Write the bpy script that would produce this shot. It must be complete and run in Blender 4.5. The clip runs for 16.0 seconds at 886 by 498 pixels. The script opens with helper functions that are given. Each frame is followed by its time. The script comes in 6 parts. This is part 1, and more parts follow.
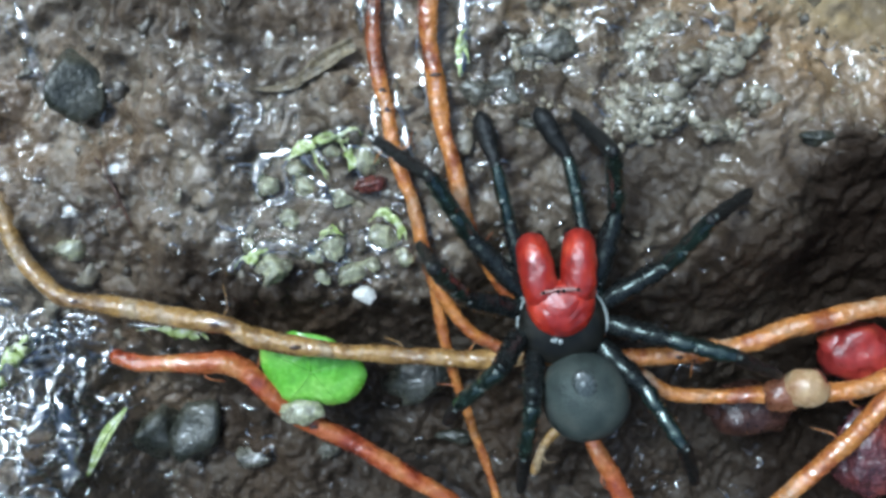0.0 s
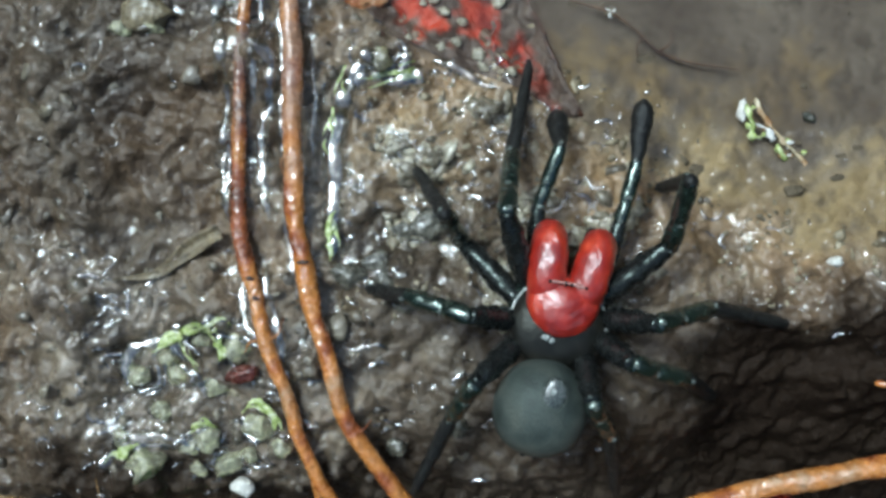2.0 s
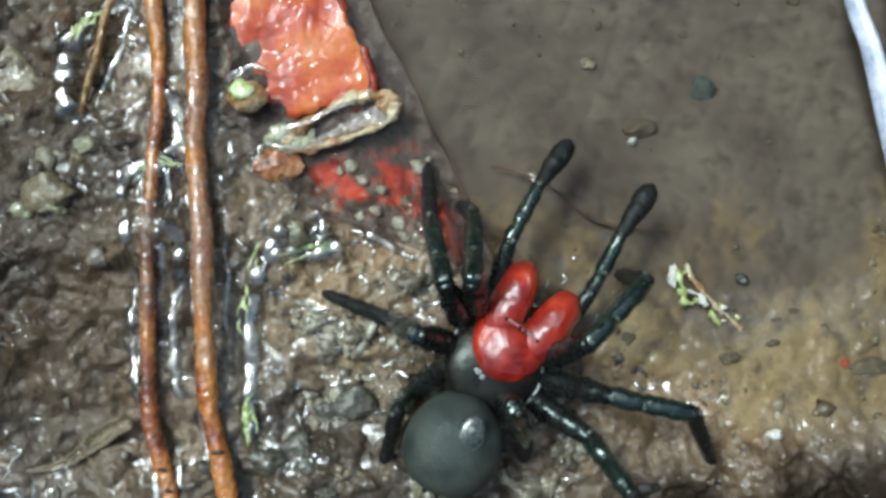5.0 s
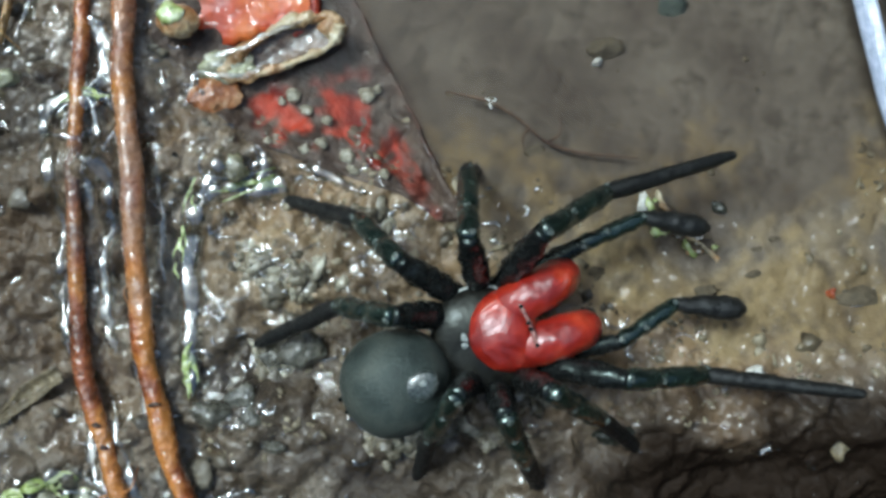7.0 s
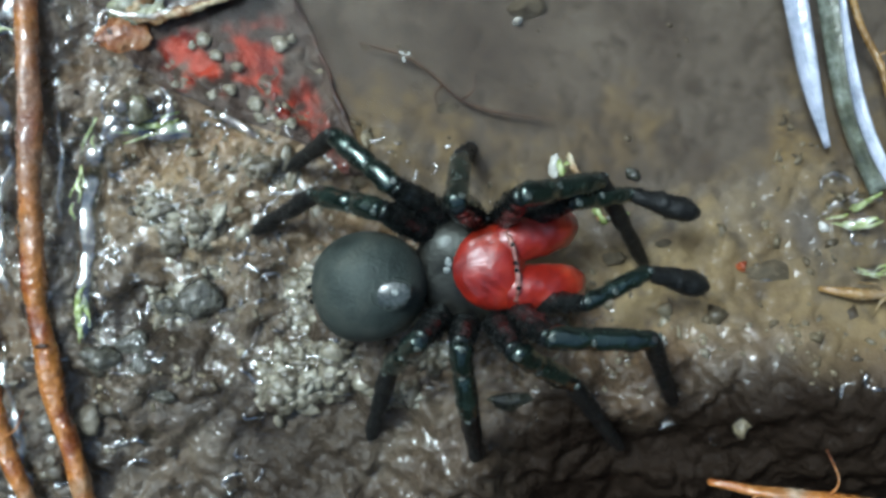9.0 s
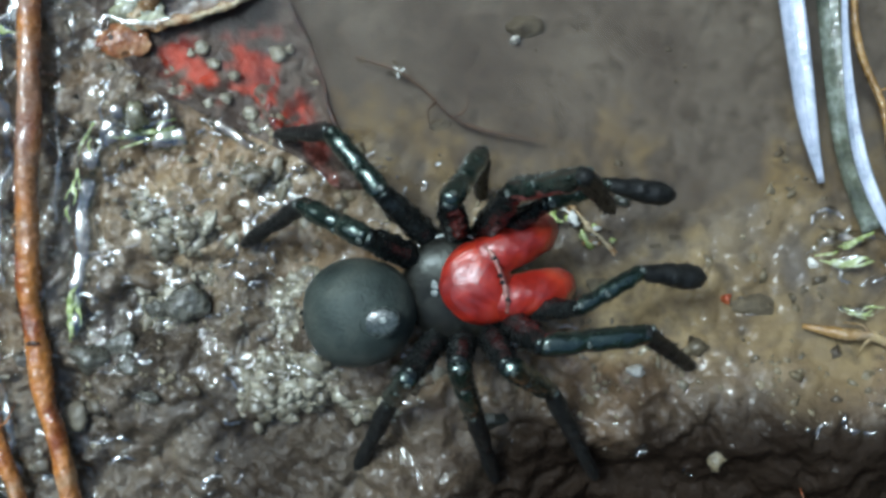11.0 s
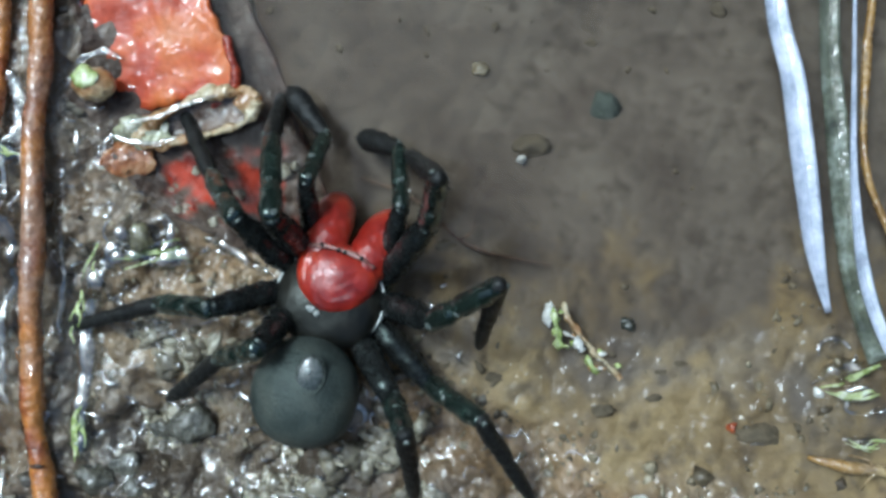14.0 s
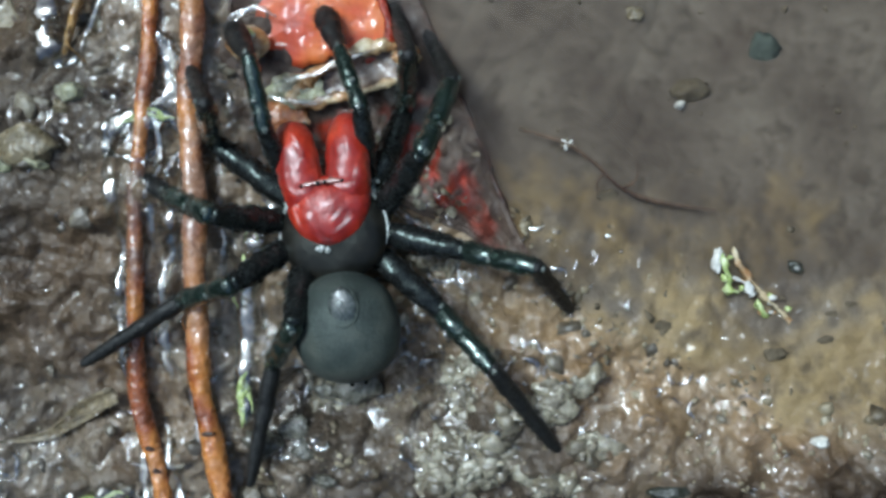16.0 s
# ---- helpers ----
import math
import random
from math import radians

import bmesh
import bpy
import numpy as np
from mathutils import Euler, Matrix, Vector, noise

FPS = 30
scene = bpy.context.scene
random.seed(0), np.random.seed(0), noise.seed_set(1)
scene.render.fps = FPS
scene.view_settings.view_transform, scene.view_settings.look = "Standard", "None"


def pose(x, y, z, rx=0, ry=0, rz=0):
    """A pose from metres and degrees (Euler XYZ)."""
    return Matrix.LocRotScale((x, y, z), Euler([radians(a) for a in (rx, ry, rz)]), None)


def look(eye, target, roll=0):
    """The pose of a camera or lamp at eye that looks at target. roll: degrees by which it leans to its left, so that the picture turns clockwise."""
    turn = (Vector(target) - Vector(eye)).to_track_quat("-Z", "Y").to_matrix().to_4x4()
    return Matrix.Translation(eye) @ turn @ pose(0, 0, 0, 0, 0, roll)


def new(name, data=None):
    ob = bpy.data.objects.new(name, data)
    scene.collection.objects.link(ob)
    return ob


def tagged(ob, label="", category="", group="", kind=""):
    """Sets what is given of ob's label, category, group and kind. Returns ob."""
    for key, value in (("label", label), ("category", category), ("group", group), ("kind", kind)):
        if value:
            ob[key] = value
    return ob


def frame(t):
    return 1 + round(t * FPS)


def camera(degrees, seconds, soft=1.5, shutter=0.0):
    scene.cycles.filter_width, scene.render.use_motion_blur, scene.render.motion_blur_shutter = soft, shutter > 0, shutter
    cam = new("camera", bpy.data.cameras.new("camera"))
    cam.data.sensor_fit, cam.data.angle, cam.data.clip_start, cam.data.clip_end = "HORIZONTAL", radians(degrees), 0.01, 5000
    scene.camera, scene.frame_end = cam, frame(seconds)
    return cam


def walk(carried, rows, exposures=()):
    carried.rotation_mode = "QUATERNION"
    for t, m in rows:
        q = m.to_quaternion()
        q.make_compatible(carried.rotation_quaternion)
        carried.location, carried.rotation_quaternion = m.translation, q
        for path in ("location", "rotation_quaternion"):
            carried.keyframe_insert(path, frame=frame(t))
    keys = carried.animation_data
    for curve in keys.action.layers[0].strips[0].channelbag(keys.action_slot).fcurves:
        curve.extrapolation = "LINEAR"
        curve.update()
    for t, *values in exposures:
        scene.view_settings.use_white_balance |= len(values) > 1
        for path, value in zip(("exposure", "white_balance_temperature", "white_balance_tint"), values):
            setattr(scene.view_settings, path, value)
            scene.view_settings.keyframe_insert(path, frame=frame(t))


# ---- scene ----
cam = camera(50, 16.0, soft=3.2)
PATH = [
    (0, -0.011339, -0.007912, 0.052533, -8.286, 2.772, 0.001),
    (0.5, -0.011313, -0.007400, 0.052013, -6.564, 2.714, 0.470),
    (1, -0.008260, -0.005692, 0.051169, -5.536, 2.359, -0.363),
    (1.5, -0.005719, -0.003662, 0.049936, -5.741, 2.731, -1.345),
    (2, -0.004556, -0.001528, 0.049337, -5.240, 3.125, -1.885),
    (2.5, -0.003394, -0.000763, 0.049011, -4.675, 2.893, -2.035),
    (3, -0.001573, 0.001324, 0.048841, -2.857, 3.255, -2.132),
    (3.5, -0.000722, 0.003661, 0.048769, -2.267, 3.064, -2.285),
    (4, -0.001455, 0.004216, 0.048557, -2.333, 2.916, -2.662),
    (4.2, -0.001751, 0.004875, 0.048340, -2.438, 2.576, -2.820),
    (6.3, -0.001576, 0.004078, 0.044128, -3.589, 1.242, -5.026),
    (6.5, -0.001262, 0.003317, 0.043972, -3.653, 1.236, -5.288),
    (7, 0.000379, 0.001960, 0.043449, -3.622, 1.881, -4.875),
    (7.5, 0.003278, -0.000053, 0.043527, -3.503, 2.093, -4.519),
    (8, 0.002874, 0.001032, 0.043531, -3.438, 2.212, -3.812),
    (8.5, 0.003121, 0.001303, 0.042917, -3.563, 2.241, -2.547),
    (9, 0.004688, -0.000418, 0.042432, -3.338, 2.397, -2.208),
    (9.2, 0.005438, -0.000776, 0.042247, -3.243, 2.561, -2.183),
    (11.3, 0.008320, 0.001718, 0.042359, -5.019, 5.592, 0.380),
    (11.5, 0.009186, 0.001548, 0.042209, -5.039, 5.646, 0.268),
    (12, 0.008396, 0.003129, 0.042457, -5.646, 5.638, 0.291),
    (12.5, 0.009117, 0.004175, 0.041981, -5.242, 5.878, 0.637),
    (13, 0.009734, 0.005146, 0.042022, -5.119, 5.887, 0.921),
    (13.5, 0.007544, 0.007809, 0.042079, -5.732, 5.565, 1.003),
    (14, 0.007038, 0.007578, 0.041701, -5.729, 5.370, 0.549),
    (14.5, 0.003904, 0.008678, 0.041621, -6.297, 4.547, 0.712),
    (15, 0.002229, 0.007641, 0.041939, -6.823, 4.418, 0.138),
    (15.5, 0.000458, 0.007821, 0.041681, -7.798, 4.275, -0.576),
    (16, -0.000909, 0.007209, 0.041884, -8.214, 4.073, -1.550),
]
walk(cam, [(t, pose(*p)) for t, *p in PATH], [(0, 1.02, 4930, -3), (1, 0.98, 5130, -4), (2, 0.88, 5230, -6), (3, 0.86, 5500, -9), (4, 0.86, 5500, -8), (7.5, 0.74, 5230, -7), (9, 0.76, 5150, -7), (13, 0.78, 5080, -7), (14.5, 0.77, 5080, -5), (16, 0.8, 5150, -4)])

# all lengths below are in millimetres
MM = 0.001


# ---- light ----
sky_world = bpy.data.worlds.new("sky")
scene.world = sky_world
sky_world.use_nodes = True
sky_nodes = sky_world.node_tree.nodes
sky = sky_nodes.new("ShaderNodeTexSky")
sky.sky_type, sky.sun_disc = "NISHITA", False
sky.sun_elevation, sky.sun_rotation = radians(58), radians(-40)
sky.dust_density, sky.air_density, sky.ozone_density = 6.0, 0.8, 0.6
sky_nodes["Background"].inputs["Strength"].default_value = 0.08
sky_world.node_tree.links.new(sky.outputs["Color"], sky_nodes["Background"].inputs["Color"])

sun = new("sun", bpy.data.lights.new("sun", "SUN"))
sun.data.energy, sun.data.angle, sun.data.color = 1.5, radians(15), (1.0, 0.985, 0.97)
sun.matrix_world = look((-0.36, 0.43, 0.9), (0, 0, 0))


# ---- materials ----
def wet(name, stops, size, rough=(0.2, 0.45), bump=0.3, fine=0.25, spec=0.5, metal=0.0, island=0.0, mottle=0.35, coat=0.0, film=0.0, shine=0.06, sheen=(1, 1, 1)):
    """A damp surface: colour stops spread over blotches of `size` mm, with grain, uneven gloss and relief."""
    m = bpy.data.materials.new(name)
    m.use_nodes = True
    n, link = m.node_tree.nodes, m.node_tree.links.new
    bsdf = n["Principled BSDF"]
    at = n.new("ShaderNodeTexCoord")
    big, small = n.new("ShaderNodeTexNoise"), n.new("ShaderNodeTexNoise")
    big.inputs["Scale"].default_value, big.inputs["Detail"].default_value = 1000 / size, 5
    small.inputs["Scale"].default_value, small.inputs["Detail"].default_value = 1000 / (size * fine), 4
    for t in (big, small):
        link(at.outputs["Object"], t.inputs["Vector"])
    ramp = n.new("ShaderNodeValToRGB")
    els = ramp.color_ramp.elements
    while len(els) < len(stops):
        els.new(0.5)
    for e, (p, c) in zip(els, stops):
        e.position, e.color = p, (*c, 1)
    value = big.outputs["Fac"]
    if island:
        geo, add = n.new("ShaderNodeNewGeometry"), n.new("ShaderNodeMath")
        add.operation = "MULTIPLY_ADD"
        link(geo.outputs["Random Per Island"], add.inputs[0])
        add.inputs[1].default_value = island
        shift = n.new("ShaderNodeMath")
        shift.operation = "SUBTRACT"
        link(value, shift.inputs[0])
        shift.inputs[1].default_value = island / 2
        link(shift.outputs[0], add.inputs[2])
        value = add.outputs[0]
    link(value, ramp.inputs["Fac"])
    grain = n.new("ShaderNodeMix")
    grain.data_type, grain.blend_type = "RGBA", "OVERLAY"
    grain.inputs["Factor"].default_value = mottle
    link(ramp.outputs["Color"], grain.inputs["A"])
    link(small.outputs["Fac"], grain.inputs["B"])
    link(grain.outputs["Result"], bsdf.inputs["Base Color"])
    gloss = n.new("ShaderNodeMapRange")
    gloss.inputs["From Min"].default_value, gloss.inputs["From Max"].default_value = 0.3, 0.7
    gloss.inputs["To Min"].default_value, gloss.inputs["To Max"].default_value = rough
    link(small.outputs["Fac"], gloss.inputs["Value"])
    link(gloss.outputs["Result"], bsdf.inputs["Roughness"])
    both = n.new("ShaderNodeMath")
    both.operation = "ADD"
    link(big.outputs["Fac"], both.inputs[0])
    link(small.outputs["Fac"], both.inputs[1])
    relief = n.new("ShaderNodeBump")
    relief.inputs["Strength"].default_value = bump
    relief.inputs["Distance"].default_value = size * 0.2 * MM
    link(both.outputs[0], relief.inputs["Height"])
    link(relief.outputs["Normal"], bsdf.inputs["Normal"])
    bsdf.inputs["Specular IOR Level"].default_value = spec
    bsdf.inputs["Specular Tint"].default_value = (*sheen, 1)
    bsdf.inputs["Metallic"].default_value = metal
    bsdf.inputs["Coat Weight"].default_value = coat
    bsdf.inputs["Coat Roughness"].default_value = shine
    if film:
        skin, swell = n.new("ShaderNodeTexNoise"), n.new("ShaderNodeBump")
        skin.inputs["Scale"].default_value, skin.inputs["Detail"].default_value = 1000 / film, 1.2
        skin.inputs["Distortion"].default_value = 1.2
        link(at.outputs["Object"], skin.inputs["Vector"])
        link(skin.outputs["Fac"], swell.inputs["Height"])
        swell.inputs["Strength"].default_value, swell.inputs["Distance"].default_value = 1.0, film * 0.35 * MM
        link(swell.outputs["Normal"], bsdf.inputs["Coat Normal"])
    return m


def water(name, tint, ripple=0.0, shiny=0.02, rough=0.03, wave=2.5):
    """Clear water: lets all light through and mirrors by its Fresnel gloss."""
    m = bpy.data.materials.new(name)
    m.use_nodes = True
    n, link = m.node_tree.nodes, m.node_tree.links.new
    n.remove(n["Principled BSDF"])
    clear, shine, mix, fres = n.new("ShaderNodeBsdfTransparent"), n.new("ShaderNodeBsdfGlossy"), n.new("ShaderNodeMixShader"), n.new("ShaderNodeLayerWeight")
    clear.inputs["Color"].default_value = (*tint, 1)
    shine.inputs["Roughness"].default_value, fres.inputs["Blend"].default_value = rough, 0.5
    fifth, rise = n.new("ShaderNodeMath"), n.new("ShaderNodeMapRange")
    fifth.operation, fifth.inputs[1].default_value = "POWER", 5
    rise.inputs["To Min"].default_value = shiny
    link(fres.outputs["Facing"], fifth.inputs[0])
    link(fifth.outputs[0], rise.inputs["Value"])
    link(rise.outputs["Result"], mix.inputs[0])
    link(clear.outputs[0], mix.inputs[1])
    link(shine.outputs[0], mix.inputs[2])
    if ripple:
        at, noi, relief = n.new("ShaderNodeTexCoord"), n.new("ShaderNodeTexNoise"), n.new("ShaderNodeBump")
        noi.inputs["Scale"].default_value, noi.inputs["Detail"].default_value = 1000 / wave, 1.5
        link(at.outputs["Object"], noi.inputs["Vector"])
        relief.inputs["Strength"].default_value, relief.inputs["Distance"].default_value = ripple, wave * 0.35 * MM
        link(noi.outputs["Fac"], relief.inputs["Height"])
        for s in (shine, fres):
            link(relief.outputs["Normal"], s.inputs["Normal"])
    link(mix.outputs[0], n["Material Output"].inputs["Surface"])
    return m


BLACK = wet("black_chitin", [(0.35, (0.0065, 0.0068, 0.0066)), (0.65, (0.012, 0.0125, 0.012))], 0.9, (0.18, 0.34), 0.15, 0.3, 0.3, coat=0.18, shine=0.14, sheen=(0.8, 1.0, 0.9))
JOINT = wet("joint_skin", [(0.3, (0.035, 0.042, 0.036)), (0.7, (0.15, 0.17, 0.15))], 0.3, (0.15, 0.35), 0.3, coat=0.5)
SHELL = wet("black_shell", [(0.35, (0.006, 0.0058, 0.005)), (0.55, (0.011, 0.010, 0.008)), (0.75, (0.02, 0.017, 0.012))], 1.2, (0.3, 0.45), 0.15, 0.25, 0.3, coat=0.12, shine=0.2, sheen=(0.95, 1.0, 0.9))
TEAL = wet("teal_chitin", [(0.35, (0.0065, 0.0085, 0.0072)), (0.7, (0.014, 0.022, 0.017))], 0.8, (0.14, 0.3), 0.2, 0.4, 1.0, coat=0.6, shine=0.18, sheen=(0.8, 1.0, 0.88))
FUZZ = wet("fuzzy_black", [(0.3, (0.006, 0.006, 0.006)), (0.7, (0.018, 0.018, 0.016))], 0.3, (0.3, 0.6), 0.9, 0.4, 0.3)
SLATE = wet("slate_abdomen", [(0.3, (0.022, 0.027, 0.024)), (0.48, (0.042, 0.050, 0.044)), (0.64, (0.066, 0.072, 0.060)), (0.8, (0.10, 0.098, 0.08))], 1.5, (0.42, 0.6), 0.25, 0.1, 0.35, mottle=0.5, sheen=(0.9, 1.0, 0.93))
RED = wet("red_chitin", [(0.3, (0.13, 0.004, 0.002)), (0.5, (0.27, 0.012, 0.005)), (0.68, (0.42, 0.035, 0.010)), (0.85, (0.5, 0.10, 0.05))], 1.5, (0.28, 0.45), 0.2, 0.2, 0.6, coat=1.0, film=1.7, shine=0.3)
PALE = wet("pale_rim", [(0.3, (0.16, 0.175, 0.16)), (0.7, (0.42, 0.44, 0.41))], 0.4, (0.12, 0.3), 0.2, coat=0.6)
ROOT = wet("orange_root", [(0.25, (0.09, 0.032, 0.014)), (0.40, (0.26, 0.075, 0.022)), (0.52, (0.47, 0.19, 0.042)), (0.62, (0.36, 0.17, 0.06)), (0.74, (0.44, 0.33, 0.22))], 2.2, (0.12, 0.38), 0.5, 0.18, 0.6, coat=0.9, film=1.5)
TANROOT = wet("tan_root", [(0.25, (0.06, 0.034, 0.016)), (0.38, (0.18, 0.10, 0.035)), (0.5, (0.34, 0.20, 0.06)), (0.6, (0.26, 0.18, 0.095)), (0.78, (0.50, 0.38, 0.19))], 1.9, (0.12, 0.38), 0.5, 0.18, 0.5, coat=0.7, film=1.7)
REDROOT = wet("red_root", [(0.28, (0.08, 0.014, 0.008)), (0.42, (0.24, 0.045, 0.015)), (0.56, (0.38, 0.11, 0.03)), (0.76, (0.46, 0.22, 0.07))], 2.2, (0.12, 0.35), 0.4, 0.18, 0.6, coat=0.8, film=1.7)
DARKJOINT = wet("dark_joint", [(0.3, (0.015, 0.008, 0.005)), (0.7, (0.09, 0.035, 0.015))], 0.5, (0.3, 0.5), 0.4)
CRUMB = wet("mud_crumb", [(0.2, (0.038, 0.030, 0.021)), (0.5, (0.12, 0.100, 0.070)), (0.8, (0.26, 0.23, 0.165))], 1.5, (0.2, 0.5), 0.6, 0.3, 0.5, island=0.45, coat=0.6, film=0.9, shine=0.1)
ALGAESTONE = wet("algae_stone", [(0.28, (0.10, 0.095, 0.06)), (0.45, (0.25, 0.24, 0.16)), (0.58, (0.34, 0.34, 0.19)), (0.7, (0.46, 0.43, 0.33)), (0.82, (0.6, 0.57, 0.48))], 1.0, (0.12, 0.35), 0.5, 0.25, 0.5, coat=1.0, film=0.8)
STONE = wet("wet_stone", [(0.3, (0.045, 0.042, 0.033)), (0.7, (0.15, 0.14, 0.105))], 1.2, (0.15, 0.4), 0.6, 0.25, 0.5, coat=0.8, film=0.9)
DARKSTONE = wet("dark_stone", [(0.3, (0.018, 0.019, 0.013)), (0.5, (0.038, 0.038, 0.027)), (0.64, (0.062, 0.058, 0.040)), (0.8, (0.12, 0.11, 0.075))], 1.8, (0.2, 0.45), 0.5, 0.2, 0.4, coat=0.45, film=1.6, shine=0.12)
TANSTONE = wet("tan_stone", [(0.3, (0.10, 0.078, 0.042)), (0.7, (0.26, 0.215, 0.13))], 1.2, (0.2, 0.4), 0.6, 0.25, 0.5, coat=0.5, film=0.9)
WHITE = wet("quartz", [(0.3, (0.50, 0.48, 0.42)), (0.7, (0.78, 0.76, 0.70))], 1.0, (0.15, 0.4), 0.2, 0.2, 0.5)
LEAF = wet("green_leaf", [(0.28, (0.08, 0.25, 0.015)), (0.5, (0.17, 0.42, 0.035)), (0.72, (0.30, 0.55, 0.10))], 3.2, (0.15, 0.35), 0.12, 0.12, 0.5, coat=0.6, film=2.2)
PALEGREEN = wet("pale_green", [(0.3, (0.17, 0.20, 0.05)), (0.45, (0.34, 0.41, 0.12)), (0.58, (0.52, 0.56, 0.28)), (0.75, (0.72, 0.73, 0.60))], 0.5, (0.1, 0.3), 0.5, 0.3, 0.6, coat=0.9, film=0.6)
STRAW = wet("old_straw", [(0.3, (0.06, 0.046, 0.026)), (0.7, (0.24, 0.19, 0.11))], 0.8, (0.2, 0.45), 0.7, 0.2, coat=0.7, film=0.9)
BLADE = wet("pale_blade", [(0.3, (0.30, 0.33, 0.40)), (0.5, (0.50, 0.53, 0.63)), (0.7, (0.70, 0.72, 0.82))], 1.4, (0.1, 0.25), 0.3, 0.15, 0.8, coat=0.8, film=1.5)
REDBARK = wet("red_bark", [(0.28, (0.24, 0.020, 0.008)), (0.45, (0.46, 0.070, 0.022)), (0.6, (0.58, 0.15, 0.035)), (0.78, (0.56, 0.25, 0.11))], 2.4, (0.25, 0.45), 0.12, 0.15, 0.4, coat=0.6, film=2.0, shine=0.1)
REDFLAKE = wet("red_flake", [(0.36, (0.05, 0.014, 0.010)), (0.5, (0.20, 0.024, 0.012)), (0.62, (0.40, 0.060, 0.018)), (0.8, (0.42, 0.15, 0.06))], 1.6, (0.2, 0.4), 0.5, 0.25, 0.4, coat=0.6, film=0.9)
TANBARK = wet("tan_bark", [(0.28, (0.20, 0.075, 0.022)), (0.45, (0.36, 0.20, 0.08)), (0.6, (0.48, 0.38, 0.22)), (0.78, (0.64, 0.58, 0.42))], 1.3, (0.15, 0.4), 0.7, 0.25, 0.5, coat=1.0, film=0.9)
STILLEDGE = water("still_edge", (0.98, 0.985, 0.97), 0.15, 0.32, 0.16, 1.4)
MENISCUS = water("meniscus", (0.98, 0.985, 0.97), 0.5, 0.22, 0.12, 0.9)
BEAD = water("bead", (0.98, 0.98, 0.97), 0.0, 0.025, 0.04)
THREAD = water("thread", (0.99, 0.99, 0.99), 0.3, 0.30, 0.12, 0.4)
FILM = water("film", (0.95, 0.94, 0.91), 0.9, 0.045, 0.08, 0.5)
POOL = water("pool", (0.95, 0.94, 0.92), 0.05, 0.025, 0.06, 6.0)


def silted_root(name, low, high, silt, much):
    """Orange root skin with grey-brown silt clinging to a stretch of it; low and high lie along the root, mm from its start."""
    m = wet(name, [(0.25, (0.09, 0.030, 0.012)), (0.40, (0.27, 0.075, 0.020)), (0.52, (0.48, 0.19, 0.040)), (0.62, (0.37, 0.16, 0.05)), (0.76, (0.46, 0.30, 0.16))], 2.2, (0.12, 0.38), 0.5, 0.18, 0.6, coat=0.9, film=1.5)
    n, link = m.node_tree.nodes, m.node_tree.links.new
    bsdf = n["Principled BSDF"]
    at, axis, noi, mix = n.new("ShaderNodeTexCoord"), n.new("ShaderNodeSeparateXYZ"), n.new("ShaderNodeTexNoise"), n.new("ShaderNodeMix")
    link(at.outputs["Object"], axis.inputs[0])
    noi.inputs["Scale"].default_value, noi.inputs["Detail"].default_value = 1000 / 2.6, 4
    link(at.outputs["Object"], noi.inputs["Vector"])
    rise, fall, patch, both, all3 = (n.new(k) for k in ("ShaderNodeMapRange", "ShaderNodeMapRange", "ShaderNodeMapRange", "ShaderNodeMath", "ShaderNodeMath"))
    for ramp, a, b in ((rise, low, low + 3), (fall, high, high - 4)):
        ramp.inputs["From Min"].default_value, ramp.inputs["From Max"].default_value = a * MM, b * MM
        link(axis.outputs["Y"], ramp.inputs["Value"])
    patch.inputs["From Min"].default_value, patch.inputs["From Max"].default_value, patch.inputs["To Max"].default_value = 0.36, 0.56, much
    link(noi.outputs["Fac"], patch.inputs["Value"])
    both.operation = all3.operation = "MULTIPLY"
    link(rise.outputs["Result"], both.inputs[0])
    link(fall.outputs["Result"], both.inputs[1])
    link(both.outputs[0], all3.inputs[0])
    link(patch.outputs["Result"], all3.inputs[1])
    mix.data_type = "RGBA"
    link(all3.outputs[0], mix.inputs["Factor"])
    link(bsdf.inputs["Base Color"].links[0].from_socket, mix.inputs["A"])
    mix.inputs["B"].default_value = (*silt, 1)
    link(mix.outputs["Result"], bsdf.inputs["Base Color"])
    return m


THICKROOT = silted_root("thick_root", -25, -8, (0.27, 0.17, 0.12), 0.75)
THINROOT = silted_root("thin_root", -24.5, -11, (0.13, 0.075, 0.055), 0.95)


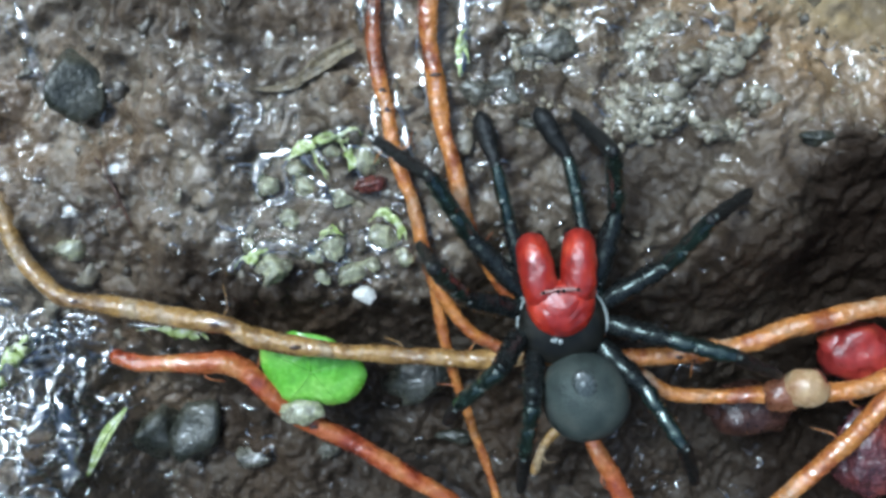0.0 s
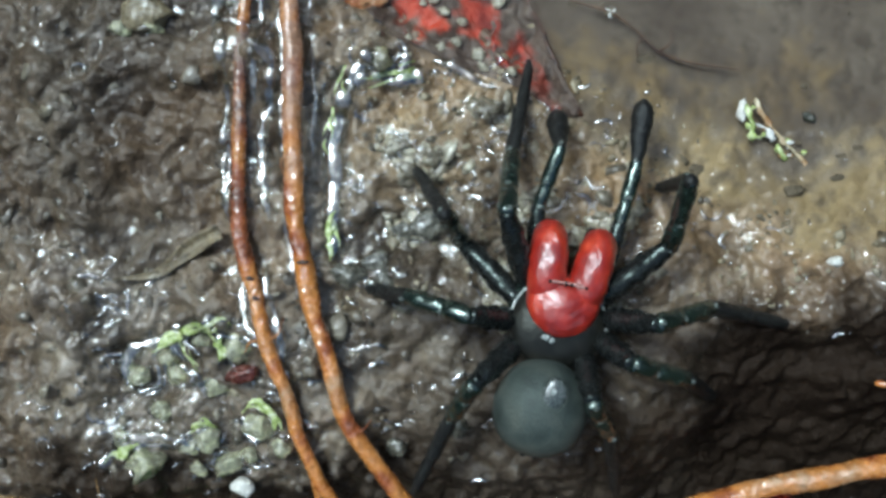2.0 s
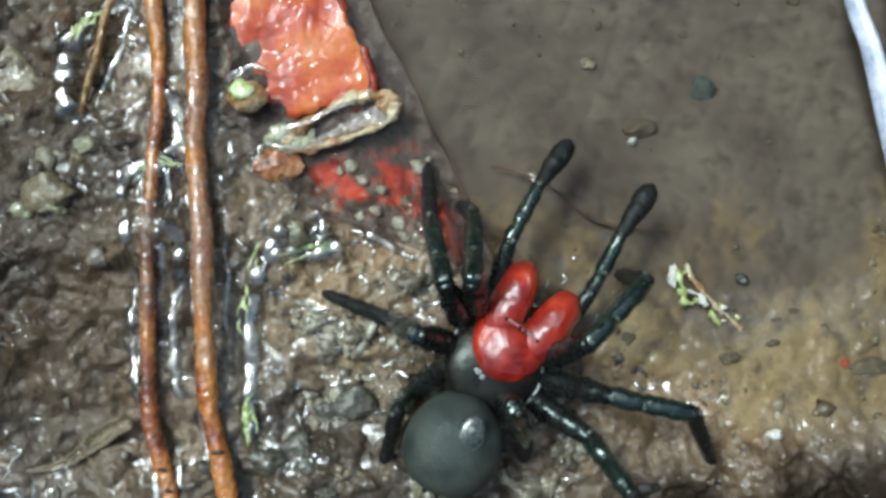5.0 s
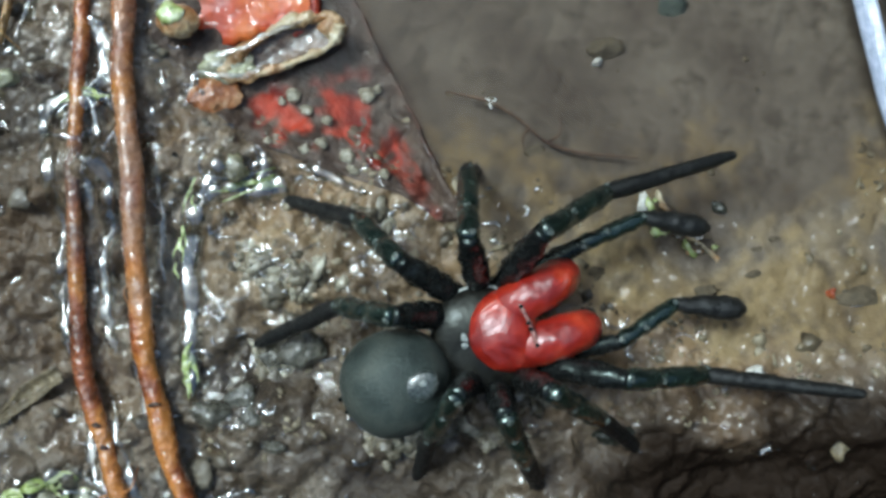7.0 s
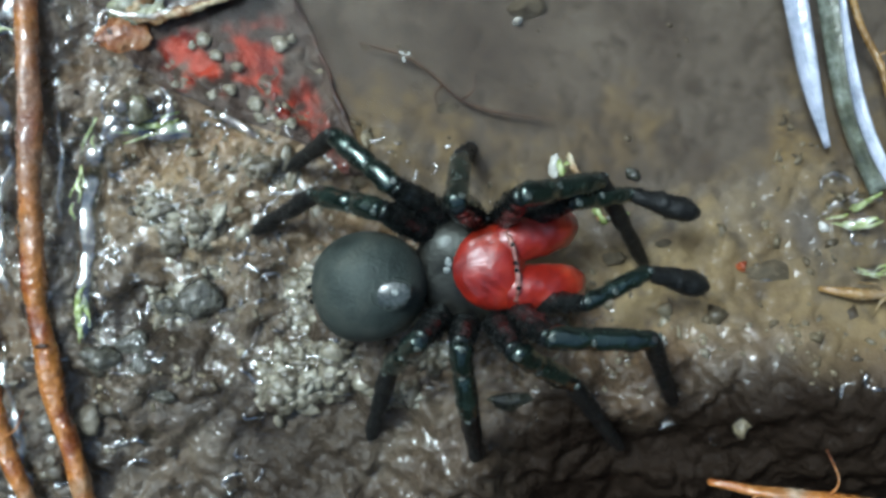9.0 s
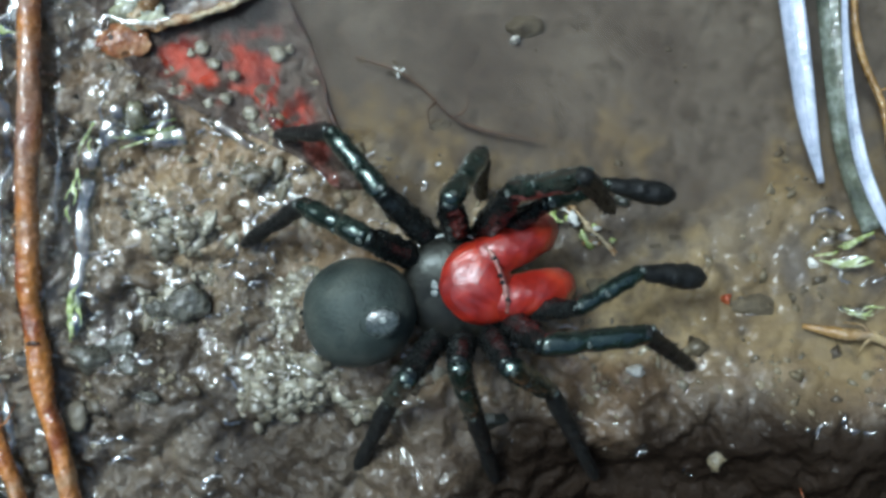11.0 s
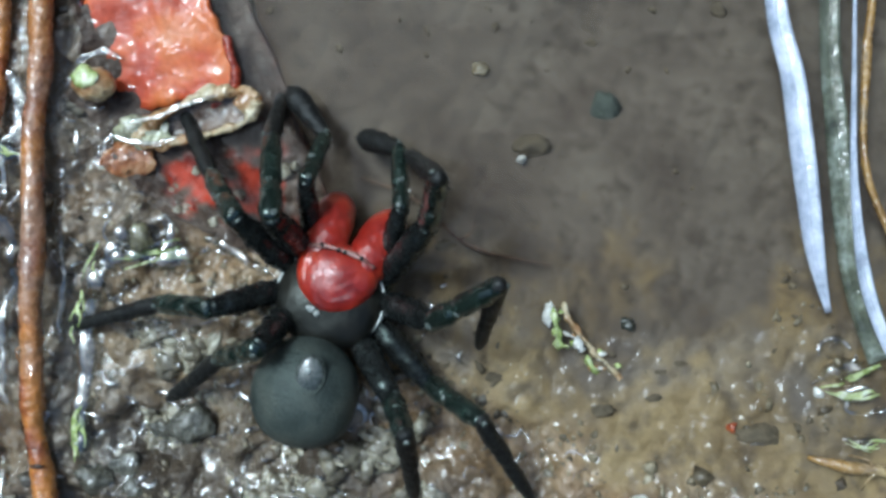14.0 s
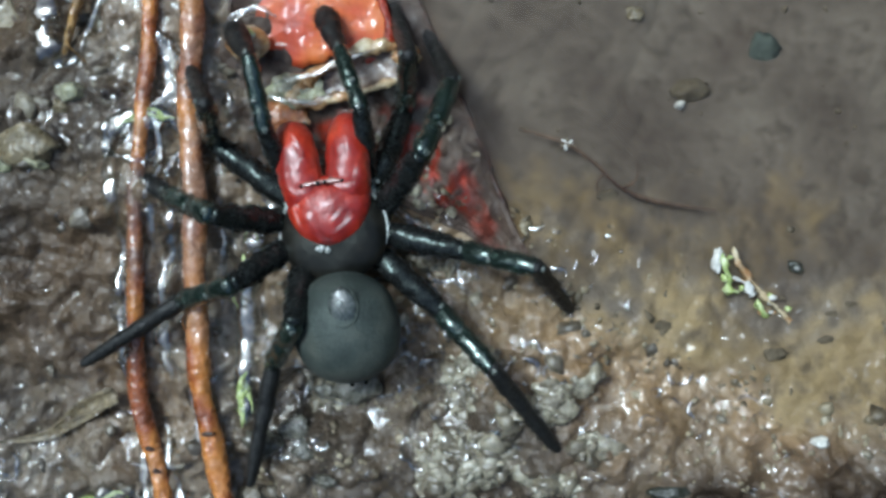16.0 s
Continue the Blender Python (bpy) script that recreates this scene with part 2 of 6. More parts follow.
def mud_material():
    """Wet mud on the bank, ochre silt where the attribute says so; two scales of blotches and a gritty relief."""
    m = wet("wet_mud", [(0.25, (0.032, 0.023, 0.016)), (0.42, (0.098, 0.074, 0.050)), (0.58, (0.170, 0.134, 0.094)), (0.75, (0.27, 0.22, 0.155))], 3.6, (0.2, 0.55), 0.6, 0.1, 0.5, coat=0.7, film=1.0, shine=0.07)
    n, link = m.node_tree.nodes, m.node_tree.links.new
    bsdf = n["Principled BSDF"]
    mud = bsdf.inputs["Base Color"].links[0].from_socket
    at, noi, ramp = n.new("ShaderNodeTexCoord"), n.new("ShaderNodeTexNoise"), n.new("ShaderNodeValToRGB")
    noi.inputs["Scale"].default_value, noi.inputs["Detail"].default_value, noi.inputs["Roughness"].default_value = 1000 / 4.5, 7, 0.64
    link(at.outputs["Object"], noi.inputs["Vector"])
    link(noi.outputs["Fac"], ramp.inputs["Fac"])
    ramp.color_ramp.elements[0].position, ramp.color_ramp.elements[0].color = 0.32, (0.062, 0.047, 0.035, 1)
    ramp.color_ramp.elements[1].position, ramp.color_ramp.elements[1].color = 0.68, (0.160, 0.132, 0.100, 1)
    shore, warm = n.new("ShaderNodeAttribute"), n.new("ShaderNodeMix")
    shore.attribute_name, warm.data_type, warm.blend_type = "ochre", "RGBA", "MULTIPLY"
    link(shore.outputs["Fac"], warm.inputs["Factor"])
    link(ramp.outputs["Color"], warm.inputs["A"])
    warm.inputs["B"].default_value = (1.75, 1.55, 0.98, 1)
    rust, stain, rusty = n.new("ShaderNodeTexNoise"), n.new("ShaderNodeMapRange"), n.new("ShaderNodeMix")
    rust.inputs["Scale"].default_value, rusty.data_type = 1000 / 8.0, "RGBA"
    rust.inputs["Detail"].default_value = 4
    link(at.outputs["Object"], rust.inputs["Vector"])
    stain.inputs["From Min"].default_value, stain.inputs["From Max"].default_value, stain.inputs["To Max"].default_value = 0.48, 0.68, 0.75
    link(rust.outputs["Fac"], stain.inputs["Value"])
    link(stain.outputs["Result"], rusty.inputs["Factor"])
    link(mud, rusty.inputs["A"])
    rusty.inputs["B"].default_value = (0.165, 0.105, 0.055, 1)
    mud = rusty.outputs["Result"]
    silt, mix = n.new("ShaderNodeAttribute"), n.new("ShaderNodeMix")
    silt.attribute_name, mix.data_type = "silt", "RGBA"
    link(silt.outputs["Fac"], mix.inputs["Factor"])
    link(mud, mix.inputs["A"])
    link(mix.outputs["Result"], bsdf.inputs["Base Color"])
    speck, spots, fleck = n.new("ShaderNodeTexNoise"), n.new("ShaderNodeMapRange"), n.new("ShaderNodeMix")
    speck.inputs["Scale"].default_value, speck.inputs["Detail"].default_value, fleck.data_type = 1000 / 1.1, 3, "RGBA"
    link(at.outputs["Object"], speck.inputs["Vector"])
    spots.inputs["From Min"].default_value, spots.inputs["From Max"].default_value, spots.inputs["To Max"].default_value = 0.50, 0.68, 0.65
    link(speck.outputs["Fac"], spots.inputs["Value"])
    link(spots.outputs["Result"], fleck.inputs["Factor"])
    link(warm.outputs["Result"], fleck.inputs["A"])
    fleck.inputs["B"].default_value = (0.055, 0.042, 0.03, 1)
    murk, murky = n.new("ShaderNodeAttribute"), n.new("ShaderNodeMix")
    murk.attribute_name, murky.data_type, murky.blend_type = "murk", "RGBA", "MULTIPLY"
    link(murk.outputs["Fac"], murky.inputs["Factor"])
    link(fleck.outputs["Result"], murky.inputs["A"])
    murky.inputs["B"].default_value = (0.92, 0.85, 0.80, 1)
    link(murky.outputs["Result"], mix.inputs["B"])
    sandy = n.new("ShaderNodeMix")
    sandy.data_type, sandy.blend_type = "RGBA", "MULTIPLY"
    link(shore.outputs["Fac"], sandy.inputs["Factor"])
    link(mud, sandy.inputs["A"])
    sandy.inputs["B"].default_value = (1.6, 1.46, 1.16, 1)
    mud = sandy.outputs["Result"]
    silt = n.new("ShaderNodeAttribute")
    silt.attribute_name = "drowned"
    matt, dull = n.new("ShaderNodeMapRange"), n.new("ShaderNodeMapRange")
    matt.inputs["To Min"].default_value, matt.inputs["To Max"].default_value = 0.5, 0.06
    link(silt.outputs["Fac"], matt.inputs["Value"])
    link(matt.outputs["Result"], bsdf.inputs["Specular IOR Level"])
    link(bsdf.inputs["Roughness"].links[0].from_socket, dull.inputs["To Min"])
    dull.inputs["To Max"].default_value = 0.85
    link(silt.outputs["Fac"], dull.inputs["Value"])
    link(dull.outputs["Result"], bsdf.inputs["Roughness"])
    patch, wetness, damp = n.new("ShaderNodeTexNoise"), n.new("ShaderNodeMapRange"), n.new("ShaderNodeMapRange")
    patch.inputs["Scale"].default_value = 1000 / 6.0
    link(at.outputs["Object"], patch.inputs["Vector"])
    wetness.inputs["From Min"].default_value, wetness.inputs["From Max"].default_value, wetness.inputs["To Min"].default_value = 0.38, 0.62, 0.08
    link(patch.outputs["Fac"], wetness.inputs["Value"])
    link(wetness.outputs["Result"], damp.inputs["To Min"])
    damp.inputs["To Max"].default_value = 0.0
    link(silt.outputs["Fac"], damp.inputs["Value"])
    calm = n.new("ShaderNodeMapRange")
    calm.inputs["To Min"].default_value, calm.inputs["To Max"].default_value = 0.45, 0.12
    link(silt.outputs["Fac"], calm.inputs["Value"])
    link(calm.outputs["Result"], bsdf.inputs["Normal"].links[0].from_node.inputs["Strength"])
    # shade of cut and hollows put into the mud's colour and gloss
    shade_stain, dark = n.new("ShaderNodeAttribute"), n.new("ShaderNodeMix")
    shade_stain.attribute_name, dark.data_type = "shade_stain", "RGBA"
    link(shade_stain.outputs["Fac"], dark.inputs["Factor"])
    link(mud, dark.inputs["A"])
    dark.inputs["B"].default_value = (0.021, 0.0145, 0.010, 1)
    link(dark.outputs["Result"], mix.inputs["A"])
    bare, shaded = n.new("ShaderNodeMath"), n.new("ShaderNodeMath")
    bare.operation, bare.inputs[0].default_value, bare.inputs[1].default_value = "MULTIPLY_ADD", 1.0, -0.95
    link(shade_stain.outputs["Fac"], bare.inputs[0])
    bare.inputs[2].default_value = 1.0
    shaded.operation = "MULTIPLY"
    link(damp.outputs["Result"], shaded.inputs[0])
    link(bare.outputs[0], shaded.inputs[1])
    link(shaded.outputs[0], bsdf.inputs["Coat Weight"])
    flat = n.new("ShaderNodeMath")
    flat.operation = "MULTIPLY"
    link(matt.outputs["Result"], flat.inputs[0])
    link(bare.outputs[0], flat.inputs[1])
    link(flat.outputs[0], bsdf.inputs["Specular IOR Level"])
    return m


MUD = mud_material()


# ---- shapes ----
def lattice(x, y, seed):
    """Smooth value noise in -1..1 for arrays of x and y."""
    table = np.random.default_rng(seed).uniform(-1, 1, (64, 64))
    turn = 0.5 + 1.1 * seed
    x, y = x * math.cos(turn) - y * math.sin(turn), x * math.sin(turn) + y * math.cos(turn)
    i, j = np.floor(x).astype(int), np.floor(y).astype(int)
    u, v = x - i, y - j
    u, v = u * u * u * (u * (6 * u - 15) + 10), v * v * v * (v * (6 * v - 15) + 10)
    a, b = table[i % 64, j % 64], table[(i + 1) % 64, j % 64]
    c, d = table[i % 64, (j + 1) % 64], table[(i + 1) % 64, (j + 1) % 64]
    return (a * (1 - u) + b * u) * (1 - v) + (c * (1 - u) + d * u) * v


def step(a, b, v):
    q = np.clip((v - a) / (b - a), 0, 1)
    return q * q * (3 - 2 * q)


def silt_share(x, y):
    """1 where fine silt covers the mud: the puddle and its shore."""
    edge = np.interp(x, [-11, -9, -5, -3, -1, 1, 8, 13, 18, 30], [60, 18, 10.5, 6.5, 2.0, -0.6, -4.8, -6.8, -7.2, -7])
    return step(-1.6, 1.2, y - edge + 1.3 * lattice(x / 2.2, y / 2.2, 5)) * step(170, 80, np.hypot(x, y))


def ochre_share(x, y):
    """1 on the sandy shore and, weaker, on the pale hump of the bank beside the channel."""
    blots = 3.0 * lattice(x / 3.4, y / 3.4, 17) + 2.0 * lattice(x / 1.2, y / 1.2, 18) + 1.6 * lattice(x / 0.5, y / 0.5, 19)
    shore = silt_share(x, y) * step(4.5, -2.0, y + 0.12 * x + blots)
    brink = np.interp(x, [-12, -3, 2, 8, 14, 20], [-3.2, -3.6, -6.4, -7.8, -6.8, -6.2])
    hump = (1 - silt_share(x, y)) * step(-13.2, -11.5, x) * step(22, 16, x) * step(-2.0, 2.0, y - brink + 0.4 * blots) * step(5, 2.5, y)
    return shore + 0.8 * hump


def murk_share(x, y):
    """1 on the rotten reddish slope that runs into the puddle below the bark; its edge is darkest, a painted shadow
    line.
    """
    edge = -4.9 + (12.4 - y) * 0.41 + 0.15 * lattice(x / 2.5, y / 2.5, 20)
    return np.clip(0.75 * step(0.25, -0.25, x - edge) + 0.7 * np.exp(-(((x - edge) / 0.35) ** 2)), 0, 1.2) * step(-1.5, 2.5, y)


def lower(x, y):
    """Rows of the bank's profile; the crest bends towards the puddle on one side."""
    return y - 5.0 * step(1, 9, x) * step(-6, -12, y)


def shade_stain_share(x, y):
    """1 where mud is painted dark: shade in the cut and hollows, brown patches."""
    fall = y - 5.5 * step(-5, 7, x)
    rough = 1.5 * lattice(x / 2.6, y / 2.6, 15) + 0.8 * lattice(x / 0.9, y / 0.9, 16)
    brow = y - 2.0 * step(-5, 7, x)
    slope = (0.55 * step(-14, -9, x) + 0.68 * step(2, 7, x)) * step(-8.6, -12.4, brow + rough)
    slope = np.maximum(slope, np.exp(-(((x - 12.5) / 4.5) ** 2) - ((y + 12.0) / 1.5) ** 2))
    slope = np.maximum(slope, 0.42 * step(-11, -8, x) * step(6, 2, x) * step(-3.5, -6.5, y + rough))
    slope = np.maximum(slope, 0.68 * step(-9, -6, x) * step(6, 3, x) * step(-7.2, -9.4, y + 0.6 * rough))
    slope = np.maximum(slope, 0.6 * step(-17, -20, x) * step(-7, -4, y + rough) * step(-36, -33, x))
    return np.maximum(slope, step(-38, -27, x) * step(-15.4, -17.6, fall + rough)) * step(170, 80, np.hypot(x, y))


def ground(x, y):
    """Broad height of the bank in mm: a crest, a gully under the long root and a shallow puddle."""
    fall = lower(x, y)
    z = np.interp(fall, [-45, -32, -26, -21, -18, -14, -8, -3, 1, 6, 12, 20, 40], [-6.5, -6.5, -5.5, -2.2, 1.3, 2.5, 2.3, 1.5, 0.5, -0.6, -1.5, -2.0, -2.2])
    z = z + step(-6, -15, x) * step(-8, 6, y) * 2.6
    z = z - step(-2, 10, x) * step(-9, -2, y) * 0.8 - step(-26, -36, x) * 1.5
    level = step(-32.5, -38.5, x) * step(-17.0, -22.0, y)
    z = z * (1 - level) + (0.2 * (np.clip(x, -55, 0) + 37) - 0.22 * (np.clip(y, -50, 0) + 24) - 0.8) * level
    z = z - 1.1 * np.exp(-(((x - 12.5) / 3.5) ** 2) - ((y + 11.8) / 1.3) ** 2)
    return z + step(45, 90, np.hypot(x, y + 5)) * 4.5


def pools(x, y):
    """How far the water stands up in the root channel and the hollows of the bank, mm."""
    channel = step(-18.7, -17.7, x) * step(-12.5, -13.5, x) * step(-8, -5, y) * step(12, 8, y)
    corner = step(-35, -38, x) * step(-20, -22, y)
    rows = np.exp(-(((x + 20.5) / 4.0) ** 2) - ((y + 10.6) / 1.8) ** 2) + np.exp(-(((x + 21) / 5.0) ** 2) - ((y + 15.7) / 1.2) ** 2)
    return 0.02 + 0.3 * channel + 0.3 * corner + 0.3 * rows


def surface(x, y, film=False):
    """The ground with its lumps, or the water film that fills its smaller hollows."""
    x, y = np.asarray(x, float), np.asarray(y, float)
    s = silt_share(x, y)
    lumps = 0.75 * lattice(x / 4.5, y / 4.5, 1) + 0.46 * lattice(x / 1.9, y / 1.9, 2) + 0.55 * np.abs(lattice(x / 1.1 + 0.4 * lattice(x, y, 13), y / 1.1, 3)) + 0.24 * lattice(x / 0.5, y / 0.5, 4) - 0.16
    if film:
        lumps = 0.75 * lattice(x / 4.5, y / 4.5, 1) + 0.36 * lattice(x / 1.9, y / 1.9, 2) + pools(x, y) + 0.2 * lattice(x / 3.3, y / 3.3, 8) + 0.1 * lattice(x / 1.0, y / 1.0, 9)
        return ground(x, y) + (1 - s) * lumps - 0.5 * s - 0.3 * shade_stain_share(x, y) * step(-36, -33, x)
    soft = 0.2 * lattice(x / 3.1, y / 3.1, 6) + 0.16 * np.abs(lattice(x / 1.3, y / 1.1, 7)) + 0.06 * lattice(x / 0.5, y / 0.5, 14)
    soft = soft + 0.2 * murk_share(x, y) + 0.22 * np.abs(lattice(x / 0.7, y / 0.7, 10)) * ochre_share(x, y)
    return ground(x, y) + (1 - s) * lumps + s * soft


def floor_at(x, y):
    return float(surface(np.array([x]), np.array([y]))[0])


def link_mesh(name, verts, faces, material, parent=None, at=(0, 0, 0), label="", smooth=True):
    """One mesh object; verts in mm about `at`, which is in mm too."""
    me = bpy.data.meshes.new(name)
    me.from_pydata([tuple(v) for v in np.asarray(verts, float) * MM], [], [tuple(int(i) for i in f) for f in faces])
    me.materials.append(material)
    if smooth:
        me.polygons.foreach_set("use_smooth", [True] * len(me.polygons))
    me.update()
    ob = new(name, me)
    ob.location = Vector(at) * MM
    if parent:
        ob.parent = parent
    return tagged(ob, label)


def base(name, label, category, at, group=""):
    ob = new(name)
    ob.empty_display_size = MM
    ob.location = Vector(at) * MM
    return tagged(ob, label, category, group)


def curve(points, spacing=0.35):
    """Points along a smooth line through the given ones."""
    p = np.asarray(points, float)
    q = np.vstack([2 * p[0] - p[1], p, 2 * p[-1] - p[-2]])
    out = []
    for i in range(1, len(q) - 2):
        n = max(2, int(np.linalg.norm(q[i + 1] - q[i]) / spacing))
        for u in np.linspace(0, 1, n, endpoint=False):
            out.append(0.5 * (2 * q[i] + (q[i + 1] - q[i - 1]) * u + (2 * q[i - 1] - 5 * q[i] + 4 * q[i + 1] - q[i + 2]) * u**2 + (3 * q[i] - q[i - 1] - 3 * q[i + 1] + q[i + 2]) * u**3))
    out.append(p[-1])
    return np.array(out)


def tube(line, radius, sides=12, seed=0, rough=0.08, flat=1.0):
    """A round skin along a line; radius is a number or an array along it."""
    line = np.asarray(line, float)
    n = len(line)
    radius = np.broadcast_to(np.asarray(radius, float), (n,)).copy()
    tang = np.gradient(line, axis=0)
    tang /= np.linalg.norm(tang, axis=1)[:, None] + 1e-9
    side = np.cross(tang, (0, 0, 1.0))
    weak = np.linalg.norm(side, axis=1) < 1e-3
    side[weak] = (0, 1, 0)
    side /= np.linalg.norm(side, axis=1)[:, None]
    up = np.cross(side, tang)
    a = np.linspace(0, 2 * np.pi, sides, endpoint=False)
    k = np.arange(n)[:, None]
    wob = 1 + rough * lattice(k * 0.35 + seed * 7.7, a[None] * 1.6 + seed, 11 + seed) + rough * 0.6 * lattice(k * 0.9 + seed, a[None] * 3, 12 + seed)
    r = radius[:, None] * wob
    verts = line[:, None] + side[:, None] * (r * np.cos(a))[..., None] + up[:, None] * (r * np.sin(a) * flat)[..., None]
    verts = np.vstack([verts.reshape(-1, 3), line[:1] - tang[:1] * radius[0] * 0.5, line[-1:] + tang[-1:] * radius[-1] * 0.5])
    faces = []
    for i in range(n - 1):
        for j in range(sides):
            b, c = i * sides + j, i * sides + (j + 1) % sides
            faces.append((b, c, c + sides, b + sides))
    for j in range(sides):
        faces.append((n * sides, (j + 1) % sides, j))
        faces.append((n * sides + 1, (n - 1) * sides + j, (n - 1) * sides + (j + 1) % sides))
    return verts, faces


def ball(level):
    bm = bmesh.new()
    bmesh.ops.create_icosphere(bm, subdivisions=level, radius=1)
    v = np.array([p.co[:] for p in bm.verts])
    f = [[p.index for p in g.verts] for g in bm.faces]
    bm.free()
    return v, f


BALLS = {k: ball(k) for k in (1, 2, 3, 4)}


def lump(radii, seed, rough=0.25, level=3, pitch=1.3):
    """An uneven stone-like body."""
    v, f = BALLS[level]
    off = Vector((seed * 3.1, seed * 1.7, seed * 0.9))
    k = np.array([1 + rough * noise.noise(Vector(p) * pitch + off) + rough * 0.4 * noise.noise(Vector(p) * pitch * 2.7 + off) for p in v])
    body = v * k[:, None]
    if rough > 0.3:
        for n in np.random.default_rng(seed).normal(size=(7, 3)):
            n = n / np.linalg.norm(n)
            body = body - np.clip(body @ n - 0.62, 0, None)[:, None] * n * 0.85
    return body * np.array(radii), f


def sheet(outline, thick, dome=0.3, rows=5):
    """A thin leaf or flake with thickness: rings from the outline to its middle, mm."""
    o = np.asarray(outline, float)
    c = o.mean(0)
    n = len(o)
    top = []
    for k in range(rows):
        s = 1 - k / rows
        ring = c + (o - c) * s
        ring[:, 2] += dome * (1 - s * s)
        top.append(ring)
    top = np.vstack([*top, c + np.array([[0, 0, dome]])])
    low = top - np.array([0, 0, thick])
    verts = np.vstack([top, low])
    m = len(top)
    faces = []
    for k in range(rows - 1):
        for i in range(n):
            a, b = k * n + i, k * n + (i + 1) % n
            faces += [(a, b, b + n, a + n), (m + b, m + a, m + a + n, m + b + n)]
    for i in range(n):
        a, b = (rows - 1) * n + i, (rows - 1) * n + (i + 1) % n
        faces += [(a, b, m - 1), (m + b, m + a, 2 * m - 1)]
        faces.append(((i + 1) % n, i, m + i, m + (i + 1) % n))
    return verts, faces


def ragged(points, spacing=0.4, amount=0.12, seed=3):
    """A closed outline, smoothed and roughened."""
    p = np.asarray(points, float)
    line = curve(np.vstack([p, p[:1]]), spacing)[:-1]
    line[:, 0] += amount * lattice(np.arange(len(line)) * 0.7, line[:, 1] * 0 + seed, seed)
    line[:, 1] += amount * lattice(np.arange(len(line)) * 0.7, line[:, 1] * 0 + seed + 9, seed + 1)
    return line


# ---- ground and puddle ----
def spread(lo, hi, fine):
    inner = np.arange(lo, hi + fine / 2, fine)
    grow = fine * 1.5 ** np.arange(1, 19)
    out = np.cumsum(grow)
    return np.concatenate([(lo - out)[::-1], inner, hi + out])


def grid_mesh(xs, ys, z):
    nx, ny = len(xs), len(ys)
    gx, gy = np.meshgrid(xs, ys)
    verts = np.stack([gx, gy, z], -1).reshape(-1, 3)
    a = (np.arange(ny - 1)[:, None] * nx + np.arange(nx - 1)).ravel()
    return verts, np.stack([a, a + 1, a + nx + 1, a + nx], 1)


xs, ys = spread(-47, 31, 0.16), spread(-38, 22, 0.16)
gx, gy = np.meshgrid(xs, ys)
verts, faces = grid_mesh(xs, ys, surface(gx, gy))
mud = link_mesh("ground", verts, faces, MUD)
attr = mud.data.attributes.new("silt", "FLOAT", "POINT")
attr.data.foreach_set("value", silt_share(gx, gy).ravel().astype(np.float32))
attr = mud.data.attributes.new("ochre", "FLOAT", "POINT")
attr.data.foreach_set("value", ochre_share(gx, gy).ravel().astype(np.float32))
attr = mud.data.attributes.new("drowned", "FLOAT", "POINT")
attr.data.foreach_set("value", (silt_share(gx, gy) * np.maximum(0.66, step(0.35, 0.0, surface(gx, gy)))).ravel().astype(np.float32))
attr = mud.data.attributes.new("murk", "FLOAT", "POINT")
attr.data.foreach_set("value", murk_share(gx, gy).ravel().astype(np.float32))
# share of painted shade and brown mud at each point
attr = mud.data.attributes.new("shade_stain", "FLOAT", "POINT")
attr.data.foreach_set("value", (0.82 * shade_stain_share(gx, gy)).ravel().astype(np.float32))
tagged(mud, "wet brown muddy bank with ochre silt under a shallow puddle", "ground", kind="structure")

px, py = np.arange(-11, 70, 1.0), np.arange(-6.5, 70, 1.0)
verts, faces = grid_mesh(px, py, np.full((len(py), len(px)), 0.12))
puddle = link_mesh("water", verts, faces, POOL)
tagged(puddle, "shallow clear puddle over fine silt", "puddle", kind="structure")

fx, fy = np.arange(-46, 30, 0.25), np.arange(-37, 18, 0.25)
verts, faces = grid_mesh(fx, fy, surface(*np.meshgrid(fx, fy), film=True))
link_mesh("water_film", verts, faces, FILM)
tagged(bpy.data.objects["water_film"], "thin glinting film of water filling hollows in the mud", "water", kind="structure")


# unseen ring, added to keep low sky light off the ground
turns = np.linspace(0, 2 * np.pi, 241)
levels = np.linspace(0, 1, 24)
a, h = np.meshgrid(turns, levels)
top = 410 + 60 * lattice(6 * np.cos(a), 6 * np.sin(a), 91) + 45 * lattice(17 * np.cos(a), 17 * np.sin(a), 92)
reach = 500 + 30 * lattice(9 * np.cos(a) + 8 * h, 9 * np.sin(a), 93) + 20 * lattice(40 * np.cos(a) + 9 * h, 40 * np.sin(a), 94)
pts = np.stack([reach * np.cos(a), reach * np.sin(a), h * top - 25], -1).reshape(-1, 3)
cells = (np.arange(23)[:, None] * 241 + np.arange(240)).ravel()
SKYBLOCK = wet("sky_block", [(0.3, (0.012, 0.016, 0.007)), (0.55, (0.035, 0.045, 0.018)), (0.75, (0.07, 0.085, 0.035))], 50, (0.6, 0.9), 0.5, 0.2, 0.2)
backdrop = link_mesh("backdrop", pts, np.stack([cells, cells + 1, cells + 242, cells + 241], 1), SKYBLOCK)
tagged(backdrop, "unseen dark ring added to block low sky light", "undergrowth", kind="structure")


# ---- stones ----
def stone(name, label, x, y, radii, material, seed, sink=0.42, rough=0.55, group="", lift=0.0):
    v, f = lump(radii, seed, rough, 3, 1.7)
    z = floor_at(x, y) + lift
    ob = link_mesh(name, v, f, material, at=(x, y, z + radii[2] * (1 - 2 * sink)))
    return tagged(ob, label, "stone", group)


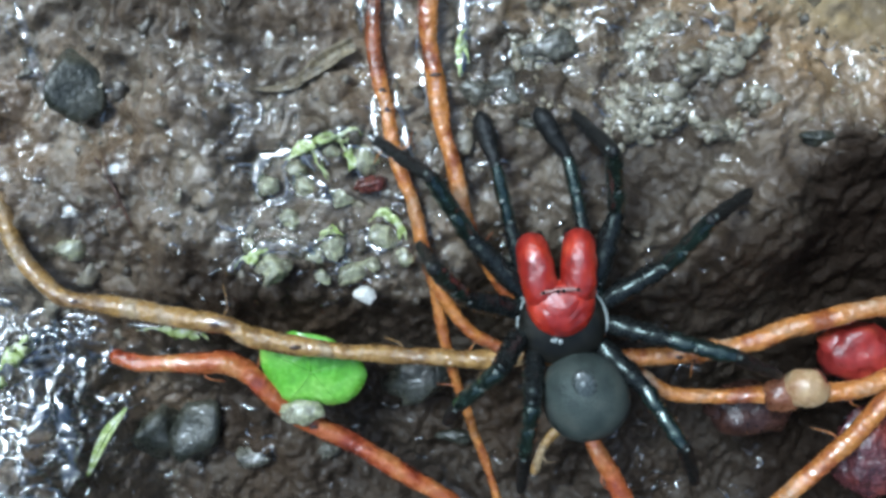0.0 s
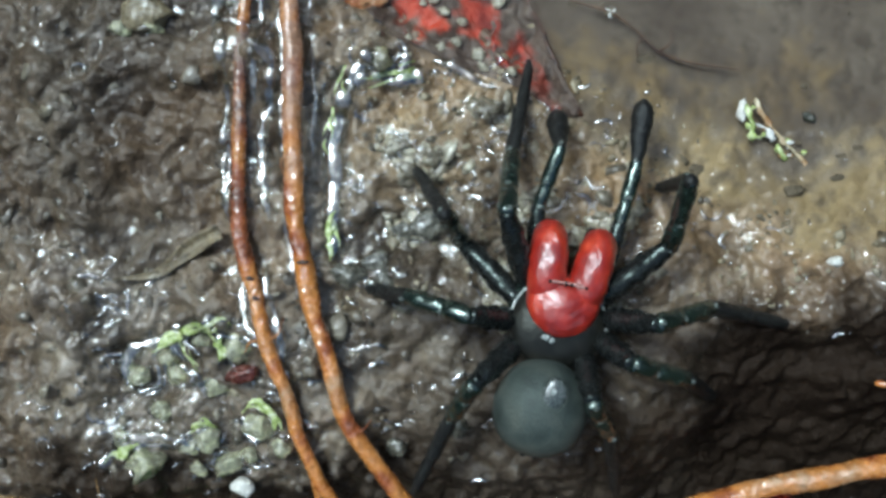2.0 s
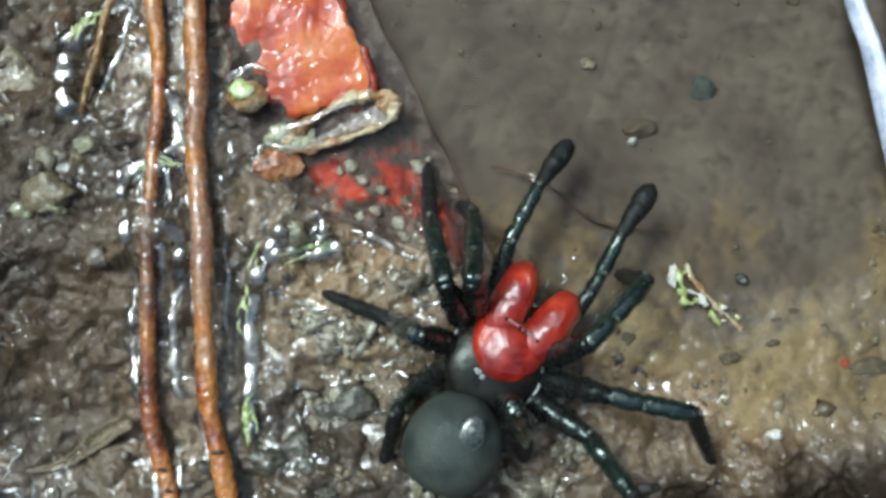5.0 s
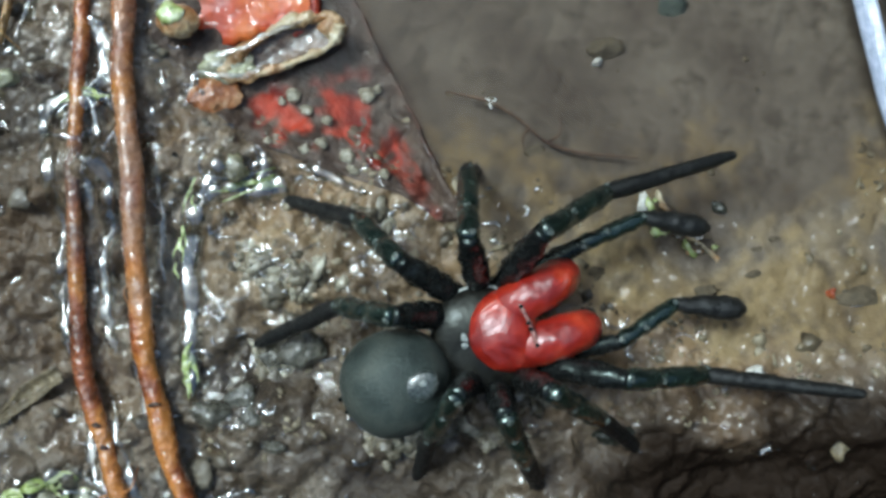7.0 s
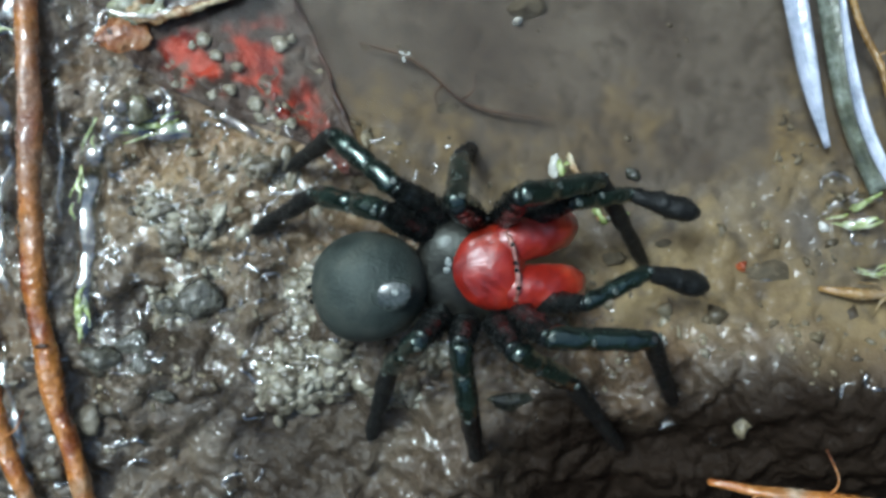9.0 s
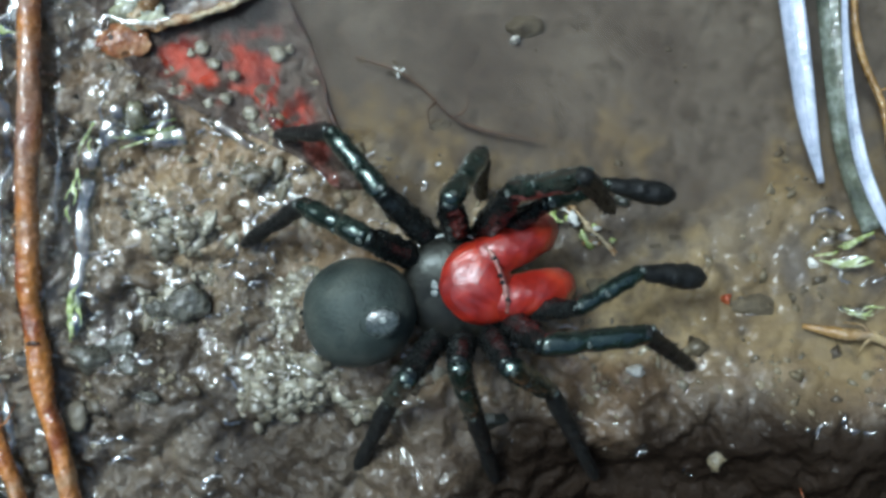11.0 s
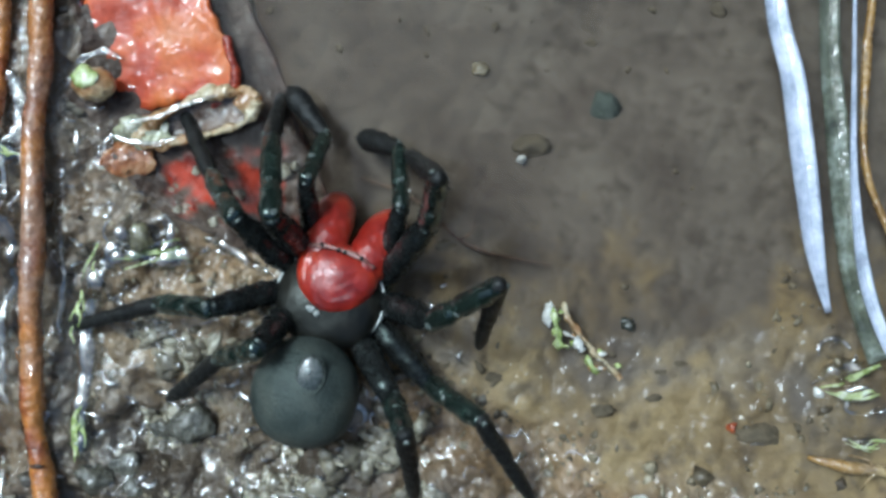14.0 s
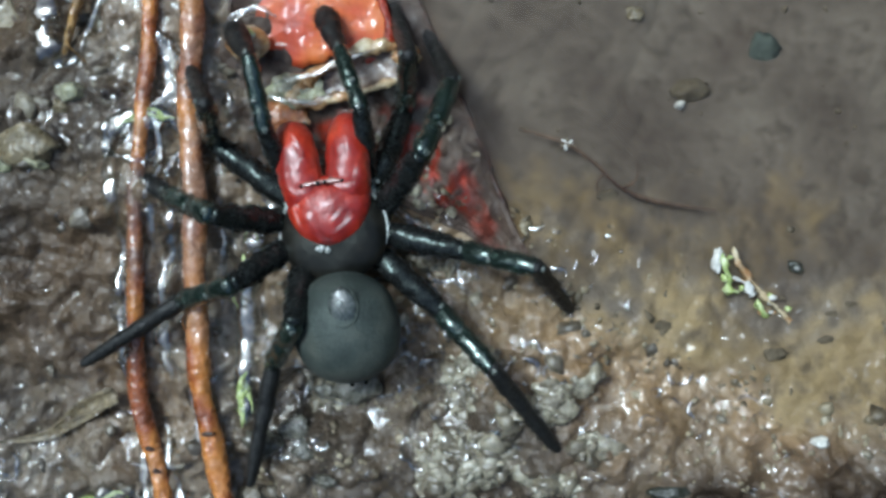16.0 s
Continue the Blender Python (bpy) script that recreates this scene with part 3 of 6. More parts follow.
stone("rock", "dark green-grey wet rock half sunk in mud", -33.9, -6.3, (2.1, 2.2, 1.6), DARKSTONE, 1, 0.34, 0.4)
stone("rock", "rounded dark boulder-like stone in the gully", -33.4, -29.0, (1.9, 2.5, 1.8), DARKSTONE, 2, 0.52, rough=0.45)
stone("rock", "smooth dark stone beside the gully floor", -30.0, -28.6, (2.2, 2.3, 1.6), DARKSTONE, 3, 0.55, rough=0.5)
stone("rock", "blue-black wet stone below the long root", -15.4, -24.2, (1.9, 1.6, 1.5), DARKSTONE, 4)
stone("rock", "flat dark green stone in the gully", -13.5, -28.3, (1.3, 0.6, 0.5), DARKSTONE, 5)
for k, (x, y, r) in enumerate([(-22.7, -16.3, 0.95), (-19.6, -15.0, 0.8), (-16.9, -14.5, 0.85), (-23.1, -11.9, 0.75), (-21.3, -11.9, 0.9), (-17.9, -10.4, 1.0), (-21.6, -10.9, 0.6), (-19.6, -10.0, 0.55), (-34.5, -15.5, 0.9), (-18.6, -16.6, 0.8), (-20.6, -15.6, 0.6), (-17.6, -16.1, 0.55), (-15.8, -15.6, 0.6), (-21.9, -13.6, 0.6), (-19.2, -12.6, 0.7), (-24.3, -15.2, 0.6), (-20.3, -16.9, 0.5)]):
    stone("pebble", "rounded pale green-grey pebble with a film of water", x, y, (r, r * 0.9, r * 0.75), ALGAESTONE, 10 + k, group="pebbles on the bank")
for k, (x, y, r) in enumerate([(-10.6, -6.3, 0.75), (-8.0, -4.4, 0.9), (-9.2, -4.9, 0.6), (-26.5, -30.4, 1.0), (-21.6, -29.6, 0.7), (-10.0, -16.0, 0.6), (-7.0, -14.8, 0.7), (-12.0, -7.0, 0.85), (-10.2, -7.2, 0.6), (-9.4, -8.6, 0.5)]):
    stone("pebble", "grey gritty pebble on the mud", x, y, (r * 1.2, r * 0.9, r * 0.7), STONE, 30 + k, group="pebbles on the bank")
SUNK = wet("silted_stone", [(0.3, (0.07, 0.055, 0.035)), (0.7, (0.15, 0.12, 0.077))], 1.2, (0.6, 0.8), 0.5, spec=0.15)
stone("pebble", "dark pebble under the puddle", 10.2, 9.6, (0.9, 0.75, 0.3), wet("greenish_stone", [(0.3, (0.05, 0.058, 0.046)), (0.7, (0.085, 0.095, 0.075))], 1.2, (0.6, 0.8), 0.4, spec=0.15), 41, 0.5)
stone("pebble", "tan stone showing above the puddle", 7.0, 7.9, (1.1, 0.8, 0.75), SUNK, 42, 0.58, rough=0.5)
# glint by the tan stone, given as a small white lump
stone("pebble", "white lump standing for a glint at the foot of a tan stone", 6.5, 7.35, (0.25, 0.2, 0.3), WHITE, 73, 0.3)
stone("pebble", "pale round pebble under the puddle", 4.6, 11.4, (0.4, 0.4, 0.35), TANSTONE, 74, 0.5)
stone("pebble", "pale pebble under the puddle", 15.1, 14.0, (0.4, 0.4, 0.3), SUNK, 43)
stone("pebble", "dark pebble with a slanting edge on the silt", 16.9, -4.3, (1.15, 0.6, 0.32), SUNK, 44, 0.5)
stone("pebble", "tiny red grain on the silt", 15.7, -4.0, (0.3, 0.25, 0.22), REDROOT, 45)
stone("pebble", "white quartz pebble on the shore", 11.8, -6.9, (0.42, 0.36, 0.32), WHITE, 46)
stone("pebble", "pale green-grey pebble in a dark hollow", 15.2, -10.5, (0.55, 0.75, 0.45), TANSTONE, 47)
stone("pebble", "dark chip of stone on the shore", 5.8, -9.2, (1.1, 0.45, 0.35), DARKSTONE, 48)
stone("pebble", "small dark pebble by the husk", 11.3, 0.2, (0.45, 0.35, 0.3), DARKSTONE, 49)
for k, (x, y) in enumerate([(-0.3, 6.4), (9.6, 12.6), (3.2, 3.4), (12.8, -1.8), (5.5, -2.2), (10.2, -3.4), (13.6, -1.4), (12.4, -2.9)]):
    r = 0.2 + 0.1 * (k % 3)
    stone("pebble", "silt-covered brown pebble under the puddle", x, y, (r * 1.4, r * 0.8, r * 0.5), SUNK, 60 + k, sink=0.5, group="pebbles in the puddle")
v, f = lump((0.75, 0.62, 0.5), 5, 0.5, 2, 1.0)
tri = link_mesh("quartz_chip", v, f, WHITE, at=(-18.0, -17.7, floor_at(-18.0, -17.7) + 0.75), smooth=False)
tagged(tri, "white triangular chip of quartz on the mud", "stone")


# ---- roots ----
ROOT_LINES = []


def root(name, label, points, radius, material, seed, joints=(), drop=0.0):
    """A living root along points in mm; radius from its start to its end; joints: shares along it with a dark ring."""
    line = curve(points, 0.3)
    line[:, 2] += drop
    line[:, :2] += 0.12 * np.stack([lattice(np.arange(len(line)) * 0.13, np.full(len(line), seed + 0.5), 40), lattice(np.arange(len(line)) * 0.13, np.full(len(line), seed + 5.5), 41)], -1)
    r = np.interp(np.linspace(0, 1, len(line)), np.linspace(0, 1, len(radius)), radius)
    r = r * (1 + 0.12 * lattice(np.arange(len(line)) * 0.16, np.full(len(line), seed * 1.3), 42))
    ROOT_LINES.append(line[::3])
    ob = base(name, label, "root", line[0])
    v, f = tube(line - line[0], r, 14, seed, 0.1)
    link_mesh("skin", v, f, material, ob)
    r_hair = np.random.default_rng(seed)
    for s in r_hair.uniform(0.15, 0.85, 2):
        i = int(s * (len(line) - 1))
        a, reach = r_hair.uniform(0, 6.28), r_hair.uniform(1.0, 2.2)
        p0 = line[i] - line[0]
        hair = curve([p0, p0 + (math.cos(a) * reach * 0.5, math.sin(a) * reach * 0.5, 0.25), p0 + (math.cos(a + 0.5) * reach, math.sin(a + 0.5) * reach, -0.2)], 0.25)
        v, f = tube(hair, np.linspace(0.07, 0.02, len(hair)), 6, seed, 0.1)
        link_mesh("rootlet", v, f, material, ob)
    for s in joints:
        i = int(s * (len(line) - 1))
        v, f = lump((r[i] * 0.62, 0.16, 0.1), seed + 3, 0.5, 2)
        link_mesh("joint", v, f, DARKJOINT, ob, tuple(line[i] - line[0] + (0.1 * r[i], 0, r[i] * 0.93)), "small dark scar across the root")
    return ob


root("long_root", "long tan to orange root lying across the gully", [(-39.5, -11.0, 1.2), (-38.3, -13.4, 1.5), (-37.5, -15.5, 1.6), (-36.2, -17.0, 1.8), (-34.6, -18.2, 2.0), (-32.0, -18.6, 2.2), (-27.8, -19.2, 2.3), (-25.6, -19.5, 2.4), (-24.1, -20.2, 2.4), (-20.7, -20.7, 2.4), (-16.4, -21.0, 2.4), (-11.7, -21.3, 2.2), (-9.1, -21.1, 2.0)], [0.5, 0.52, 0.5, 0.62, 0.55, 0.5, 0.52, 0.5], TANROOT, 1, (0.28, 0.5, 0.64))
root("orange_root", "smooth orange root curving over the gully", [(-10.0, -21.3, 1.9), (-7.0, -21.3, 1.8), (-3.1, -21.2, 1.5), (0.0, -21.0, 1.3), (3.3, -20.4, 1.2), (6.3, -19.2, 1.2), (10.1, -18.3, 1.2), (14.4, -17.6, 1.2), (20, -16.9, 1.2)], [0.45, 0.5, 0.55, 0.55, 0.55, 0.55], ROOT, 2, (0.3,))
root("red_root", "reddish wet root sloping into the gully", [(-32.9, -21.9, 0.1), (-31.0, -22.3, 0.4), (-28.7, -22.2, 0.5), (-26.4, -22.1, 0.4), (-25.1, -22.8, 0.2), (-24.1, -23.9, 0.0), (-22.8, -25.1, -0.4), (-21.2, -26.3, -0.7), (-18.4, -27.8, -1.0), (-14.2, -30.5, -1.4), (-11, -33, -2)], [0.4, 0.6, 0.66, 0.6, 0.56, 0.55, 0.5], REDROOT, 3, (0.5,))
root("upright_root", "thick orange-brown root running down the bank", [(-14.3, 22.0, 1.2), (-14.3, 15.3, 1.4), (-14.3, 12.5, 1.5), (-14.4, 8.2, 2.1), (-14.3, 6.0, 2.5), (-14.3, 2.7, 2.9), (-14.5, -1.5, 2.9), (-14.4, -5.0, 2.9), (-13.6, -9.3, 3.1), (-12.3, -13.9, 3.2), (-10.2, -17.6, 2.7), (-8.4, -20.0, 2.2), (-6.8, -21.2, 1.9)], [0.48, 0.5, 0.5, 0.48, 0.5, 0.5, 0.45, 0.42, 0.4], THICKROOT, 4, (0.63,), 0.1)
root("thin_root", "thin orange root beside the thick one", [(-16.2, 22.0, 1.2), (-16.2, 15.4, 1.3), (-16.0, 12.6, 1.5), (-16.2, 9.7, 1.8), (-16.4, 8.1, 2.1), (-16.9, 4.2, 2.6), (-17.1, 1.0, 2.7), (-17.3, -3.3, 2.7), (-17.2, -5.6, 2.7), (-16.7, -7.6, 2.8), (-16.2, -9.9, 3.0), (-15.4, -12.7, 3.1), (-14.7, -15.1, 3.0), (-13.7, -17.6, 2.7), (-12.2, -19.6, 2.4), (-10.4, -20.8, 2.2)], [0.45, 0.42, 0.36, 0.32, 0.36, 0.4, 0.42, 0.36, 0.36], THINROOT, 5, (0.655, 0.675), 0.1)
root("side_root", "slender rootlet hanging below the long root", [(-15.3, -13.2, 2.8), (-14.7, -15.8, 2.5), (-14.1, -18.0, 2.0), (-13.6, -20.6, 1.5), (-12.9, -23.8, 0.6), (-11.7, -27.5, -0.4), (-10.7, -30.7, -1.0), (-10, -33, -1.6)], [0.3, 0.32, 0.3, 0.28, 0.28], ROOT, 6)
root("low_root", "orange root with a bud low in the gully", [(-5.2, -21.4, 0.4), (-3.0, -22.4, 0.4), (-1.0, -23.6, 0.4), (1.5, -23.8, 0.5), (4.0, -23.6, 0.6), (6.5, -23.5, 0.5), (8.6, -23.3, 0.6), (10.6, -22.6, 0.6), (13.3, -21.1, 0.5), (18, -19.5, 0.3)], [0.4, 0.42, 0.45, 0.5, 0.5, 0.6, 0.65, 0.65], ROOT, 7)
root("low_root", "stout orange root at the gully's foot", [(11.5, -22.8, 0.4), (10.6, -24.0, 0.4), (8.9, -26.3, 0.2), (6.9, -28.4, 0.0), (5.6, -30.0, -0.2), (3, -33, -0.8)], [0.5, 0.58, 0.6, 0.55, 0.5], ROOT, 8)
root("low_root", "short red-orange root dipping into the dark gully", [(-5.6, -26.0, -1.0), (-5.0, -27.4, -0.6), (-4.3, -28.6, -0.8), (-3.3, -30.5, -1.0), (-2, -33, -1.6)], [0.4, 0.6, 0.62, 0.55], REDROOT, 9)
root("low_root", "thin yellowish rootlet in the gully", [(-5.8, -23.6, -0.2), (-6.6, -25.2, -0.5), (-7.9, -27.1, -0.8), (-8.6, -29.0, -1.2)], [0.3, 0.34, 0.3], TANROOT, 10)
root("low_root", "orange root end on the bank's edge", [(13.8, -12.9, 2.5), (16.1, -13.4, 2.9), (18.9, -13.8, 3.0), (23, -14.6, 2.8)], [0.15, 0.34, 0.38, 0.4], ROOT, 11)
root("low_root", "brown root running down beside the grass stem", [(22.7, -1.0, 1.1), (23.3, -5.1, 1.9), (23.2, -6.6, 2.3), (23.1, -8.2, 2.6), (23.4, -12, 2.6)], [0.15, 0.22, 0.3, 0.34], TANROOT, 12)


# ---- grit and crumbs ----
def crumbs(name, count, box, size, keep, material, label, seed, level=1):
    """Countless grains strewn over the ground in one mesh; keep() gives the share that stays at a place."""
    r = np.random.default_rng(seed)
    x, y = r.uniform(box[0], box[1], count), r.uniform(box[2], box[3], count)
    good = r.uniform(0, 1, count) < keep(x, y)
    for line in ROOT_LINES:
        near = line[:, None, :2] - np.stack([x, y], -1)[None]
        good &= (near**2).sum(-1).min(0) > 0.8
    x, y = x[good], y[good]
    n = len(x)
    z = surface(x, y)
    s = size[0] * (size[1] / size[0]) ** (r.uniform(0, 1, n) ** 1.8)
    v, f = BALLS[level]
    f = np.array(f)
    shape = v[None] * (1 + 0.3 * r.uniform(-1, 1, (n, len(v), 1)))
    for _ in range(6):
        n_ = r.normal(size=(n, 1, 3))
        n_ /= np.linalg.norm(n_, axis=2)[..., None]
        shape = shape - np.clip((shape * n_).sum(-1, keepdims=True) - 0.5, 0, None) * n_ * 0.9
    shape = shape * (s[:, None] * r.uniform(0.5, 1.6, (n, 3)))[:, None]
    a = r.uniform(0, 6.28, n)
    ca, sa = np.cos(a)[:, None], np.sin(a)[:, None]
    rot = np.stack([shape[..., 0] * ca - shape[..., 1] * sa, shape[..., 0] * sa + shape[..., 1] * ca, shape[..., 2] * 0.6], -1)
    verts = rot + np.stack([x, y, z - s * 0.1], -1)[:, None]
    faces = f[None] + (np.arange(n) * len(v))[:, None, None]
    ob = link_mesh(name, verts.reshape(-1, 3), faces.reshape(-1, 3), material)
    return tagged(ob, label, "gravel", kind="stuff")


PALECRUMB = wet("pale_crumb", [(0.2, (0.09, 0.072, 0.045)), (0.5, (0.21, 0.175, 0.11)), (0.8, (0.36, 0.31, 0.21))], 1.5, (0.3, 0.55), 0.6, 0.3, 0.4, island=0.4, coat=0.3, film=0.9, shine=0.15)


def on_bank(x, y):
    s = silt_share(x, y)
    clump = step(-0.5, 0.6, lattice(x / 5.5, y / 5.5, 21))
    return (1 - s) * (1 - shade_stain_share(x, y)) * (0.25 + 0.75 * clump)


def on_shore(x, y):
    s = silt_share(x, y)
    return np.clip(4 * s * (1 - s), 0, 1) + 0.4 * s * ochre_share(x, y) * step(-0.4, 0.5, lattice(x / 2.0, y / 2.0, 23))


crumbs("mud_crumbs", 3200, (-46, 29, -36, 20), (0.10, 0.6), on_bank, CRUMB, "small wet crumbs of mud and grit on the bank", 31)
SANDCRUMB = wet("sand_crumb", [(0.2, (0.06, 0.045, 0.028)), (0.5, (0.145, 0.115, 0.066)), (0.8, (0.26, 0.22, 0.14))], 1.5, (0.3, 0.6), 0.6, 0.3, 0.4, island=0.5, coat=0.4, film=0.9, shine=0.1)
crumbs("shore_grit", 6500, (-12, 29, -14, 14), (0.07, 0.4), on_shore, SANDCRUMB, "fine wet grit along the puddle's shore", 32)
SCUM_SPOTS = [(-8.9, -4.7, 1.5, 0.9), (-3.2, -8.0, 1.9, 1.3), (-7.8, -1.4, 1.6, 1.0), (-3.5, -5.2, 1.0, 0.8), (-7.2, -3.4, 0.9, 0.6), (-2.9, -3.6, 1.1, 0.6), (-0.2, -5.6, 1.4, 0.7), (1.6, -4.7, 1.1, 0.6), (-4.6, 1.0, 1.2, 0.6), (1.0, -8.9, 1.3, 0.6), (-9.6, -0.4, 0.8, 0.6), (2.2, -7.3, 1.2, 0.5)]


def scum_share(x, y):
    """1 on the pale clotted patches of the hump."""
    wob = 0.45 * lattice(x / 0.9, y / 0.9, 26) + 0.3 * lattice(x / 0.4, y / 0.4, 27)
    return np.maximum.reduce([step(1.15, 0.55, np.hypot((x - a) / p, (y - b) / q) + wob) for a, b, p, q in SCUM_SPOTS])


SCUM = wet("pale_scum", [(0.2, (0.085, 0.070, 0.048)), (0.45, (0.18, 0.155, 0.106)), (0.65, (0.29, 0.26, 0.185)), (0.85, (0.47, 0.44, 0.34))], 1.2, (0.15, 0.4), 0.6, 0.3, 0.5, island=0.45, coat=1.0, film=0.5, shine=0.08)
crumbs("pale_clots", 6500, (-12, 5, -11, 3), (0.16, 0.6), scum_share, SCUM, "clotted pale cream crumbs under a film of water", 36, 2)
crumbs("silt_debris", 900, (-8, 29, -8, 20), (0.07, 0.32), lambda x, y: silt_share(x, y) * step(-0.3, 0.5, lattice(x / 3.0, y / 3.0, 25)) * 0.8, SUNK, "dark specks of rotten debris on the silt", 35)
crumbs("island_grit", 1300, (-12.5, 12, -9, 5), (0.08, 0.3), lambda x, y: (1 - silt_share(x, y)) * step(-0.5, 0.3, lattice(x / 2.5, y / 2.5, 22)), PALECRUMB, "pale sandy crumbs heaped on the bank", 34)
crumbs("coarse_grit", 1100, (-46, 29, -36, 18), (0.3, 0.75), lambda x, y: on_bank(x, y) * 0.7 * (1 - 0.85 * step(-13, -11.5, x)), CRUMB, "coarser wet stone chips in the mud", 33, 2)


# ---- plants and litter ----
def leaf_sheet(name, label, category, outline, thick, dome, material, amount=0.12, seed=3, spacing=0.4):
    o = ragged(outline, spacing, amount, seed)
    c = o.mean(0)
    v, f = sheet(o - c, thick, dome)
    if name != "green_leaf":
        return tagged(link_mesh(name, v, f, material, at=c), label, category)
    ob = base(name, label, category, c)
    link_mesh("blade", v, f, material, ob)
    for k in range(5):
        end = (o[k * len(o) // 5] - c) * 0.85
        v, f = tube(curve([(0, 0, dome + 0.02), end * 0.5 + (0, 0, dome * 0.75 + 0.02), end + (0, 0, dome * 0.28)], 0.3), 0.05, 6, k, 0.1)
        link_mesh("vein", v, f, material, ob)
    return ob


def ribbon(name, label, category, points, width, thick, material, crease=0.15, ribs=7):
    """A blade: a strip with a crease along its middle, widths in mm from start to end."""
    line = curve(points, 0.4)
    n = len(line)
    w = np.interp(np.linspace(0, 1, n), np.linspace(0, 1, len(width)), width)
    tang = np.gradient(line, axis=0)
    side = np.cross(tang, (0, 0, 1.0))
    side /= np.linalg.norm(side, axis=1)[:, None]
    u = np.linspace(-1, 1, ribs)
    top = line[:, None] + side[:, None] * (u[None, :, None] * w[:, None, None] / 2)
    top[..., 2] += crease * np.abs(u)[None] * w[:, None] + 0.03 * np.cos(u * 9)[None]
    low = top - np.array([0, 0, thick])
    c = line[0]
    verts = np.vstack([top.reshape(-1, 3), low.reshape(-1, 3)]) - c
    m = n * ribs
    faces = []
    for i in range(n - 1):
        for j in range(ribs - 1):
            a = i * ribs + j
            faces += [(a, a + 1, a + ribs + 1, a + ribs), (m + a + 1, m + a, m + a + ribs, m + a + ribs + 1)]
        for j in (0, ribs - 1):
            a = i * ribs + j
            faces.append((a, a + ribs, m + a + ribs, m + a))
    for i in (0, n - 1):
        for j in range(ribs - 1):
            a = i * ribs + j
            faces.append((a, a + 1, m + a + 1, m + a))
    if name != "sedge":
        return tagged(link_mesh(name, verts, faces, material, at=c), label, category)
    ob = base(name, label, category, c)
    link_mesh("blade", verts, faces, material, ob)
    v, f = tube(line - c + (0, 0, 0.06), np.linspace(0.07, 0.03, n), 6, 4, 0.1)
    link_mesh("midrib", v, f, material, ob)
    return ob


leaf_sheet("green_leaf", "small bright green leaf under the long root", "leaf", [(-24.3, -21.3, 0.5), (-22.3, -20.3, 0.7), (-20.5, -20.5, 0.8), (-19.2, -21.4, 0.7), (-18.4, -22.3, 0.5), (-18.4, -23.6, 0.3), (-19.3, -24.4, 0.2), (-20.3, -24.6, 0.1), (-21.6, -24.5, 0.1), (-23.2, -24.4, 0.1), (-24.1, -23.2, 0.3)], 0.18, 0.25, LEAF, 0.15)
v, f = lump((1.25, 0.75, 0.5), 66, 0.3)
tagged(link_mesh("leaf_bud", v, f, ALGAESTONE, at=(-22.0, -25.0, 0.5)), "pale green watery bud below the bright leaf", "bud")
ribbon("sedge", "short pale green blade lying over a dark stone", "grass", [(-33.0, -25.6, -1.6), (-34.2, -27.2, -1.2), (-35.8, -30.1, -2.0)], [0.2, 0.7, 0.6, 0.2], 0.08, PALEGREEN)
ribbon("sedge", "long pale blade of grass leaning into the puddle", "grass", [(15.9, 22.0, 0.2), (16.9, 14.0, 0.4), (17.65, 11.0, 0.6), (18.05, 8.6, 0.7), (18.4, 6.4, 0.8), (18.8, 4.0, 0.8), (19.15, 2.6, 0.7), (19.65, 1.0, 0.5)], [0.55, 0.6, 0.75, 0.9, 1.0, 1.0, 0.85, 0.25], 0.1, BLADE, 0.2)
DROWNED = wet("drowned_blade", [(0.3, (0.07, 0.075, 0.05)), (0.5, (0.14, 0.15, 0.105)), (0.64, (0.26, 0.28, 0.23)), (0.8, (0.48, 0.50, 0.48))], 1.1, (0.06, 0.2), 0.4, 0.25, 0.7, coat=1.0, film=1.2)
ribbon("sedge", "sunken grey-green blade beside the pale one", "grass", [(18.8, 22.0, -0.1), (19.3, 12.5, 0.0), (19.7, 9.0, 0.1), (20.1, 6.0, 0.2), (20.6, 3.3, 0.3), (21.1, 1.3, 0.5), (21.9, -0.9, 0.8)], [0.6, 0.7, 0.8, 0.9, 1.0, 1.25, 1.3], 0.08, DROWNED, 0.1)
# bright streaks on the wet blade, laid over it as a pale strip
ribbon("sedge", "narrow pale strip standing for bright wet streaks along the sunken blade", "grass", [(19.9, 20.0, 0.3), (20.2, 12.0, 0.4), (20.4, 7.0, 0.5), (20.9, 3.0, 0.7), (21.6, 0.6, 0.9), (22.5, -1.2, 1.0)], [0.08, 0.14, 0.18, 0.28, 0.55, 0.5], 0.06, BLADE, 0.2)
root("thin_root", "thin reddish stem along the drowned blade", [(21.0, 22.0, -0.2), (20.9, 12.4, 0.0), (20.9, 8.7, 0.1), (21.2, 6.6, 0.2), (22.1, 4.2, 0.4), (22.5, 1.5, 0.7), (22.7, -1.2, 1.0)], [0.2, 0.2, 0.17, 0.17, 0.15], TANROOT, 13)
ribbon("dry_splinter", "frayed dry grass splinter on the mud", "straw", [(-24.0, -6.8, floor_at(-24.0, -6.8) + 0.25), (-21.9, -6.6, floor_at(-21.9, -6.6) + 0.45), (-19.8, -5.2, floor_at(-19.8, -5.2) + 0.6), (-18.3, -4.5, 2.9)], [0.1, 0.45, 0.9, 0.75], 0.15, STRAW, 0.3, 9)
ribbon("dry_splinter", "second strand of the frayed splinter", "straw", [(-22.6, -6.9, floor_at(-22.6, -6.9) + 0.2), (-20.6, -6.0, floor_at(-20.6, -6.0) + 0.35), (-18.9, -5.1, 2.7)], [0.08, 0.4, 0.3], 0.12, STRAW, 0.3, 5)
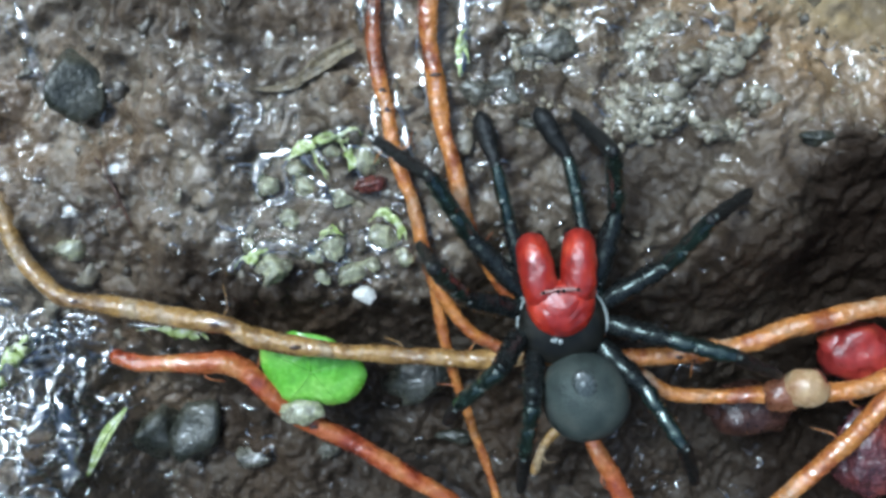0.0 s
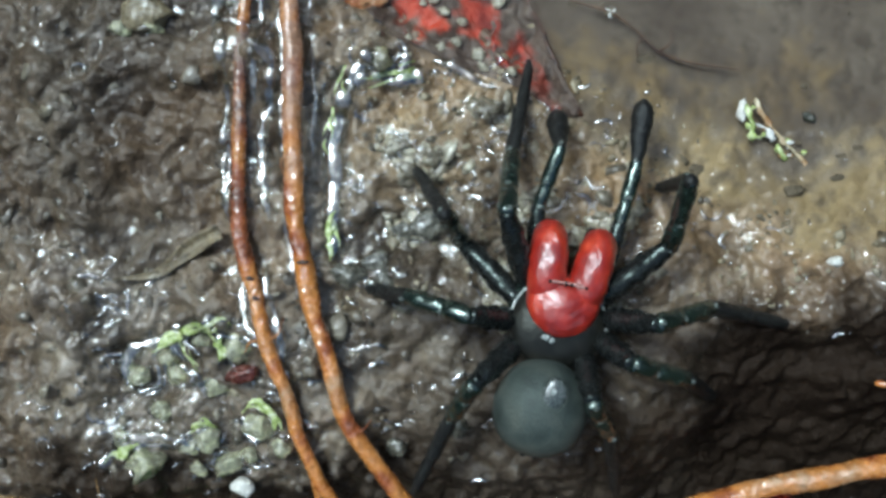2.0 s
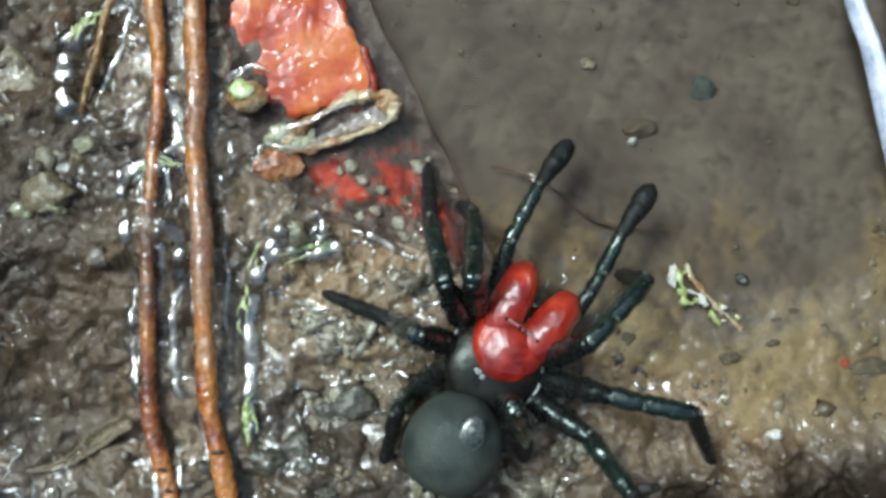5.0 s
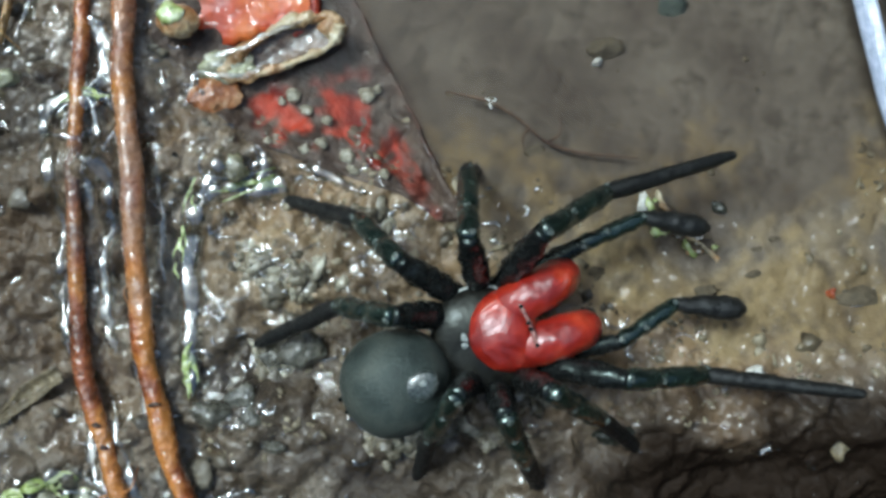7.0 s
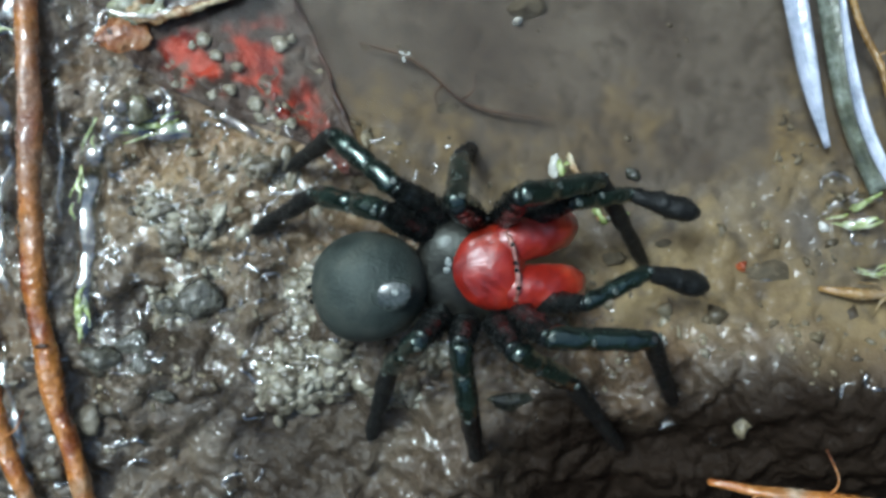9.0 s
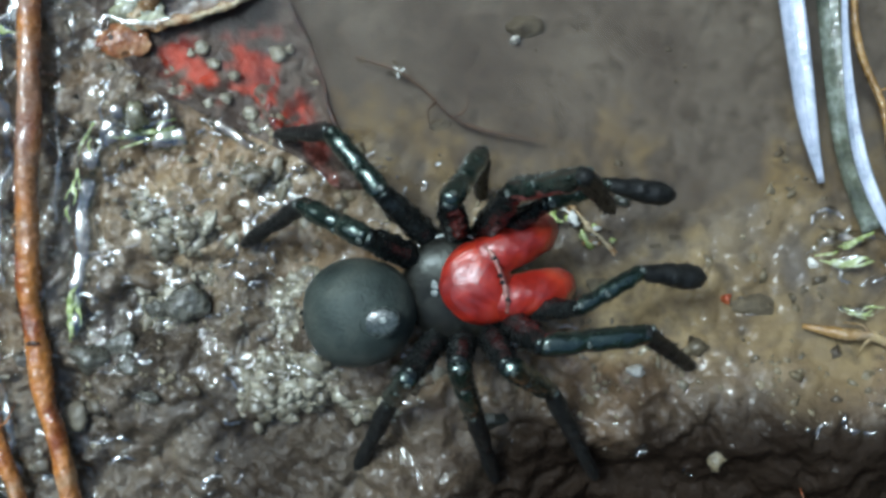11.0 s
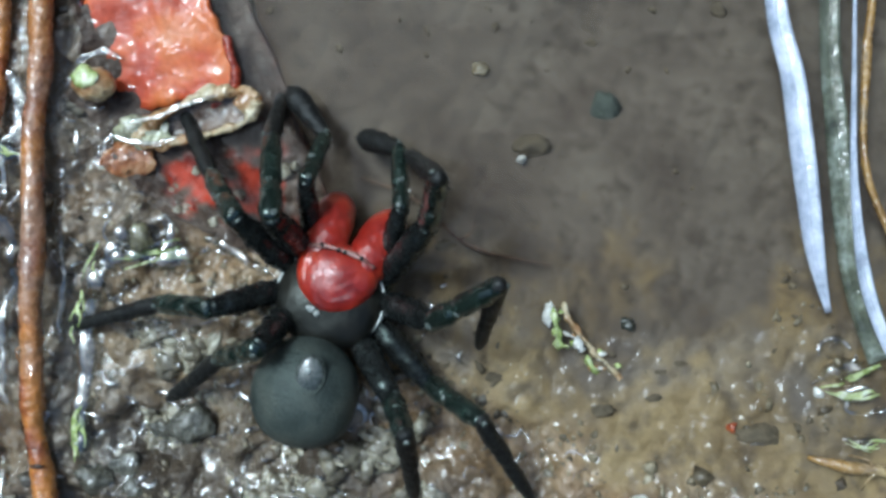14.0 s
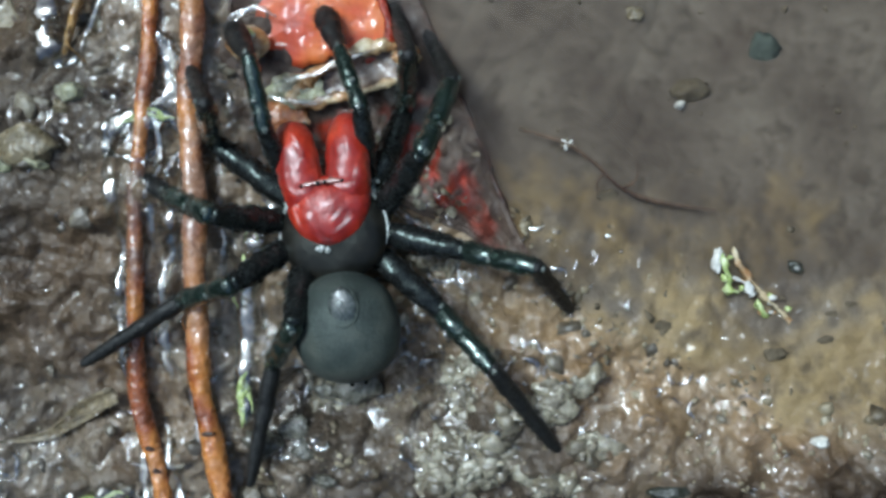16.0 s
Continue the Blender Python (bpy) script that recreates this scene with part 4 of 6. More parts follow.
root("curled_straw", "curled yellow straw half under water", [(-17.8, 15.6, 1.7), (-18.4, 14.6, 1.8), (-19.0, 12.8, 1.7), (-20.2, 10.2, 1.3)], [0.15, 0.2, 0.22, 0.12], TANROOT, 14)
def raw_share(x, y):
    """1 where the slab's bark has peeled off the red wood."""
    wob = 0.5 * lattice(x / 1.1, y / 1.1, 71) + 0.35 * lattice(x / 0.45, y / 0.45, 72)
    a = np.hypot((x + 8.3 + 0.6 * (y - 5.8)) / 1.1, (y - 5.8) / 1.1) + wob
    b = np.hypot((x + 4.9 + 0.5 * (y - 5.4)) / 1.0, (y - 5.4) / 2.6) + wob
    c = np.hypot((x + 6.8) / 2.2, (y - 7.4) / 0.8) + wob
    d = np.hypot((x + 2.9 + 0.4 * (y - 3.4)) / 0.7, (y - 3.4) / 2.4) + 1.5 * wob
    torn = step(-0.7, 0.0, lattice(x / 0.8, y / 1.1, 78) + 0.5 * lattice(x / 0.35, y / 0.35, 79))
    return torn * np.clip(step(1.3, 0.7, a) + step(1.3, 0.7, b) + 0.6 * step(1.2, 0.5, c) + 0.4 * step(1.2, 0.5, d), 0, 1)


def bark_slab():
    """A flat slab of rotten bark that slopes into the puddle, its long edge a low dark ridge."""
    m = wet("rotten_bark", [(0.28, (0.040, 0.026, 0.019)), (0.5, (0.085, 0.060, 0.045)), (0.72, (0.15, 0.115, 0.088))], 1.8, (0.35, 0.6), 0.6, 0.2, 0.25, coat=0.15, film=1.0)
    n, link = m.node_tree.nodes, m.node_tree.links.new
    bsdf = n["Principled BSDF"]
    raw, mix, at, noi, ramp = (n.new(k) for k in ("ShaderNodeAttribute", "ShaderNodeMix", "ShaderNodeTexCoord", "ShaderNodeTexNoise", "ShaderNodeValToRGB"))
    raw.attribute_name, mix.data_type = "raw", "RGBA"
    noi.inputs["Scale"].default_value, noi.inputs["Detail"].default_value = 1000 / 1.3, 5
    link(at.outputs["Object"], noi.inputs["Vector"])
    link(noi.outputs["Fac"], ramp.inputs["Fac"])
    ramp.color_ramp.elements[0].position, ramp.color_ramp.elements[0].color = 0.32, (0.14, 0.014, 0.009, 1)
    ramp.color_ramp.elements[1].position, ramp.color_ramp.elements[1].color = 0.66, (0.52, 0.055, 0.018, 1)
    link(raw.outputs["Fac"], mix.inputs["Factor"])
    link(bsdf.inputs["Base Color"].links[0].from_socket, mix.inputs["A"])
    link(ramp.outputs["Color"], mix.inputs["B"])
    link(mix.outputs["Result"], bsdf.inputs["Base Color"])
    ob = base("bark_slab", "rotten red-brown slab of bark sloping into the puddle", "bark", (0, 0, 0))
    across, along = np.linspace(0, 1, 60), np.arange(0.6, 22, 0.16)
    w, y = np.meshgrid(across, along)
    right = -4.9 + (12.4 - y) * 0.41 + 0.25 * lattice(y / 2.6, y * 0 + 3, 73) + 0.12 * lattice(y / 0.8, y * 0 + 5, 77)
    left = np.interp(y, [0.6, 2.0, 3.5, 5.0, 7.0, 9.0, 22], [-1.2, -3.2, -6.6, -9.6, -11.5, -13.0, -13.4]) + 0.35 * lattice(y / 0.9, y * 0 + 7, 74)
    x = left + (right - left) * w
    top = np.interp(y, [0.6, 4, 9, 14, 22], [-0.35, 0.0, 0.1, 0.1, 0.0]) - 1.1 * step(0.45, 1.0, w) + 0.3 * step(-9, -13, x)
    top = np.maximum(top, surface(x, y) + 0.05) + 0.2 * lattice(x / 1.3, y / 2.2, 75) + 0.13 * np.abs(lattice(x / 0.5, y / 0.6, 76))
    top = top + 0.07 * np.exp(-(((right - x) / 0.28 - 0.6) ** 2)) - 0.1 * raw_share(x, y)
    low = np.minimum(top - 0.6, surface(x, y) - 0.2)
    ny, nx = w.shape
    a = (np.arange(ny - 1)[:, None] * nx + np.arange(nx - 1)).ravel()
    quads = np.stack([a, a + 1, a + nx + 1, a + nx], 1)
    m_ = ny * nx
    ring = list(range(nx)) + [k * nx + nx - 1 for k in range(1, ny)] + [(ny - 1) * nx + k for k in range(nx - 2, -1, -1)] + [k * nx for k in range(ny - 2, 0, -1)]
    sides = [(ring[k], ring[k - 1], ring[k - 1] + m_, ring[k] + m_) for k in range(len(ring))]
    pts = np.vstack([np.stack([x, y, top], -1).reshape(-1, 3), np.stack([x, y, low], -1).reshape(-1, 3)])
    plate = link_mesh("plate", pts, quads.tolist() + (quads[:, ::-1] + m_).tolist() + sides, m, ob)
    attr = plate.data.attributes.new("raw", "FLOAT", "POINT")
    share = raw_share(x, y).ravel()
    attr.data.foreach_set("value", np.concatenate([share, share * 0]).astype(np.float32))
    edge = np.stack([right[::4, 0] - 0.1, along[::4], top[::4, -2] - 0.04], -1)
    v, f = tube(curve(edge, 0.3), 0.1, 8, 6, 0.6, 0.6)
    link_mesh("edge", v, f, DARKJOINT, ob, label="dark frayed edge of the slab")
    return x, y, top


SLAB_X, SLAB_Y, SLAB_Z = bark_slab()


def slab_at(x, y):
    k = np.argmin((SLAB_X - x) ** 2 + (SLAB_Y - y) ** 2)
    return float(SLAB_Z.ravel()[k])


red_bark = base("red_bark", "wet orange-red sheet of inner bark on the slab", "bark", (-9.5, 14, 0.0))
o = ragged([(-13.2, 20.5, 0.5), (-10.0, 21.5, 0.45), (-8.2, 20.0, 0.4), (-7.6, 15.3, 0.38), (-6.6, 12.6, 0.35), (-6.1, 11.0, 0.3), (-6.3, 9.9, 0.3), (-8.9, 9.6, 0.38), (-11.0, 9.4, 0.45), (-12.2, 10.6, 0.5), (-12.8, 12.8, 0.5), (-13.2, 15.5, 0.5)], 0.35, 0.22, 8)
v, f = sheet(o - np.array([-9.5, 14, 0.0]), 0.4, 0.12, 14)
v[:, 2] += 0.13 * lattice(v[:, 0] / 1.3, v[:, 1] / 2.2, 81) + 0.06 * lattice(v[:, 0] / 0.5, v[:, 1] / 0.7, 82)
link_mesh("sheet", v, f, REDBARK, red_bark)
for lo, hi in ((0.17, 0.36), (0.42, 0.55), (0.74, 0.93)):
    seg = o[int(lo * len(o)) : int(hi * len(o))] - np.array([-9.5, 14, 0.0])
    v, f = tube(seg + (0, 0, 0.02), 0.2, 8, 3, 0.6, 0.5)
    link_mesh("torn_edge", v, f, REDFLAKE, red_bark, label="darker torn edge")
bark = base("bark_scrap", "hollow scrap of tan bark holding water beside the red sheet", "bark", (-7.7, 8.9, 0.3))
a = np.linspace(0, 2 * np.pi, 56, endpoint=False)
hull = np.stack([2.75 * np.cos(a) + 0.12 * lattice(a * 2.2, a * 0 + 1, 83), (0.82 + 0.22 * np.cos(a)) * np.sin(a) + 0.12 * lattice(a * 2.6, a * 0 + 4, 84), 0 * a], -1)
tilt = np.array([[math.cos(0.33), -math.sin(0.33), 0], [math.sin(0.33), math.cos(0.33), 0], [0, 0, 1]])
hull = hull @ tilt.T
v, f = sheet(hull * 1.04 + (0, 0, 0.35), 0.45, -0.3, 7)
v[:, 2] += 0.07 * lattice(v[:, 0] / 0.5, v[:, 1] / 0.5, 85)
link_mesh("hollow", v, f, wet("brown_pith", [(0.3, (0.05, 0.03, 0.02)), (0.7, (0.18, 0.12, 0.08))], 0.9, (0.15, 0.35), 0.6, 0.3, 0.5, coat=0.9, film=0.9), bark)
loop = curve(np.vstack([hull, hull[:1]]) + (0, 0, 0.5), 0.2)
v, f = tube(loop, 0.22 * (1 + 0.8 * lattice(np.arange(len(loop)) * 0.22, np.zeros(len(loop)), 86)), 10, 8, 0.35, 0.8)
link_mesh("rim", v, f, TANBARK, bark, label="pale tan rim")
v, f = lump((0.75, 0.6, 0.35), 87, 0.5)
link_mesh("knob", v, f, TANBARK, bark, (2.3, 0.75, 0.45), "cream knob at its end")
v, f = lump((1.25, 0.85, 0.6), 88, 0.45, 4, 1.8)
link_mesh("rotten_end", v, f, wet("rotten_orange", [(0.3, (0.10, 0.035, 0.015)), (0.5, (0.28, 0.10, 0.03)), (0.7, (0.40, 0.22, 0.10))], 0.9, (0.2, 0.4), 0.6, 0.3, 0.5, coat=0.8, film=0.9), bark, (-3.4, -1.75, 0.35), "rotten orange end")
v, f = lump((1.3, 0.9, 0.3), 89, 0.5, 4, 2.4)
link_mesh("slime", v, f, ALGAESTONE, bark, (-2.5, -0.5, 0.4), "pale green slime")


def clinging(name, label, category, cx, cy, rx, ry, material, seed, thick=0.14, lift=0.05, turn=0.0, cell=0.16, low=-0.15):
    """A ragged rotten sheet with holes that follows the ground under it."""
    u = np.arange(-1.35, 1.36, cell / max(rx, ry))
    a, b = np.meshgrid(u, u)
    x = cx + a * rx * math.cos(turn) - b * ry * math.sin(turn)
    y = cy + a * rx * math.sin(turn) + b * ry * math.cos(turn)
    inside = np.hypot(a, b) + 0.35 * lattice(x / (1.3 if cell < 0.2 else 5.0), y / (1.3 if cell < 0.2 else 5.0), seed) + 0.3 * lattice(x / 0.5, y / 0.5, seed + 1) * (cell < 0.2) < 0.95
    z = np.maximum(surface(x, y), low) + lift + 0.12 * lattice(x / 0.7, y / 0.7, seed + 2)
    n = len(u)
    cells = inside[:-1, :-1] & inside[1:, :-1] & inside[:-1, 1:] & inside[1:, 1:]
    q = np.argwhere(cells)
    i0 = q[:, 0] * n + q[:, 1]
    top = np.stack([i0, i0 + 1, i0 + n + 1, i0 + n], 1)
    edges = set()
    for f in top.tolist():
        for k in range(4):
            edges.add((f[k], f[(k + 1) % 4]))
    side = [(e[1], e[0], e[0] + n * n, e[1] + n * n) for e in edges if (e[1], e[0]) not in edges]
    p = np.stack([x - cx, y - cy, z], -1).reshape(-1, 3)
    p = np.vstack([p, p - (0, 0, thick)])
    faces = top.tolist() + (top[:, ::-1] + n * n).tolist() + side
    used = sorted({k for f in faces for k in f})
    place = {k: m for m, k in enumerate(used)}
    return tagged(link_mesh(name, p[used], [tuple(place[k] for k in f) for f in faces], material, at=(cx, cy, 0)), label, category)


for k, (x, y, rx, ry, a) in enumerate([(-4.0, 3.6, 0.7, 0.4, -1.0), (-7.9, 5.4, 0.6, 0.35, -0.7)]):
    clinging("red_flake", "mottled dark red flake of rotten bark at the water's edge", "bark", x, y, rx, ry, REDFLAKE, 14 + 3 * k, lift=0.12, turn=a)
for k, (x, y, r) in enumerate([(-7.4, 6.9, 0.4), (-6.9, 6.2, 0.3), (-6.0, 5.6, 0.3), (-6.3, 4.6, 0.35), (-5.2, 4.0, 0.38), (-7.1, 4.4, 0.28), (-4.2, 6.7, 0.42), (-3.7, 6.9, 0.3), (-8.8, 4.9, 0.26), (-5.0, 3.3, 0.3), (-8.0, 6.7, 0.24), (-3.6, 3.0, 0.32)]):
    v, f = lump((r * 1.1, r, r * 0.8), 160 + k, 0.4, 2)
    tagged(link_mesh("pebble", v, f, SCUM, at=(x, y, slab_at(x, y) + r * 0.35)), "small glistening grey pebble on the rotten slab", "stone", "pebbles on the slab")
v, f = lump((0.95, 0.8, 0.7), 77, 0.15)
seed = tagged(link_mesh("seed", v, f, TANBARK, at=(-12.0, 10.4, 1.5)), "round tan seed with a green film beside red bark", "seed")
v, f = lump((0.6, 0.5, 0.22), 78, 0.5, 3)
link_mesh("algae_film", v, f, PALEGREEN, seed, (-0.2, 0.35, 0.6), "pale green film of algae")
bud = base("bud", "tan bud with a pale tip on the low root", "bud", (5.4, -23.0, 1.0))
v, f = lump((1.2, 1.0, 0.8), 80, 0.2, 3)
link_mesh("body", v, f, wet("brown_berry", [(0.3, (0.10, 0.03, 0.015)), (0.7, (0.26, 0.11, 0.05))], 1.4, (0.2, 0.4), 0.3, 0.2, 0.5, coat=0.8, film=1.1), bud, (-0.5, -0.4, -0.1))
v, f = lump((1.3, 1.1, 1.0), 81, 0.16, 3)
link_mesh("tip", v, f, wet("cream_berry", [(0.3, (0.26, 0.12, 0.06)), (0.5, (0.42, 0.28, 0.14)), (0.75, (0.60, 0.50, 0.32))], 2.4, (0.15, 0.35), 0.3, 0.2, 0.5, coat=1.0, film=1.4), bud, (0.7, 0.1, 0.3), "pale cream tip")
PULP = wet("red_pulp", [(0.3, (0.10, 0.012, 0.012)), (0.5, (0.26, 0.024, 0.018)), (0.74, (0.40, 0.07, 0.03))], 2.6, (0.25, 0.45), 0.2, 0.2, 0.4, coat=0.5, film=1.6, shine=0.15)
PLUM = wet("plum_pulp", [(0.3, (0.03, 0.012, 0.015)), (0.55, (0.10, 0.028, 0.028)), (0.75, (0.24, 0.05, 0.03))], 1.6, (0.15, 0.35), 0.7, 0.25, 0.5, coat=1.0, film=0.8)
for x, y, z, r, seed, m, word in ((9.7, -21.4, -1.0, (2.2, 1.7, 1.2), 82, PULP, "soft bright red fruit"), (10.8, -27.6, -1.4, (1.9, 2.6, 1.2), 84, PLUM, "crushed wet plum-red fruit"), (4.0, -25.2, -2.3, (2.6, 1.6, 1.3), 83, wet("brown_husk", [(0.3, (0.02, 0.009, 0.007)), (0.7, (0.07, 0.03, 0.02))], 1.6, (0.2, 0.4), 0.4, 0.25, 0.4, coat=0.5, film=0.9), "rotten dark brown husk")):
    v, f = lump(r, seed, 0.28, 4)
    tagged(link_mesh("red_fruit", v, f, m, at=(x, y, z)), word + " lying in the gully", "fruit")
husk = base("seed_husk", "crumbled pale green and white seed husk on the silt", "husk", (8.6, 0, 0.3))
v, f = lump((0.27, 0.62, 0.2), 61, 0.45, 3)
link_mesh("shell", v, f, WHITE, husk, (-0.75, 0.55, 0.35), "bright white shell")
for nm, pts, w, m in (("strand", [(-0.55, 0.95, 0.4), (-0.45, 0.3, 0.6), (-0.2, -0.2, 0.5), (-0.35, -0.6, 0.4), (0.15, -0.75, 0.45)], 0.11, PALEGREEN), ("strand", [(-0.1, -0.1, 0.5), (0.4, -0.35, 0.6), (0.75, -0.9, 0.5)], 0.13, WHITE), ("stalk", [(-0.1, 1.2, 0.4), (0.05, 0.6, 0.55), (0.5, 0.0, 0.45), (1.2, -0.9, 0.4), (1.9, -1.6, 0.25), (2.8, -2.5, 0.1)], 0.12, TANBARK), ("strand", [(0.95, -1.1, 0.4), (1.15, -1.6, 0.45), (1.45, -1.9, 0.3)], 0.12, PALEGREEN)):
    line = curve(pts, 0.15)
    v, f = tube(line, 0.85 * w * (1 + 0.9 * lattice(np.arange(len(line)) * 0.6, np.full(len(line), w * 50), 63)), 8, 7, 0.8, 0.5)
    link_mesh(nm, v, f, m, husk)
r_husk = np.random.default_rng(29)
for k in range(26):
    u = r_husk.uniform(0, 1)
    x, y = -0.7 + 2.7 * u + r_husk.normal(0, 0.22), 0.75 - 2.6 * u + r_husk.normal(0, 0.22)
    r = r_husk.uniform(0.07, 0.21)
    v, f = lump((r * 1.4, r, r * 0.7), 64 + k, 0.6, 2)
    link_mesh("fragment", v, f, (WHITE, PALEGREEN, TANBARK, PALEGREEN, SUNK)[k % 5], husk, (x, y, 0.22 + 0.15 * r_husk.uniform()))
# strands along the rims stand for green reflections; those by the blades are algae
for pts, w in (([(-12.3, 1.6, 2.3), (-12.0, 2.7, 2.1), (-11.5, 3.7, 1.9)], [0.08, 0.3, 0.12]), ([(-11.6, 2.7, 1.9), (-10.6, 2.95, 1.7), (-9.6, 3.2, 1.3), (-8.2, 3.5, 0.9)], [0.08, 0.26, 0.3, 0.08]), ([(-21.8, -10.2, 3.2), (-20.8, -9.6, 3.2), (-19.2, -9.2, 3.1), (-18.0, -9.1, 3.1)], [0.08, 0.34, 0.28, 0.08]), ([(-20.4, -9.8, 3.2), (-20.2, -10.6, 3.2), (-19.8, -11.2, 3.1)], [0.1, 0.28, 0.1]), ([(-24.8, -16.2, 2.9), (-23.6, -15.5, 3.1), (-22.2, -15.2, 3.1)], [0.08, 0.35, 0.1]), ([(-17.6, 7.1, 2.3), (-16.4, 7.5, 2.4), (-15.2, 7.3, 2.3)], [0.08, 0.3, 0.1]), ([(19.1, -2.0, 1.2), (20.2, -1.6, 1.2), (21.6, -1.3, 1.3)], [0.1, 0.4, 0.3]), ([(20.3, -4.1, 1.7), (21.2, -4.3, 1.8), (22.1, -4.1, 1.8)], [0.08, 0.25, 0.1]), ([(-18.3, 14.9, 1.9), (-19.6, 14.2, 1.9), (-20.6, 12.6, 1.8)], [0.1, 0.3, 0.1]), ([(-12.7, -6.0, 2.4), (-12.8, -4.8, 2.3), (-12.7, -3.6, 2.3)], [0.1, 0.3, 0.1]), ([(-12.9, -1.0, 2.3), (-12.6, 0.6, 2.2), (-12.3, 1.8, 2.1)], [0.1, 0.35, 0.2]), ([(-10.4, 2.5, 1.6), (-9.2, 2.9, 1.1), (-7.6, 3.0, 0.7)], [0.1, 0.3, 0.1]), ([(-18.9, -9.4, 3.1), (-18.5, -10.2, 3.1), (-18.4, -11.0, 3.1)], [0.1, 0.4, 0.1]), ([(-17.6, -13.6, 3.1), (-16.8, -13.2, 3.2), (-16.0, -13.8, 3.1), (-15.8, -14.7, 3.0)], [0.1, 0.5, 0.4, 0.1]), ([(-20.3, -14.5, 3.1), (-19.6, -14.0, 3.2), (-18.9, -14.4, 3.1)], [0.1, 0.4, 0.1]), ([(19.4, -2.2, 1.3), (20.4, -2.4, 1.5), (21.6, -2.0, 1.6)], [0.1, 0.35, 0.15]), ([(-32.0, -20.3, -0.3), (-29.5, -20.2, 0.2), (-27.0, -20.6, 0.2)], [0.1, 0.5, 0.1]), ([(-41.0, -24.2, 0.0), (-39.4, -22.4, 0.0), (-38.0, -20.9, 0.0)], [0.2, 0.9, 0.2])):
    lifted = [(x, y, max(z, floor_at(x, y) + 0.12)) for x, y, z in pts]
    line = curve(lifted, 0.2)
    algae = base("green_strand", "thin yellow-green strands at the water's edge: algae and foliage reflections", "algae", line[0])
    r_wisp = np.random.default_rng(int(abs(pts[0][0]) * 100))
    for _ in range(5):
        n = len(line)
        i0, i1 = sorted(r_wisp.integers(0, n, 2))
        i1 = min(n, max(i1, i0 + 5))
        i0 = max(0, i1 - 6) if i1 - i0 < 5 else i0
        k = np.arange(i1 - i0)
        part_ = line[i0:i1] + np.stack([0.3 * lattice(k / 3.0 + r_wisp.uniform(0, 50), k * 0.0, 64), 0.3 * lattice(k / 3.0 + r_wisp.uniform(0, 50), k * 0.0, 65), 0.08 * lattice(k / 2.0, k * 0.0, 66)], -1) + r_wisp.uniform(-0.14, 0.14, 3) * (1, 1, 0.3)
        taper = np.clip(np.minimum(k, len(k) - 1 - k) / 3, 0.2, 1)
        v, f = tube(part_ - line[0], max(w) * r_wisp.uniform(0.18, 0.5) * taper * (1 + 0.7 * lattice(k / 1.7, k * 0.0, 67)), 8, 6, 0.7, 0.22)
        link_mesh("wisp", v, f, PALEGREEN, algae)
stone("pebble", "dark red-brown lump under a film of water", -17.6, -11.7, (0.9, 0.6, 0.6), wet("maroon_stone", [(0.3, (0.05, 0.012, 0.008)), (0.7, (0.14, 0.035, 0.02))], 1.0, (0.15, 0.4), 0.5, coat=0.9, film=0.9), 71)
for k, (x, y, rx, ry, m) in enumerate([(-21.6, 6.5, 1.7, 0.9, TANSTONE), (-22.9, 5.7, 0.8, 0.5, ALGAESTONE), (-21.2, 5.6, 0.6, 0.45, ALGAESTONE), (-19.7, 8.6, 0.8, 0.6, ALGAESTONE), (-20.4, 8.0, 0.5, 0.4, TANSTONE), (-24.3, 12.2, 2.2, 2.6, TANSTONE)]):
    stone("mud_clod", "pale tan clod of wet earth on the bank", x, y, (rx, ry, 0.55), m, 170 + k, 0.5, 0.5, "clods on the bank")
stone("pebble", "white speck beside the algae", 19.3, -2.4, (0.28, 0.24, 0.22), WHITE, 72)
root("small_twig", "forked yellow twig on the shore", [(18.7, -5.0, 1.7), (20.3, -5.2, 2.0), (21.7, -5.3, 2.0), (22.8, -6.2, 2.0)], [0.12, 0.25, 0.22, 0.12], TANROOT, 15)
root("small_twig", "dark reddish hair root in the puddle", [(-0.6, 6.5, 0.05), (0.4, 6.2, 0.1), (1.5, 5.8, 0.2), (2.7, 4.9, 0.1), (3.9, 3.7, 0.0), (5.6, 3.1, 0.0), (8.0, 2.8, -0.1)], [0.04, 0.08, 0.07, 0.1, 0.07, 0.03], wet("hair_root", [(0.3, (0.05, 0.028, 0.018)), (0.7, (0.13, 0.085, 0.055))], 1.0, (0.5, 0.7), 0.3, spec=0.2), 16)
speck = base("floating_speck", "white star-shaped speck floating on the puddle", "speck", (1.45, 5.8, 0.16))
for k in range(6):
    a = 1.05 * k + 0.2
    v, f = tube(curve([(0, 0, 0.05), (0.18 * math.cos(a), 0.15 * math.sin(a), 0.06), ((0.26 + 0.1 * (k % 3)) * math.cos(a + 0.3), 0.28 * math.sin(a + 0.3), 0.02)], 0.06), 0.06, 6, 2, 0.3)
    link_mesh("arm", v, f, (WHITE, STRAW)[k % 2], speck)
root("small_twig", "dark hair root on the mud", [(-32.6, -10.4, floor_at(-32.6, -10.4) + 0.3), (-31.6, -12.2, floor_at(-31.6, -12.2) + 0.35), (-30.8, -14.2, floor_at(-30.8, -14.2) + 0.3)], [0.06, 0.1, 0.06], DARKJOINT, 17)


